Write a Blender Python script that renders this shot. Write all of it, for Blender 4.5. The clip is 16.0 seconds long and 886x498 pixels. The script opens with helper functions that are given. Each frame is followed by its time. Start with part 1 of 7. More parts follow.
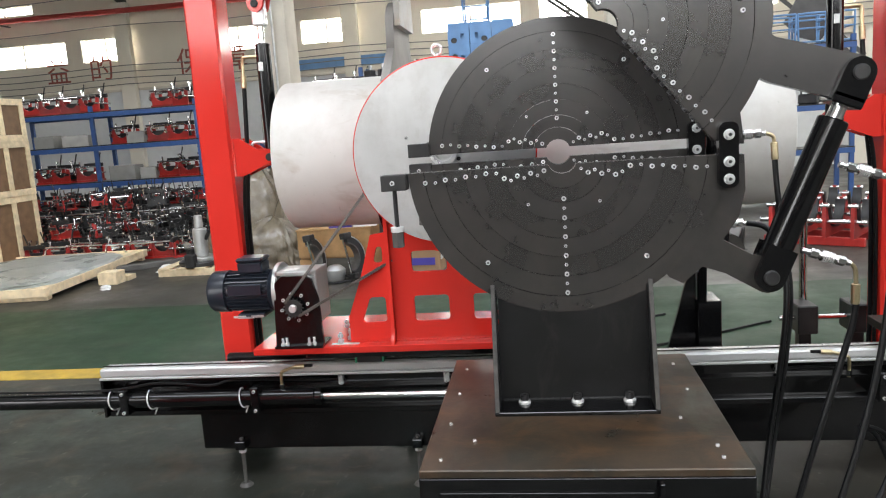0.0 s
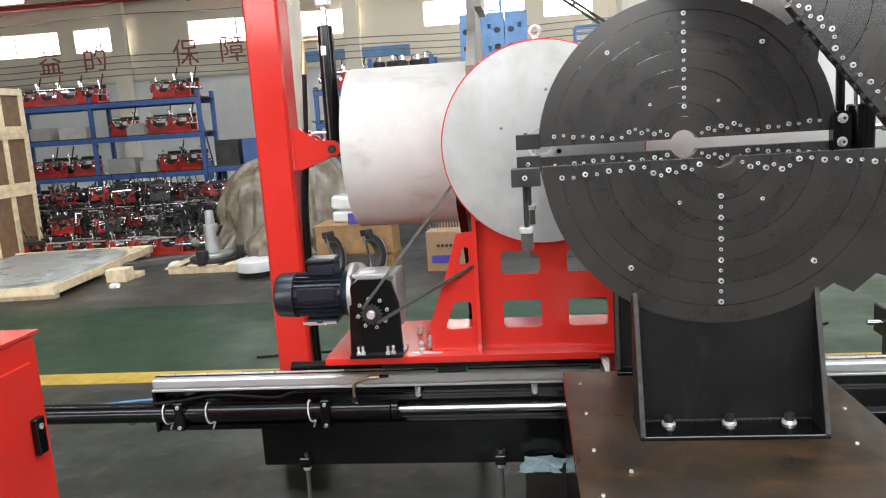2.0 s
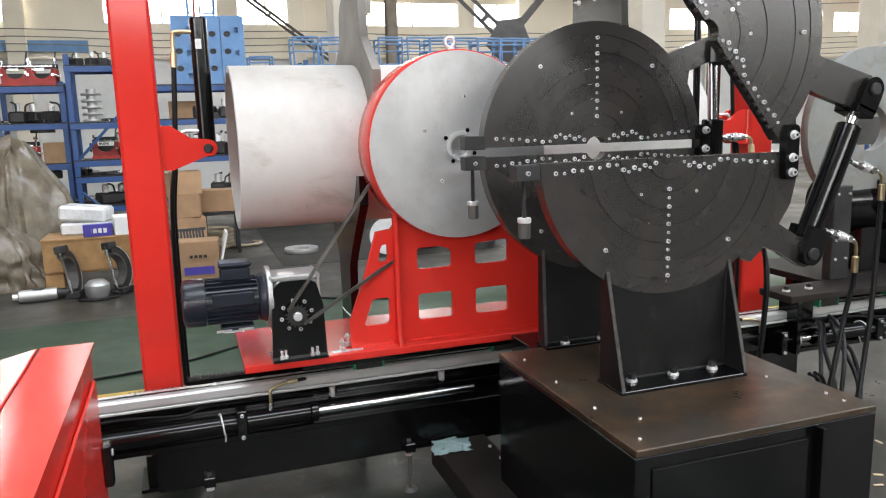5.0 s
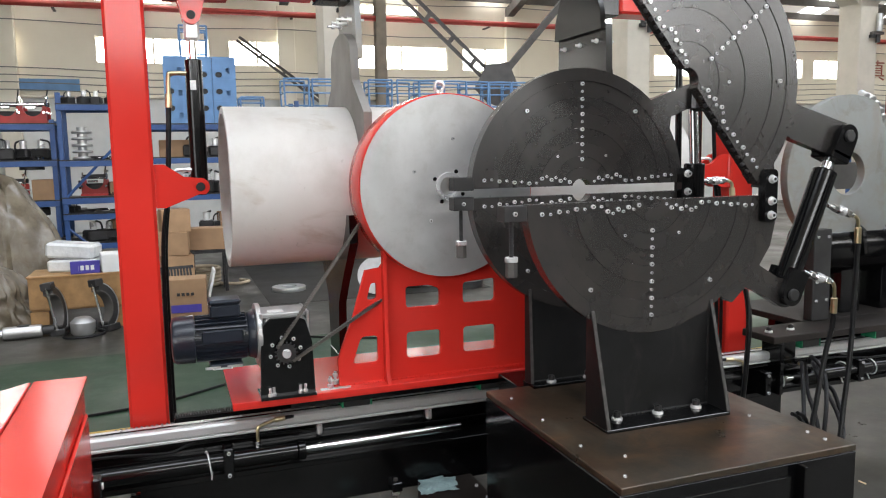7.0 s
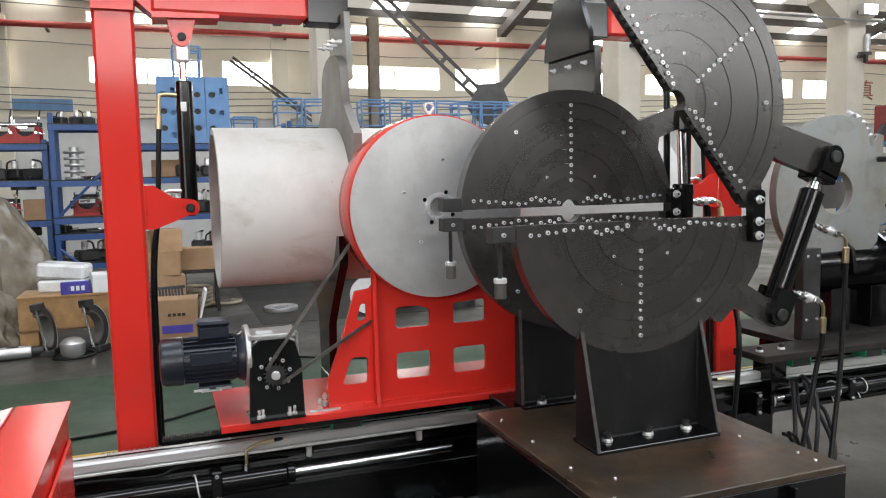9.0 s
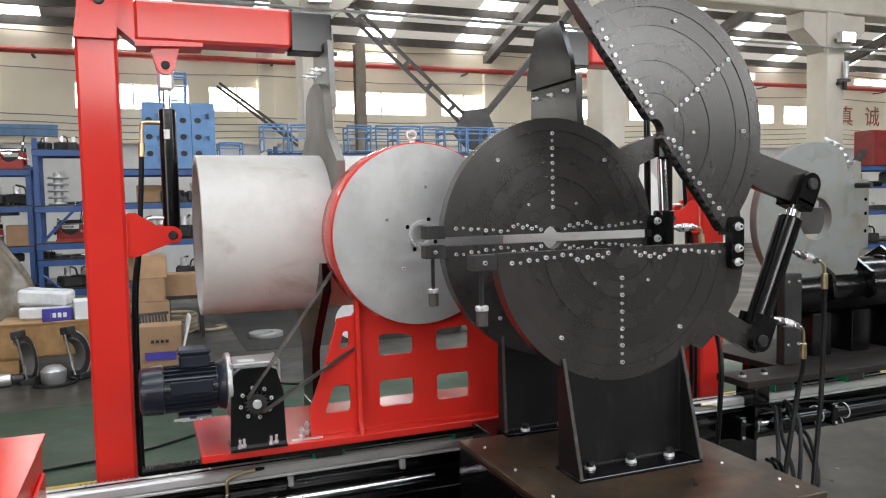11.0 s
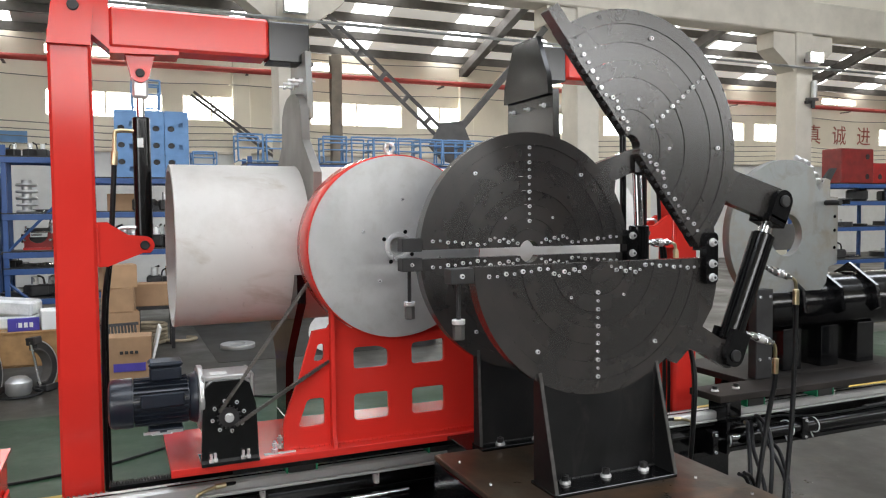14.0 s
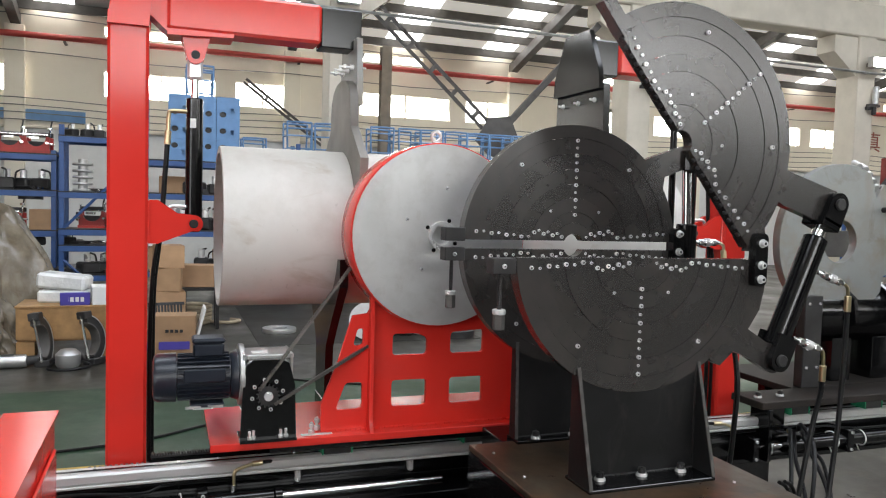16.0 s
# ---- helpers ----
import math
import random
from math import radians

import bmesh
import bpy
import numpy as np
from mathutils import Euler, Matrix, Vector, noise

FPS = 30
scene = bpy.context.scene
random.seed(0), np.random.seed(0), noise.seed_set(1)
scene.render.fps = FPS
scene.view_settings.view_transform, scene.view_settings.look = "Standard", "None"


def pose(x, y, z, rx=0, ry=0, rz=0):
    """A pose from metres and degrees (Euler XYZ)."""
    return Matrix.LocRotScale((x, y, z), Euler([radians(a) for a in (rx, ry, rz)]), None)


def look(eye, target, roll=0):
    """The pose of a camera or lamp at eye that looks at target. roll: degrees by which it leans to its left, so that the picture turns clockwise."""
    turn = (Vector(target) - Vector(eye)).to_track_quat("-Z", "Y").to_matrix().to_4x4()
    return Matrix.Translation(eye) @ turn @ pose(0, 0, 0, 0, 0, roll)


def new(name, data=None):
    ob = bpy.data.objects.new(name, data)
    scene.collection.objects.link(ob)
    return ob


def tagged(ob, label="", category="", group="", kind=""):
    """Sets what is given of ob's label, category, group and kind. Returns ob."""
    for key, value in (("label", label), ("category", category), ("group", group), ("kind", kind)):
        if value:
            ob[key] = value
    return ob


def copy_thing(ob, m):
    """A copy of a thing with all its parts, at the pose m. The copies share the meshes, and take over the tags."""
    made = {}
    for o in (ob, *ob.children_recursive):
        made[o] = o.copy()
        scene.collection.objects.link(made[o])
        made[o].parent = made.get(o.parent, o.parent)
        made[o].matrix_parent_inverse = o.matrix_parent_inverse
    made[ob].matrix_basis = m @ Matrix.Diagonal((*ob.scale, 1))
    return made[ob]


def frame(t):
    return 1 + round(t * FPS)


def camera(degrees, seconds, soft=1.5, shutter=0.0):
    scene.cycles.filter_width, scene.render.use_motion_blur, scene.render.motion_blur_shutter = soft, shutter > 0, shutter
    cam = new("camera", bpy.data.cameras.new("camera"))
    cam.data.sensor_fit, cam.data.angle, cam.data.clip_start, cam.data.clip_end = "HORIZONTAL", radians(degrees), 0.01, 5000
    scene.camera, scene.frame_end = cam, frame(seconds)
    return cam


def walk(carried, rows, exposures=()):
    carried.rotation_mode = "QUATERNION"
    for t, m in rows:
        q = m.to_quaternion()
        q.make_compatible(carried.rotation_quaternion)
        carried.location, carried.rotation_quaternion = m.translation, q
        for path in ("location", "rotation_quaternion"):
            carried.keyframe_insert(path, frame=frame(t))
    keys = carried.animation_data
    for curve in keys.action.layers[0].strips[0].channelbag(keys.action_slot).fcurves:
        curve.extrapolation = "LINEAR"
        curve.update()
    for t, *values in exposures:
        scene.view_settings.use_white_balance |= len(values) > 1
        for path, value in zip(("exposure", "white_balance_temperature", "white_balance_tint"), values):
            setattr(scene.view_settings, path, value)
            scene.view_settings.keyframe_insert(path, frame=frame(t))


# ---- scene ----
cam = camera(60.7, 16.0, soft=1.15)
METRES, EYE, TILT, LEAN, TURN = 1.7, 1.58, 0.0, 0.0, 7.8
ROWS = [
    (0.0, 0.0, 0.0, 0.0, -0.65, -9.28, 3.96),
    (0.5, -0.0255, 0.0057, 0.0022, 0.66, -9.7, 4.22),
    (1.0, -0.0547, 0.0311, 0.0029, 1.96, -9.55, 4.3),
    (1.5, -0.132, 0.0862, -0.0036, 0.76, -9.26, 4.15),
    (2.0, -0.2392, 0.1603, 0.0035, -1.71, -9.72, 3.65),
    (2.5, -0.3515, 0.1777, -0.0009, -4.71, -10.11, 2.7),
    (3.0, -0.5133, 0.2052, -0.0023, -8.19, -10.48, 1.98),
    (3.5, -0.6122, 0.2817, -0.0046, -14.62, -11.09, 1.81),
    (4.0, -0.6714, 0.2899, 0.0046, -21.1, -11.51, 1.88),
    (4.5, -0.7728, 0.2443, 0.0089, -24.91, -10.62, 1.74),
    (5.0, -0.8137, 0.2224, 0.0087, -26.85, -9.98, 1.58),
    (7.5, -0.8286, 0.1977, 0.0107, -27.78, -6.45, 1.05),
    (8.0, -0.8243, 0.1996, 0.0112, -27.88, -6.14, 1.02),
    (8.5, -0.8221, 0.1984, 0.0123, -28.03, -5.84, 1.06),
    (9.0, -0.8202, 0.1949, 0.0148, -28.22, -5.56, 1.11),
    (11.5, -0.8118, 0.1871, 0.0218, -29.59, -3.3, 1.01),
    (12.0, -0.8126, 0.1898, 0.0221, -30.06, -2.99, 0.76),
    (12.5, -0.8132, 0.1936, 0.0226, -30.47, -2.88, 0.59),
    (13.0, -0.8136, 0.1974, 0.0234, -30.75, -2.9, 0.51),
    (13.5, -0.8144, 0.1965, 0.0232, -31.02, -2.91, 0.52),
    (14.0, -0.8148, 0.1944, 0.0229, -31.12, -2.86, 0.51),
    (14.5, -0.8147, 0.1935, 0.0227, -31.05, -2.81, 0.38),
    (15.0, -0.8131, 0.1931, 0.023, -30.47, -2.91, 0.02),
    (15.5, -0.8132, 0.1933, 0.0164, -29.2, -3.06, -0.86),
    (16.0, -0.8154, 0.1959, 0.0103, -27.79, -3.27, -1.73),
]
walk(cam, [(t, pose(0, 0, EYE, TILT, LEAN, TURN) @ pose(METRES * x, METRES * y, METRES * z, 90 + pitch, roll, yaw)) for t, x, y, z, yaw, pitch, roll in ROWS],
     [(0.0, 0.42), (1.5, 0.54), (3.0, 0.50), (4.5, 0.46), (5.2, 0.36), (7.5, 0.18), (12.0, 0.08), (16.0, 0.08)])

# ---- light ----
world = bpy.data.worlds.new("sky")
scene.world = world
world.use_nodes = True
wn = world.node_tree.nodes
sky = wn.new("ShaderNodeTexSky")
sky.sky_type = 'NISHITA'
sky.sun_disc = False
sky.sun_elevation, sky.sun_rotation = radians(48), radians(20)
sky.air_density, sky.dust_density = 1.0, 3.0
wn["Background"].inputs["Strength"].default_value = 0.15
world.node_tree.links.new(sky.outputs[0], wn["Background"].inputs["Color"])
sun = new("sun", bpy.data.lights.new("sun", 'SUN'))
sun.data.energy, sun.data.angle, sun.data.color = 1.2, radians(12), (1.0, 0.96, 0.9)
sun.matrix_world = look((0, 30, 33), (0, 0, 0))


def area(name, eye, target, w, h, power, color=(1, 1, 1)):
    a = new(name, bpy.data.lights.new(name, 'AREA'))
    a.data.shape, a.data.size, a.data.size_y = 'RECTANGLE', w, h
    a.data.energy, a.data.color = power, color
    a.matrix_world = look(eye, target)
    return a


# added area lamps under the closed main ceiling stand in for daylight from above
area("overhead_fill", (2.0, -1.5, 8.9), (2.0, -1.5, 0), 22, 2.2, 1020, (0.91, 0.965, 1.06))
area("overhead_fill", (5.0, 6.0, 8.9), (5.0, 8.5, 0), 24, 2.2, 1480, (0.91, 0.965, 1.06))
# unseen fill lamp added low on the left
area("left_fill", (-8.8, -3.2, 2.2), (0, 2, 1.5), 4.0, 3.6, 120, (0.98, 0.99, 1.0))

# ---- materials ----
def mat(name, base, rough=0.5, metal=0.0, var=0.12, scale=6.0, bump=0.15, bscale=60.0, rvar=0.15, second=None,
        stain=0.0, stain_scale=1.2, coat=0.0, objvar=0.0, bdist=0.002, emission=None, spec=0.5):
    """A surface with two scales of variation in colour and gloss and a fine relief, in metres."""
    m = bpy.data.materials.new(name)
    m.use_nodes = True
    n, l = m.node_tree.nodes, m.node_tree.links
    b = n["Principled BSDF"]
    tc = n.new("ShaderNodeTexCoord")
    geo = n.new("ShaderNodeNewGeometry")
    n1 = n.new("ShaderNodeTexNoise")
    n1.inputs["Scale"].default_value, n1.inputs["Detail"].default_value = scale, 6
    n2 = n.new("ShaderNodeTexNoise")
    n2.inputs["Scale"].default_value, n2.inputs["Detail"].default_value = stain_scale, 8
    n2.inputs["Roughness"].default_value = 0.65
    for k in (n1, n2):
        l.new(geo.outputs["Position"], k.inputs["Vector"])
    dark = tuple(c * (1 - var) for c in base)
    light = tuple(min(1, c * (1 + var)) for c in base)
    r1 = n.new("ShaderNodeValToRGB")
    r1.color_ramp.elements[0].position, r1.color_ramp.elements[1].position = 0.3, 0.7
    r1.color_ramp.elements[0].color, r1.color_ramp.elements[1].color = (*dark, 1), (*light, 1)
    l.new(n1.outputs["Fac"], r1.inputs["Fac"])
    col = r1.outputs["Color"]
    if stain:
        sec = second or tuple(c * 0.5 for c in base)
        r2 = n.new("ShaderNodeMapRange")
        r2.inputs["From Min"].default_value, r2.inputs["From Max"].default_value = 0.48, 0.72
        r2.inputs["To Max"].default_value = stain
        l.new(n2.outputs["Fac"], r2.inputs["Value"])
        mx = n.new("ShaderNodeMix")
        mx.data_type = 'RGBA'
        mx.inputs["B"].default_value = (*sec, 1)
        l.new(r2.outputs[0], mx.inputs["Factor"])
        l.new(col, mx.inputs["A"])
        col = mx.outputs["Result"]
    if objvar:
        oi = n.new("ShaderNodeObjectInfo")
        hs = n.new("ShaderNodeHueSaturation")
        mr = n.new("ShaderNodeMapRange")
        mr.inputs["To Min"].default_value, mr.inputs["To Max"].default_value = 1 - objvar, 1 + objvar
        l.new(oi.outputs["Random"], mr.inputs["Value"])
        l.new(mr.outputs[0], hs.inputs["Value"])
        l.new(col, hs.inputs["Color"])
        col = hs.outputs["Color"]
    l.new(col, b.inputs["Base Color"])
    rr = n.new("ShaderNodeMapRange")
    rr.inputs["From Min"].default_value, rr.inputs["From Max"].default_value = 0.3, 0.7
    rr.inputs["To Min"].default_value, rr.inputs["To Max"].default_value = max(0.02, rough * (1 - rvar)), min(1, rough * (1 + rvar))
    l.new(n2.outputs["Fac"], rr.inputs["Value"])
    l.new(rr.outputs[0], b.inputs["Roughness"])
    b.inputs["Metallic"].default_value = metal
    b.inputs["Coat Weight"].default_value = coat
    b.inputs["Specular IOR Level"].default_value = spec
    if bump:
        n3 = n.new("ShaderNodeTexNoise")
        n3.inputs["Scale"].default_value, n3.inputs["Detail"].default_value = bscale, 5
        l.new(geo.outputs["Position"], n3.inputs["Vector"])
        bp = n.new("ShaderNodeBump")
        bp.inputs["Strength"].default_value, bp.inputs["Distance"].default_value = bump, bdist
        l.new(n3.outputs["Fac"], bp.inputs["Height"])
        l.new(bp.outputs[0], b.inputs["Normal"])
    if emission:
        b.inputs["Emission Color"].default_value = (*emission[0], 1)
        b.inputs["Emission Strength"].default_value = emission[1]
    return m


BLACK = mat("black_enamel", (0.004, 0.004, 0.0043), 0.14, spec=0.45, var=0.3, bump=0.06, bscale=90, rvar=0.3, stain=0.25, second=(0.012, 0.0115, 0.011))
PEDM = mat("dark_steel_plate", (0.011, 0.011, 0.011), 0.48, metal=0.1, var=0.3, scale=6, bump=0.08, bscale=70, rvar=0.3, stain=0.5, second=(0.020, 0.019, 0.017), stain_scale=4, spec=0.25)
DISC = mat("blackened_machined_steel", (0.034, 0.0312, 0.0295), 0.25, metal=0.15, spec=1.0, var=0.10, scale=9, bump=0.015, bscale=140, rvar=0.08, stain=0.25, second=(0.056, 0.051, 0.047), stain_scale=2.5)
RED = mat("red_gloss_enamel", (0.70, 0.036, 0.026), 0.15, var=0.05, scale=3, bump=0.10, bscale=22, rvar=0.3, stain=0.25, second=(0.62, 0.028, 0.020), stain_scale=3, spec=0.4)
DULLRED = mat("dull_red_paint", (0.33, 0.018, 0.014), 0.38, var=0.2, objvar=0.4)
STEELP = mat("machined_disc_steel", (0.56, 0.56, 0.55), 0.38, metal=0.5, var=0.10, scale=5, bump=0.04, bscale=120, rvar=0.3, stain=0.5, second=(0.40, 0.39, 0.37), stain_scale=7)
HEATM = mat("mottled_grey_plate", (0.28, 0.29, 0.285), 0.42, metal=0.35, var=0.12, scale=4, bump=0.05, stain=0.8, second=(0.24, 0.235, 0.21), stain_scale=4)
PIPEM = mat("brushed_grey_pipe", (0.66, 0.645, 0.61), 0.46, metal=0.0, var=0.06, scale=3, bump=0.05, bscale=30, rvar=0.2, stain=0.45, second=(0.42, 0.385, 0.335), stain_scale=3.2)
RAILM = mat("ground_guide_steel", (0.58, 0.58, 0.575), 0.34, metal=0.45, var=0.06, scale=3, bump=0.02, rvar=0.3)
CHROME = mat("polished_steel", (0.72, 0.72, 0.72), 0.16, metal=1.0, var=0.05, bump=0.02)
ZINC = mat("zinc_bolt", (0.86, 0.86, 0.85), 0.27, metal=0.55, var=0.15, bump=0)
BRASS = mat("brass_fitting", (0.62, 0.52, 0.32), 0.3, metal=1.0, var=0.1, bump=0)
RUST = mat("brown_scaled_plate", (0.072, 0.046, 0.027), 0.36, metal=0.3, var=0.25, scale=7, bump=0.12, bscale=80, rvar=0.3, stain=0.6, second=(0.046, 0.043, 0.036), stain_scale=3.4)
DARKRUST = mat("dark_scaled_plate", (0.018, 0.0155, 0.014), 0.62, metal=0.2, var=0.25, scale=7, bump=0.1, stain=0.6, second=(0.055, 0.042, 0.035), spec=0.25)
RUBBER = mat("black_rubber", (0.006, 0.006, 0.0065), 0.36, var=0.2, bump=0.05, spec=0.25)
MOTOR = mat("dark_blue_grey_paint", (0.014, 0.018, 0.027), 0.30, var=0.15, bump=0.05)
ALU = mat("cast_aluminium", (0.55, 0.55, 0.54), 0.42, metal=0.8, var=0.15, bump=0.1)
JAW = mat("bare_grey_plate", (0.105, 0.10, 0.094), 0.5, metal=0.25, var=0.25, scale=6, bump=0.05, stain=0.4)
# paler copy of the bare grey plate, with the light on it in its colour
JAWL = mat("lit_bare_plate", (0.19, 0.178, 0.16), 0.5, metal=0.2, var=0.25, scale=6, bump=0.05, stain=0.6, second=(0.10, 0.088, 0.072))
BLUE = mat("blue_rack_paint", (0.035, 0.09, 0.25), 0.45, var=0.12, stain=0.2)
BLUEM = mat("light_blue_machine_paint", (0.13, 0.27, 0.50), 0.45, var=0.1, stain=0.25)
WOOD = mat("raw_pine", (0.74, 0.60, 0.39), 0.65, var=0.18, scale=14, bump=0.15, objvar=0.12, stain=0.3, second=(0.40, 0.28, 0.15))
PLY = mat("brown_plywood_panel", (0.20, 0.115, 0.06), 0.6, var=0.2, scale=10, bump=0.1, objvar=0.1)
CARD = mat("brown_cardboard", (0.36, 0.22, 0.12), 0.75, var=0.12, bump=0.1, objvar=0.15)
GREENTAG = mat("green_seal", (0.02, 0.30, 0.14), 0.5, bump=0)
WHITE = mat("white_plastic", (0.74, 0.74, 0.72), 0.5, var=0.06, stain=0.2, second=(0.55, 0.54, 0.5))
CLOUDY = mat("clouded_plastic_sheet", (0.17, 0.14, 0.10), 0.24, var=0.3, scale=5, bump=0.35, bscale=6, bdist=0.03, stain=0.6, second=(0.055, 0.043, 0.030), stain_scale=4)
DARK = mat("dark_greasy_metal", (0.035, 0.034, 0.034), 0.45, metal=0.4, var=0.4, bump=0.1)
WALLU = mat("cream_wall_paint", (0.76, 0.71, 0.60), 0.8, var=0.06, scale=1.2, bump=0.1, bscale=25, stain=0.3, second=(0.58, 0.54, 0.45))
# for the unseen closing walls, kept dark to cut fill light
PLAIN = mat("unseen_dark_wall", (0.15, 0.145, 0.135), 0.8, var=0.1, scale=1.0, bump=0.1, bscale=20, stain=0.3)
WALLW = mat("white_wall_paint", (0.66, 0.67, 0.66), 0.7, var=0.04, bump=0.08, bscale=25, stain=0.25, second=(0.60, 0.60, 0.57))
CONC = mat("painted_concrete", (0.61, 0.56, 0.47), 0.75, var=0.07, scale=2, bump=0.15, bscale=18, stain=0.4, second=(0.42, 0.39, 0.32))
STRUCT = mat("brown_grey_truss_paint", (0.085, 0.078, 0.072), 0.6, var=0.2, bump=0)
SHEET = mat("roof_sheet", (0.66, 0.66, 0.64), 0.6, var=0.1, scale=1, bump=0)
POSTM = mat("faded_brown_post_paint", (0.22, 0.19, 0.155), 0.7, var=0.15, bump=0)
REDPIPE = mat("red_pipe_paint", (0.38, 0.045, 0.035), 0.5, var=0.15, bump=0)
SIGNRED = mat("faded_red_sign_paint", (0.33, 0.10, 0.075), 0.8, var=0.15, bump=0)
CABLEGREY = mat("grey_cable", (0.16, 0.16, 0.15), 0.6, bump=0)
FLOORG = mat("green_epoxy_floor", (0.021, 0.047, 0.025), 0.46, var=0.12, scale=1.5, bump=0.06, bscale=30, rvar=0.45, stain=0.5, second=(0.036, 0.050, 0.030), stain_scale=0.9, spec=0.18)
FLOORC = mat("worn_grey_floor", (0.038, 0.0355, 0.029), 0.45, var=0.16, scale=1.6, bump=0.12, bscale=25, rvar=0.4, stain=0.75, second=(0.050, 0.047, 0.038), stain_scale=1.1, spec=0.35)
FLOORB = mat("worn_dark_bay_floor", (0.019, 0.026, 0.021), 0.46, var=0.25, scale=1.6, bump=0.08, bscale=28, rvar=0.5, stain=0.8, second=(0.042, 0.036, 0.027), stain_scale=2.0, spec=0.3)
YELLOW = mat("worn_yellow_line_paint", (0.46, 0.30, 0.035), 0.5, var=0.2, scale=5, stain=0.6, second=(0.22, 0.18, 0.08), stain_scale=6)
GLOW = mat("daylit_window_pane", (0.9, 0.9, 0.9), 0.3, bump=0, emission=((1.0, 0.99, 0.95), 10.0))
# glow for the added south windows, which brighten faces turned to the camera
SOUTHGLOW = mat("added_south_glow_pane", (0.9, 0.9, 0.9), 0.3, bump=0, emission=((0.98, 0.99, 1.0), 7.5))
SKYGLOW = mat("daylit_roof_sheet", (0.8, 0.8, 0.78), 0.5, bump=0, emission=((1.0, 0.99, 0.96), 6.0))
# weak emission stands in for daylight passing through the sheets
DAYSHEET = mat("glowing_roof_sheet", (0.66, 0.65, 0.60), 0.6, var=0.12, scale=1, bump=0, emission=((1.0, 0.95, 0.86), 0.40))
DISCB = mat("blackened_turned_steel", (0.031, 0.0285, 0.027), 0.24, metal=0.15, spec=1.0, var=0.10, scale=9, bump=0.015, bscale=140, rvar=0.08, stain=0.25, second=(0.052, 0.048, 0.045), stain_scale=2.5)
LAMPG = mat("lit_lamp", (1, 1, 1), 0.3, bump=0, emission=((1.0, 1.0, 1.0), 60.0))
PURPLE = mat("purple_pack", (0.06, 0.045, 0.30), 0.5, bump=0)
CHAINM = mat("oiled_chain_steel", (0.13, 0.12, 0.11), 0.35, metal=0.7, var=0.3, bump=0)
CUTEDGE = mat("flame_cut_steel_edge", (0.055, 0.052, 0.048), 0.6, metal=0.2, var=0.35, scale=40, bump=0.3, bscale=160)
GREENLIT = mat("lit_green_lens", (0.05, 0.5, 0.3), 0.3, bump=0, emission=((0.05, 0.9, 0.5), 1.2))
LIMELIT = mat("lit_lime_lens", (0.3, 0.5, 0.1), 0.3, bump=0, emission=((0.45, 0.9, 0.12), 0.6))
TEALP = mat("crumpled_teal_paper", (0.30, 0.42, 0.42), 0.6, var=0.25, scale=20, bump=0.4, bscale=30)



def weather_and_shine(m, color, scale, lo, hi, amount, stretch=(1, 1, 1)):
    """A further layer of stains, scuffs or painted-in highlights with a shape of its own."""
    n, l = m.node_tree.nodes, m.node_tree.links
    b = n["Principled BSDF"]
    old = b.inputs["Base Color"].links[0].from_socket
    geo = n.new("ShaderNodeNewGeometry")
    mp = n.new("ShaderNodeMapping")
    mp.inputs["Scale"].default_value = stretch
    mp.inputs["Location"].default_value = (scale, 3.1 * scale, 1.7)
    nz = n.new("ShaderNodeTexNoise")
    nz.inputs["Scale"].default_value, nz.inputs["Detail"].default_value, nz.inputs["Roughness"].default_value = scale, 9, 0.62
    nz.inputs["Distortion"].default_value = 0.5
    mr = n.new("ShaderNodeMapRange")
    mr.inputs["From Min"].default_value, mr.inputs["From Max"].default_value, mr.inputs["To Max"].default_value = lo, hi, amount
    mx = n.new("ShaderNodeMix")
    mx.data_type = 'RGBA'
    mx.inputs["B"].default_value = (*color, 1)
    l.new(geo.outputs["Position"], mp.inputs["Vector"])
    l.new(mp.outputs[0], nz.inputs["Vector"])
    l.new(nz.outputs["Fac"], mr.inputs["Value"])
    l.new(mr.outputs[0], mx.inputs["Factor"])
    l.new(old, mx.inputs["A"])
    l.new(mx.outputs["Result"], b.inputs["Base Color"])


weather_and_shine(RUST, (0.022, 0.024, 0.020), 3.4, 0.45, 0.62, 0.7, (1.6, 0.6, 1))
weather_and_shine(RUST, (0.16, 0.082, 0.038), 4.2, 0.50, 0.66, 0.65, (0.8, 1.4, 1))
weather_and_shine(RUST, (0.085, 0.085, 0.066), 3.0, 0.54, 0.64, 0.7, (1.8, 0.7, 1))
weather_and_shine(RUST, (0.11, 0.105, 0.095), 60.0, 0.66, 0.74, 0.5)
weather_and_shine(PIPEM, (0.40, 0.33, 0.25), 6.0, 0.58, 0.72, 0.55, (0.5, 1, 1))
weather_and_shine(PIPEM, (0.33, 0.31, 0.28), 26.0, 0.66, 0.74, 0.5)
weather_and_shine(STEELP, (0.42, 0.40, 0.37), 14.0, 0.58, 0.74, 0.45)
weather_and_shine(FLOORB, (0.060, 0.046, 0.030), 3.2, 0.52, 0.66, 0.65)
weather_and_shine(FLOORB, (0.13, 0.125, 0.112), 18.0, 0.62, 0.72, 0.6, (1, 0.35, 1))
weather_and_shine(FLOORB, (0.10, 0.085, 0.062), 7.0, 0.58, 0.70, 0.6, (0.6, 1, 1))
weather_and_shine(FLOORB, (0.15, 0.145, 0.13), 90.0, 0.68, 0.76, 0.6)
weather_and_shine(FLOORC, (0.040, 0.034, 0.026), 2.6, 0.52, 0.66, 0.6)
weather_and_shine(FLOORC, (0.17, 0.165, 0.15), 14.0, 0.64, 0.74, 0.45)
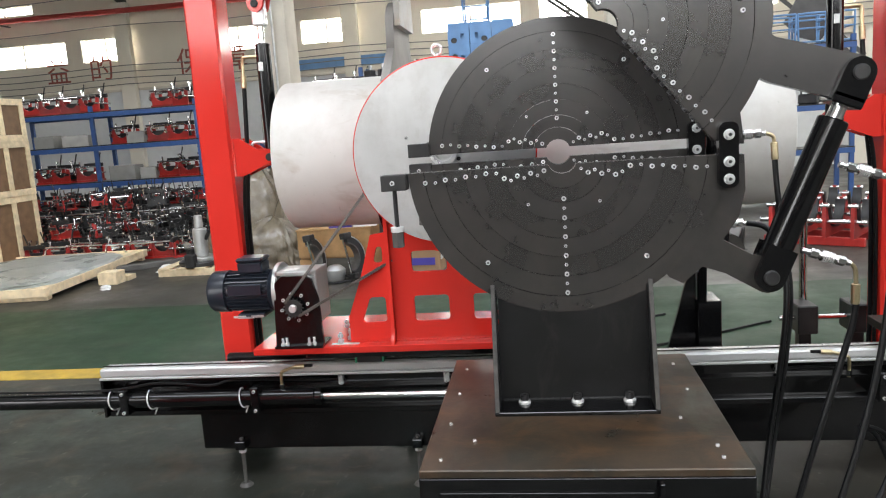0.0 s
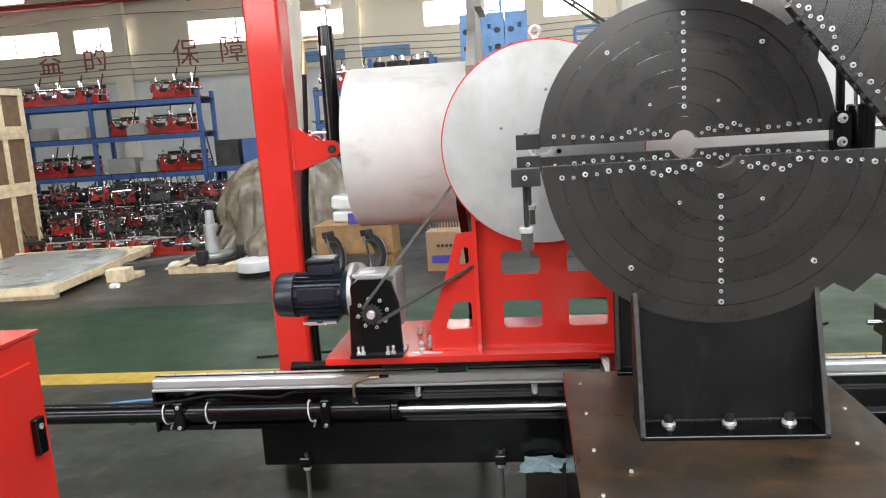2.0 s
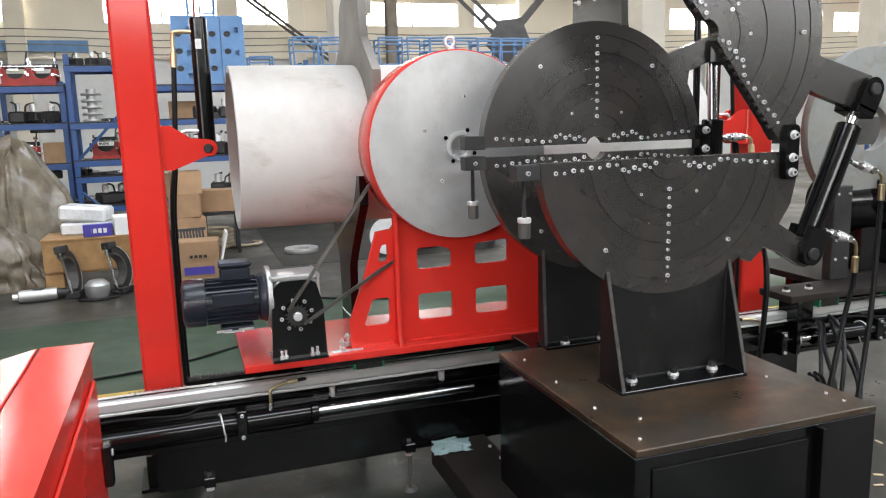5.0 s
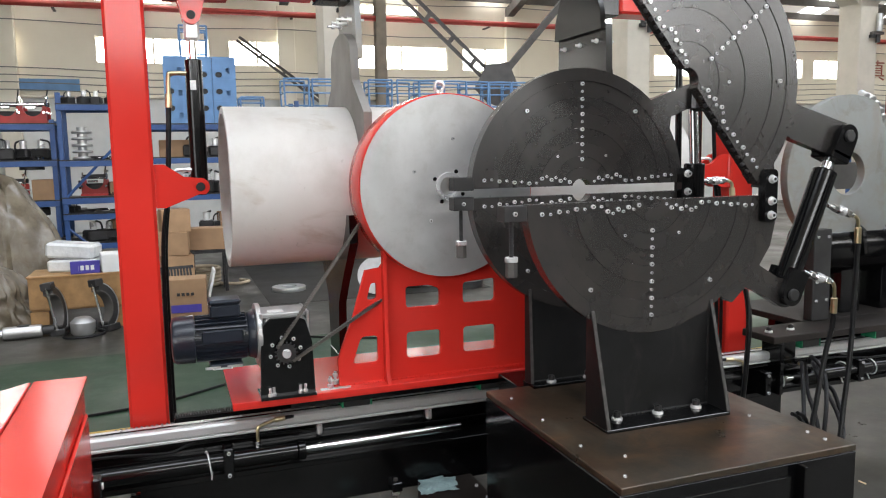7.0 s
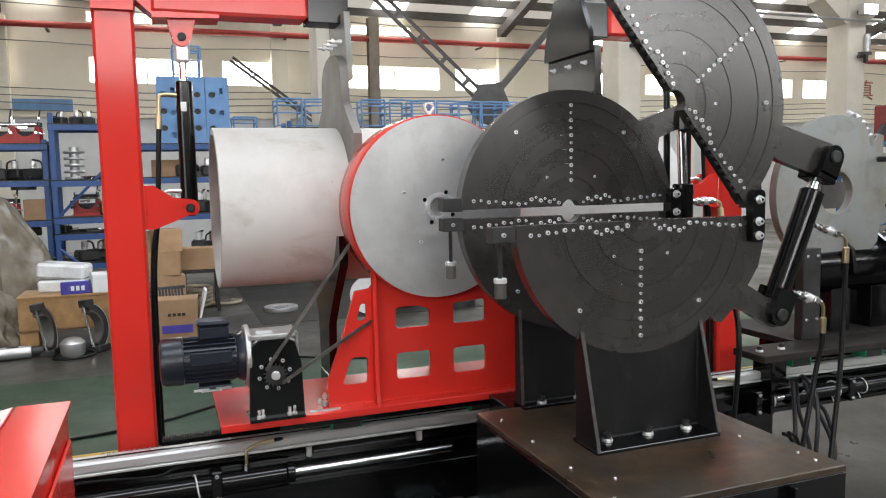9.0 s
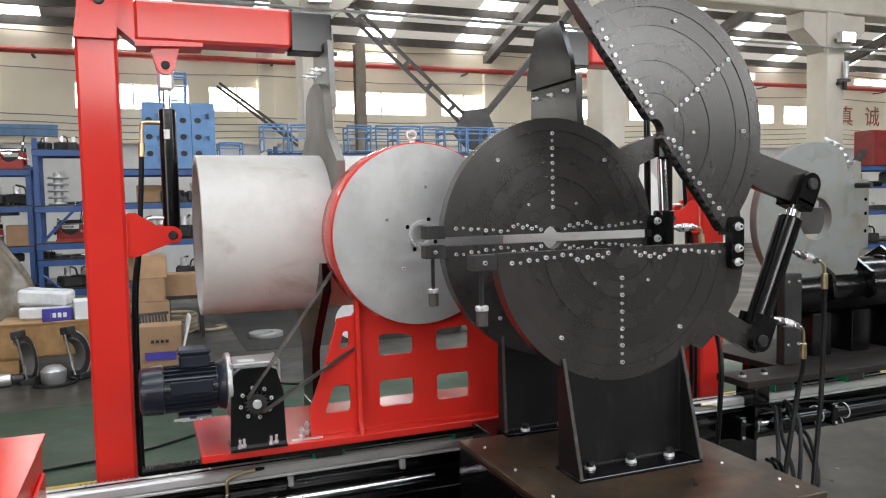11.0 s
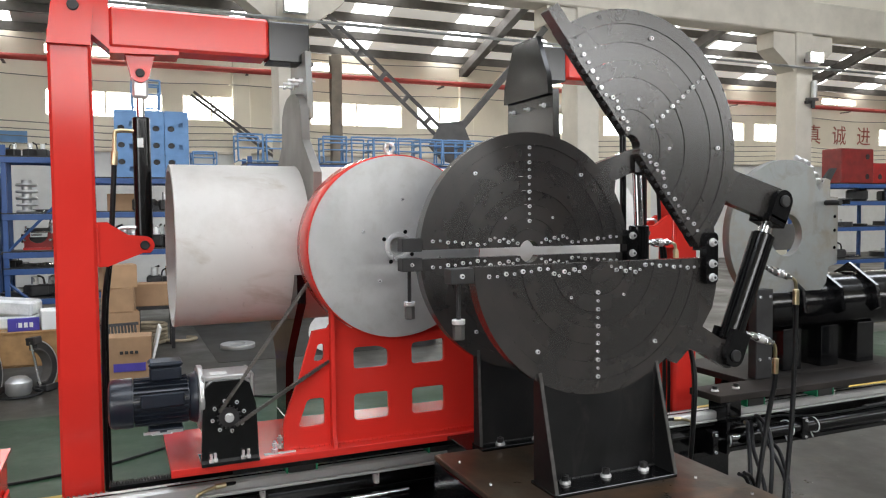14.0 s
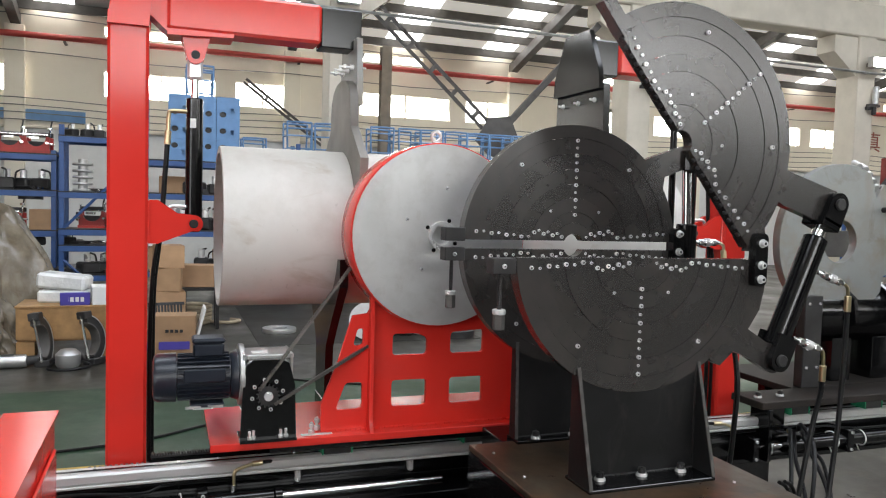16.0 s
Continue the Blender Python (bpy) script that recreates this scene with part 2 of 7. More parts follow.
weather_and_shine(FLOORC, (0.085, 0.072, 0.054), 5.0, 0.56, 0.70, 0.5)
weather_and_shine(FLOORC, (0.022, 0.020, 0.017), 60.0, 0.66, 0.76, 0.5)
weather_and_shine(FLOORG, (0.060, 0.060, 0.046), 3.0, 0.56, 0.70, 0.5, (0.5, 1, 1))
weather_and_shine(PEDM, (0.032, 0.029, 0.026), 12.0, 0.58, 0.72, 0.5, (1, 1, 0.4))
# pale patches: clouded film, and whitish highlights put into its colour
weather_and_shine(CLOUDY, (0.30, 0.27, 0.22), 3.0, 0.54, 0.68, 0.5, (1.6, 1.6, 0.6))
weather_and_shine(CLOUDY, (0.11, 0.075, 0.04), 5.0, 0.54, 0.68, 0.6)
weather_and_shine(HEATM, (0.19, 0.17, 0.14), 7.0, 0.52, 0.66, 0.6)
weather_and_shine(DISC, (0.064, 0.053, 0.045), 5.0, 0.45, 0.80, 0.5)
weather_and_shine(DISCB, (0.062, 0.052, 0.045), 5.0, 0.45, 0.80, 0.5)
weather_and_shine(HEATM, (0.26, 0.21, 0.145), 2.6, 0.44, 0.62, 0.65)


# ---- mesh helpers ----
def bm_box(bm, x0, x1, y0, y1, z0, z1, bev=0.0, m=None):
    g = bmesh.ops.create_cube(bm, size=1.0, matrix=Matrix.Translation(((x0 + x1) / 2, (y0 + y1) / 2, (z0 + z1) / 2)) @ Matrix.Diagonal((abs(x1 - x0), abs(y1 - y0), abs(z1 - z0), 1)))
    vs = g["verts"]
    if bev:
        es = list({e for v in vs for e in v.link_edges})
        r = bmesh.ops.bevel(bm, geom=es, offset=bev, segments=1, profile=0.5, affect='EDGES')
        vs = list({v for f in r["faces"] for v in f.verts} | {v for v in vs if v.is_valid})
    if m is not None:
        bmesh.ops.transform(bm, matrix=m, verts=vs)
    return bm


def bm_cyl(bm, p0, p1, r, seg=20, r2=None, bev=0.0):
    p0, p1 = Vector(p0), Vector(p1)
    d = p1 - p0
    m = Matrix.Translation((p0 + p1) / 2) @ d.to_track_quat('Z', 'Y').to_matrix().to_4x4()
    g = bmesh.ops.create_cone(bm, cap_ends=True, cap_tris=False, segments=seg, radius1=r, radius2=r if r2 is None else r2, depth=d.length, matrix=m)
    if bev:
        caps = [f for f in {f for v in g["verts"] for f in v.link_faces} if len(f.verts) == seg and seg > 4]
        es = list({e for f in caps for e in f.edges})
        bmesh.ops.bevel(bm, geom=es, offset=bev, segments=1, profile=0.5, affect='EDGES')
    return bm


def bm_prism(bm, pts, a, b, axis='y'):
    """A flat plate: outline pts swept from a to b along the axis. For 'y' pts are (x, z), for 'x' (y, z), for 'z' (x, y)."""
    put = {'y': lambda u, v, w: (u, w, v), 'x': lambda u, v, w: (w, u, v), 'z': lambda u, v, w: (u, v, w)}[axis]
    lo = [bm.verts.new(put(u, v, a)) for u, v in pts]
    hi = [bm.verts.new(put(u, v, b)) for u, v in pts]
    n = len(pts)
    bm.faces.new(lo)
    bm.faces.new(hi[::-1])
    for i in range(n):
        j = (i + 1) % n
        bm.faces.new((lo[j], lo[i], hi[i], hi[j]))
    bmesh.ops.recalc_face_normals(bm, faces=bm.faces)
    return bm


def smooth_line(pts, n=6):
    pts = [Vector(p) for p in pts]
    out = []
    for i in range(len(pts) - 1):
        p0, p1, p2, p3 = pts[max(i - 1, 0)], pts[i], pts[i + 1], pts[min(i + 2, len(pts) - 1)]
        for k in range(n):
            t = k / n
            out.append(0.5 * ((2 * p1) + (p2 - p0) * t + (2 * p0 - 5 * p1 + 4 * p2 - p3) * t * t + (3 * p1 - p0 - 3 * p2 + p3) * t ** 3))
    return out + [pts[-1]]


def bm_tube(bm, pts, r, seg=8, smooth=6):
    pts = smooth_line(pts, smooth) if smooth else [Vector(p) for p in pts]
    rings, up = [], Vector((0.123, 0.456, 0.88)).normalized()
    for i, p in enumerate(pts):
        d = (pts[min(i + 1, len(pts) - 1)] - pts[max(i - 1, 0)]).normalized()
        u = (up - d * up.dot(d)).normalized()
        up = u
        v = d.cross(u)
        rings.append([bm.verts.new(p + r * (math.cos(2 * math.pi * k / seg) * u + math.sin(2 * math.pi * k / seg) * v)) for k in range(seg)])
    for a, b in zip(rings, rings[1:]):
        for k in range(seg):
            bm.faces.new((a[k], a[(k + 1) % seg], b[(k + 1) % seg], b[k]))
    bm.faces.new(rings[0][::-1])
    bm.faces.new(rings[-1])
    return bm


def bm_lathe(bm, prof, origin=(0, 0, 0), axis='Z', seg=24):
    """Turns a profile of (radius, height) about an axis through origin."""
    q = {'Z': Matrix.Identity(3), 'X': Matrix(((0, 0, 1), (0, 1, 0), (-1, 0, 0))), 'Y': Matrix(((1, 0, 0), (0, 0, 1), (0, -1, 0)))}[axis]
    o = Vector(origin)
    rings = []
    for r, h in prof:
        rings.append([bm.verts.new(o + q @ Vector((r * math.cos(2 * math.pi * k / seg), r * math.sin(2 * math.pi * k / seg), h))) for k in range(seg)])
    for a, b in zip(rings, rings[1:]):
        for k in range(seg):
            bm.faces.new((a[k], a[(k + 1) % seg], b[(k + 1) % seg], b[k]))
    bm.faces.new(rings[0][::-1])
    bm.faces.new(rings[-1])
    bmesh.ops.recalc_face_normals(bm, faces=bm.faces)
    return bm


def plate_mesh(name, outline, holes, t, bevel=0.0015):
    """A flat plate in the local x, z plane with holes through it, t thick towards +y."""
    cu = bpy.data.curves.new(name, 'CURVE')
    cu.dimensions, cu.fill_mode, cu.extrude, cu.bevel_depth, cu.bevel_resolution = '2D', 'BOTH', t / 2 - bevel, bevel, 1
    for loop in [outline] + holes:
        s = cu.splines.new('POLY')
        s.points.add(len(loop) - 1)
        for p, (u, v) in zip(s.points, loop):
            p.co = (u, v, 0, 1)
        s.use_cyclic_u = True
    ob = new(name, cu)
    dg = bpy.context.evaluated_depsgraph_get()
    me = bpy.data.meshes.new_from_object(ob.evaluated_get(dg))
    bpy.data.objects.remove(ob)
    bpy.data.curves.remove(cu)
    me.transform(Matrix.Translation((0, t / 2, 0)) @ Matrix.Rotation(radians(90), 4, 'X'))
    bm = bmesh.new()
    bm.from_mesh(me)
    bmesh.ops.remove_doubles(bm, verts=bm.verts, dist=1e-5)
    bm.to_mesh(me)
    bm.free()
    me.materials.clear()
    return me


def text_mesh(name, body, size, depth=0.004):
    cu = bpy.data.curves.new(name, 'FONT')
    cu.body, cu.size, cu.extrude, cu.align_x, cu.align_y = body, size, depth, 'CENTER', 'CENTER'
    ob = new(name, cu)
    dg = bpy.context.evaluated_depsgraph_get()
    me = bpy.data.meshes.new_from_object(ob.evaluated_get(dg))
    bpy.data.objects.remove(ob)
    bpy.data.curves.remove(cu)
    me.transform(Matrix.Rotation(radians(90), 4, 'X'))
    me.materials.clear()
    return me


def soft_shade(me, angle=35):
    me.polygons.foreach_set("use_smooth", [True] * len(me.polygons))
    me.set_sharp_from_angle(angle=radians(angle))


def part(name, data, material, parent=None, label="", at=None):
    """Links a bmesh or a mesh as one object, under parent if there is one."""
    if isinstance(data, bmesh.types.BMesh):
        me = bpy.data.meshes.new(name)
        data.to_mesh(me)
        data.free()
        soft_shade(me)
    else:
        me = data
    if not me.materials:
        me.materials.append(material)
    ob = new(name, me)
    if parent is not None:
        ob.parent = parent
    if at is not None:
        ob.matrix_basis = at
    if label:
        ob["label"] = label
    return ob


def thing(name, label, category, at=(0, 0, 0), group="", kind=""):
    ob = new(name)
    ob.empty_display_size = 0.1
    ob.location = at
    return tagged(ob, label, category, group, kind)


def box(*a, **k):
    return bm_box(bmesh.new(), *a, **k)


def cyl(*a, **k):
    return bm_cyl(bmesh.new(), *a, **k)


def arc(r, a0, a1, n=24, c=(0, 0)):
    return [(c[0] + r * math.cos(radians(a0 + (a1 - a0) * i / n)), c[1] + r * math.sin(radians(a0 + (a1 - a0) * i / n))) for i in range(n + 1)]


def round_rect(x0, x1, z0, z1, r, n=5):
    return arc(r, 0, 90, n, (x1 - r, z1 - r)) + arc(r, 90, 180, n, (x0 + r, z1 - r)) + arc(r, 180, 270, n, (x0 + r, z0 + r)) + arc(r, 270, 360, n, (x1 - r, z0 + r))


def round_poly(pts, r, n=4):
    """An outline with its corners rounded."""
    out = []
    for i, p in enumerate(pts):
        p = Vector(p)
        a, b = Vector(pts[i - 1]) - p, Vector(pts[(i + 1) % len(pts)]) - p
        k = min(r, a.length * 0.45, b.length * 0.45)
        s, e = p + a.normalized() * k, p + b.normalized() * k
        for j in range(n + 1):
            t = j / n
            out.append(tuple((1 - t) ** 2 * s + 2 * t * (1 - t) * p + t * t * e))
    return out


def socket_bolt(r=0.009, h=0.009):
    """A socket head screw that points along -y, its base at the origin."""
    bm = bmesh.new()
    bm_lathe(bm, [(r, 0.0), (r, h * 0.85), (r * 0.88, h), (r * 0.46, h), (r * 0.40, h * 0.5)], axis='Y', seg=12)
    bmesh.ops.transform(bm, matrix=Matrix.Diagonal((1, -1, 1, 1)), verts=bm.verts)
    bmesh.ops.reverse_faces(bm, faces=bm.faces)
    me = bpy.data.meshes.new("bolt")
    bm.to_mesh(me)
    bm.free()
    soft_shade(me)
    me.materials.append(ZINC)
    me.materials.append(DARK)
    # recess faces get the dark material in place of shade inside the socket
    for f in me.polygons:
        if all(math.hypot(me.vertices[i].co.x, me.vertices[i].co.z) < r * 0.5 for i in f.vertices):
            f.material_index = 1
    return me


BOLT = socket_bolt(0.0072, 0.008)
BOLT_S = socket_bolt(0.0050, 0.006)
BOLT_L = socket_bolt(0.0115, 0.016)


def hex_bolt():
    bm = bmesh.new()
    bm_cyl(bm, (0, 0, 0), (0, 0, 0.006), 0.019, 18)
    bm_cyl(bm, (0, 0, 0.006), (0, 0, 0.010), 0.016, 18)
    bm_cyl(bm, (0, 0, 0.010), (0, 0, 0.027), 0.013, 12)
    bm_cyl(bm, (0, 0, 0.027), (0, 0, 0.030), 0.006, 8)
    me = bpy.data.meshes.new("hex_bolt")
    bm.to_mesh(me)
    bm.free()
    me.materials.append(ZINC)
    me.materials.append(DARK)
    for f in me.polygons:
        if f.center.z > 0.0101:
            f.material_index = 1
    return me


HEX = hex_bolt()

# ---- the hall ----
X0, X1, Y0, Y1, WALL, COLY = -16.0, 36.0, -7.0, 13.4, 19.5, 13.4
tagged(part("floor", box(X0, X1, Y0, WALL, -0.25, 0), FLOORC), "worn grey concrete workshop floor with stains", "floor", kind="structure")
tagged(part("floor_walkway", box(X0, X1, 4.95, 6.9, 0.0, 0.004), FLOORG), "dark green epoxy walkway strip on the floor", "floor", kind="structure")
tagged(part("floor_bay", box(X0, 0.9, -6.9, 4.6, 0.0, 0.004), FLOORB), "dark worn green-grey floor under the machine", "floor", kind="structure")
tagged(part("floor_line", box(X0, X1, 4.74, 4.95, 0.0, 0.005), YELLOW), "worn yellow line along the walkway", "floor marking", kind="structure")


def wall_with_windows(name, label, y, wins, upper, x0, x1, top):
    """A long wall with a white lower band, real openings and lit panes."""
    w = thing(name, label, "wall", kind="structure")
    outline = [(x0, 0), (x1, 0), (x1, top), (x0, top)]
    holes = [[(a, z0), (b, z0), (b, z1), (a, z1)] for a, b, z0, z1 in wins + upper]
    part("wall_panel", plate_mesh("wall_panel", outline, holes, 0.25, 0.004), WALLU, w, at=Matrix.Translation((0, y, 0)))
    part("painted_band", box(x0, x1, y - 0.03, y - 0.004, 0, 3.1), WALLW, w, "white painted lower wall")
    part("ledge", box(x0, x1, y - 0.12, y - 0.031, 3.06, 3.12, bev=0.01), CONC, w)
    return w


WINS, UPPER = [], []
BAYS = [1.47 + 6.08 * k for k in range(-3, 6)]
for cx in BAYS:
    for off, wide in ((-4.3, 2.5), (-1.35, 1.35)):
        if not (cx + off < 24.4 and cx + off + wide > 20.6):
            WINS.append((cx + off, cx + off + wide, 3.88, 4.48))
    UPPER.append((cx - 4.3, cx - 2.6, 5.26, 5.50))
wall_with_windows("wall_north", "cream painted wall with a white lower band and high windows", WALL, WINS, UPPER, X0, X1, 6.1)
for i, (a, b, z0, z1) in enumerate(WINS + UPPER):
    w = thing("window_%d" % (i + 1), "bright daylit factory window with thin steel bars", "window", (a, WALL, z0), kind="structure")
    part("pane", box(0, b - a, 0.10, 0.11, 0, z1 - z0), GLOW, w)
    bm = bmesh.new()
    for t in (0, 0.5, 1.0):
        u = (b - a) * t
        bm_box(bm, u - 0.02, u + 0.02, 0.05, 0.10, 0, z1 - z0)
    for v in (0.0, z1 - z0):
        bm_box(bm, 0, b - a, 0.05, 0.10, v - 0.02, v + 0.02)
    part("window_frame", bm, CONC, w)
# closing walls out of view, dark so that they bounce little light
for name, a in (("wall_west", (X0 - 0.25, X0, Y0, WALL, 0, 9.0)), ("wall_east", (X1, X1 + 0.25, Y0, WALL, 0, 9.0)), ("wall_south", (X0, X1, Y0 - 0.25, Y0, 0, 3.1))):
    tagged(part(name, box(*a), PLAIN), "plain dark grey wall added to close the hall out of view", "wall", kind="structure")
# unseen pale wall and glowing windows, added to reflect in the upper discs
SOUTH = [(cx - 4.4, cx + 0.4, 3.4, 4.9) for cx in BAYS if cx - 4.4 > X0 and cx + 0.4 < X1]
sw = plate_mesh("wall_south_upper", [(X0, 3.101), (X1, 3.101), (X1, 9.0), (X0, 9.0)], [[(a, c), (b, c), (b, d), (a, d)] for a, b, c, d in SOUTH], 0.25, 0.004)
tagged(part("wall_south_upper", sw, WALLU, at=Matrix.Translation((0, Y0 - 0.25, 0))), "unseen cream upper wall with a row of added windows", "wall", kind="structure")
for i, (a, b, z0, z1) in enumerate(SOUTH):
    w = thing("window_%d" % (i + 60), "added glowing window with steel bars in the unseen south wall", "window", (a, Y0, z0), kind="structure")
    part("pane", box(0, b - a, -0.15, -0.14, 0, z1 - z0), SOUTHGLOW, w)
    bm = bmesh.new()
    for k in range(5):
        u = (b - a) * k / 4
        bm_box(bm, u - 0.02, u + 0.02, -0.13, -0.08, 0, z1 - z0)
    part("window_frame", bm, CONC, w)
tagged(part("ceiling", box(X0, X1, Y0, COLY - 0.1, 9.0, 9.2), SHEET), "grey sheet roof of the main hall", "ceiling", kind="structure")

# side aisle roof: sloped sheets with daylit strips between dark purlins
SL = (7.6 - 5.75) / (WALL - COLY)


def roof_z(y):
    return 5.75 + (WALL - y) * SL


bm, bl, bt = bmesh.new(), bmesh.new(), bmesh.new()
x = X0
k = 0
while x < X1:
    step = 0.9
    lit = k % 3 == 1 and x > -5.5
    # unlit sheets right of x = 1 take the faintly glowing material
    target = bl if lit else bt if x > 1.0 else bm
    vs = [target.verts.new(p) for p in ((x, WALL, roof_z(WALL)), (x + step, WALL, roof_z(WALL)), (x + step, COLY, roof_z(COLY)), (x, COLY, roof_z(COLY)))]
    target.faces.new(vs)
    x += step
    k += 1
tagged(part("ceiling_aisle", bm, SHEET), "grey corrugated sheets of the sloped aisle roof", "ceiling", kind="structure")
tagged(part("ceiling_sheet", bt, DAYSHEET), "pale translucent sheets of the sloped aisle roof with a faint glow added", "ceiling", kind="structure")
tagged(part("ceiling_skylight", bl, SKYGLOW), "daylit translucent strips in the aisle roof", "skylight", kind="structure")
for j in range(8):
    y = WALL - 0.35 - j * 0.78
    tagged(part("trim_purlin", box(X0, X1, y - 0.05, y + 0.05, roof_z(y) - 0.22, roof_z(y) - 0.03), STRUCT), "dark steel roof purlin", "purlin", "roof purlins", kind="structure")
for cx in BAYS:
    t = thing("roof_rafter", "dark steel rafter under the aisle roof", "rafter", group="roof rafters", kind="structure")
    bm = bmesh.new()
    bm_prism(bm, [(COLY, roof_z(COLY) - 0.5), (WALL, roof_z(WALL) - 0.45), (WALL, roof_z(WALL) - 0.2), (COLY, roof_z(COLY) - 0.23)], cx - 0.1, cx + 0.1, 'x')
    part("beam", bm, STRUCT, t)
    part("wall_pier", box(cx - 0.2, cx + 0.2, WALL - 0.3, WALL - 0.13, 0, 5.3, bev=0.01), WALLU, t)

# row of concrete columns with corbels that carry the crane girder
for cx in BAYS:
    c = thing("column", "cream painted concrete column with a corbel under the girder", "column", (cx, COLY, 0), "hall columns", "structure")
    part("shaft", box(-0.27, 0.27, -0.05, 0.55, 0, 9.0, bev=0.02), CONC, c)
    bm = bmesh.new()
    bm_prism(bm, [(-0.95, 5.72), (0.95, 5.72), (0.95, 5.35), (0.29, 4.85), (-0.29, 4.85), (-0.95, 5.35)], 0.0, 0.5, 'y')
    part("corbel", bm, CONC, c)
tagged(part("girder_crane", box(X0, X1, COLY - 0.08, COLY + 0.5, 5.73, 6.5, bev=0.03), CONC), "cream concrete crane girder along the columns", "girder", kind="structure")
tagged(part("wall_clerestory", box(X0, X1, COLY + 0.05, COLY + 0.3, 6.5, 9.0), WALLU), "cream wall above the crane girder", "wall", kind="structure")

# red fire main and cables along the wall
p = thing("fire_main", "dull red steel pipe along the wall", "pipe", kind="structure")
part("pipe", cyl((X0, WALL - 0.35, 5.08), (X1, WALL - 0.35, 5.08), 0.07, 12), REDPIPE, p)
for k in range(10):
    bx = X0 + 2 + 5.2 * k
    part("bracket", box(bx - 0.03, bx + 0.03, WALL - 0.4, WALL - 0.0, 4.97, 5.0), STRUCT, p)
for k, z in enumerate((3.2, 3.36, 3.52, 3.68, 4.7, 5.5, 5.7)):
    bm = bmesh.new()
    pts = []
    for j, cx in enumerate(BAYS):
        pts += [(cx, WALL - 0.33, z + 0.03), (cx + 3.0, WALL - 0.33, z - 0.05)]
    bm_tube(bm, pts, 0.012, 5, 3)
    tagged(part("wall_cable", bm, CABLEGREY), "thin grey cable strung along the wall", "cable", "wall cables", "structure")

# ---- the machine ----
CX, CZ = 0.061, 1.46          # axis of the clamping discs
YF, YR = 2.258, 2.716         # their front faces
TT = 0.708                    # top of the work table
RO, RI = 0.462, 0.413
RINGS = (0.413, 0.352, 0.292, 0.236, 0.182, 0.128, 0.086)
RAIL_Z = 0.597


def half_ring(r0, r1, upper, gap=0.017, chamfer=0.0):
    """Outline of half an annulus, cut along a level line."""
    s = 1 if upper else -1
    a1 = math.degrees(math.asin(gap / r1))
    outer = arc(r1, a1, 180 - a1, 40)
    a0 = math.degrees(math.asin(min(0.999, gap / r0)))
    inner = arc(r0, 180 - a0, a0, 24)
    return [(u, v * s) for u, v in outer + inner]


def bolts_on(parent, spots, y, mesh=None, name="bolt"):
    for i, (u, v) in enumerate(spots):
        part(name, mesh or (BOLT if i % 2 == 0 else BOLT_S), ZINC, parent, at=Matrix.Translation((u, y, v)))


def edge_rows(s):
    """Staggered screws along the cut edge of a half disc; s: 1 above, -1 below."""
    rows = []
    for side in (-1, 1):
        for i in range(8):
            t = i / 7
            rows.append((side * (0.41 - 0.215 * t), s * (0.048 - 0.020 * t + 0.004 * (i % 2))))
        for i in range(7):
            t = i / 6
            rows.append((side * (0.172 - 0.118 * t), s * (0.052 - 0.016 * t + (0.006 if i % 2 else -0.004))))
    return rows


def half_disc(name, label, upper, thick=0.05):
    """Half of a clamping disc: housing, nested half rings, screws. Local: axis along y, front face at 0."""
    h = thing(name, label, "clamp disc", group="pipe clamp discs")
    s = 1 if upper else -1
    bm = bmesh.new()
    bm_prism(bm, half_ring(RI + 0.0015, RO, upper), 0, thick)
    part("housing", bm, DISC, h)
    rr = list(RINGS) + [0.043]
    for i, (r1, r0) in enumerate(zip(rr, rr[1:])):
        bm = bmesh.new()
        dy = 0.0026 + (0.0022 if i % 2 else 0.0)
        bm_prism(bm, half_ring(r0 + 0.0013, r1, upper), dy, thick - 0.003)
        part("insert_ring", bm, DISCB if i % 2 else DISC, h)
    bolts_on(h, edge_rows(s), 0.004)
    bolts_on(h, [(0.0, s * (0.118 + 0.0285 * i)) for i in range(11)], 0.004)
    bolts_on(h, [(-0.235, s * 0.30), (0.235, s * 0.30)], 0.001, BOLT)
    bolts_on(h, [(-0.105, s * 0.13), (0.105, s * 0.13)], 0.004, BOLT_S)
    return h


# work table
tb = thing("work_table", "black steel machine table with a brown scaled steel top", "table", (0, 0, 0))
part("tabletop", box(-0.350, 0.482, 1.800, 2.72, TT - 0.022, TT, bev=0.003), RUST, tb, "brown mill-scaled steel top plate")
part("body", box(-0.352, 0.484, 1.802, 2.715, 0.12, TT - 0.023, bev=0.003), BLACK, tb)
part("rear_block", box(-0.21, 0.34, 2.721, 2.92, 0.12, TT - 0.001, bev=0.003), BLACK, tb)
part("front_panel", box(-0.30, 0.24, 1.795, 1.8015, 0.16, TT - 0.06, bev=0.001), BLACK, tb)
part("plinth", box(-0.38, 0.50, 1.775, 2.73, 0.0, 0.119, bev=0.004), BLACK, tb)
part("rib", box(0.25, 0.262, 1.767, 1.8015, 0.12, TT - 0.025, bev=0.002), BLACK, tb)
for u, v in ((-0.30, 1.86), (-0.30, 2.10), (-0.30, 2.35), (-0.30, 2.60), (0.42, 1.86), (0.42, 1.93), (0.42, 2.35), (0.42, 2.6), (-0.22, 1.98), (0.36, 2.12)):
    part("bolt", BOLT_S, ZINC, tb, at=Matrix.Translation((u, v, TT)) @ Matrix.Rotation(radians(-90), 4, 'X'))


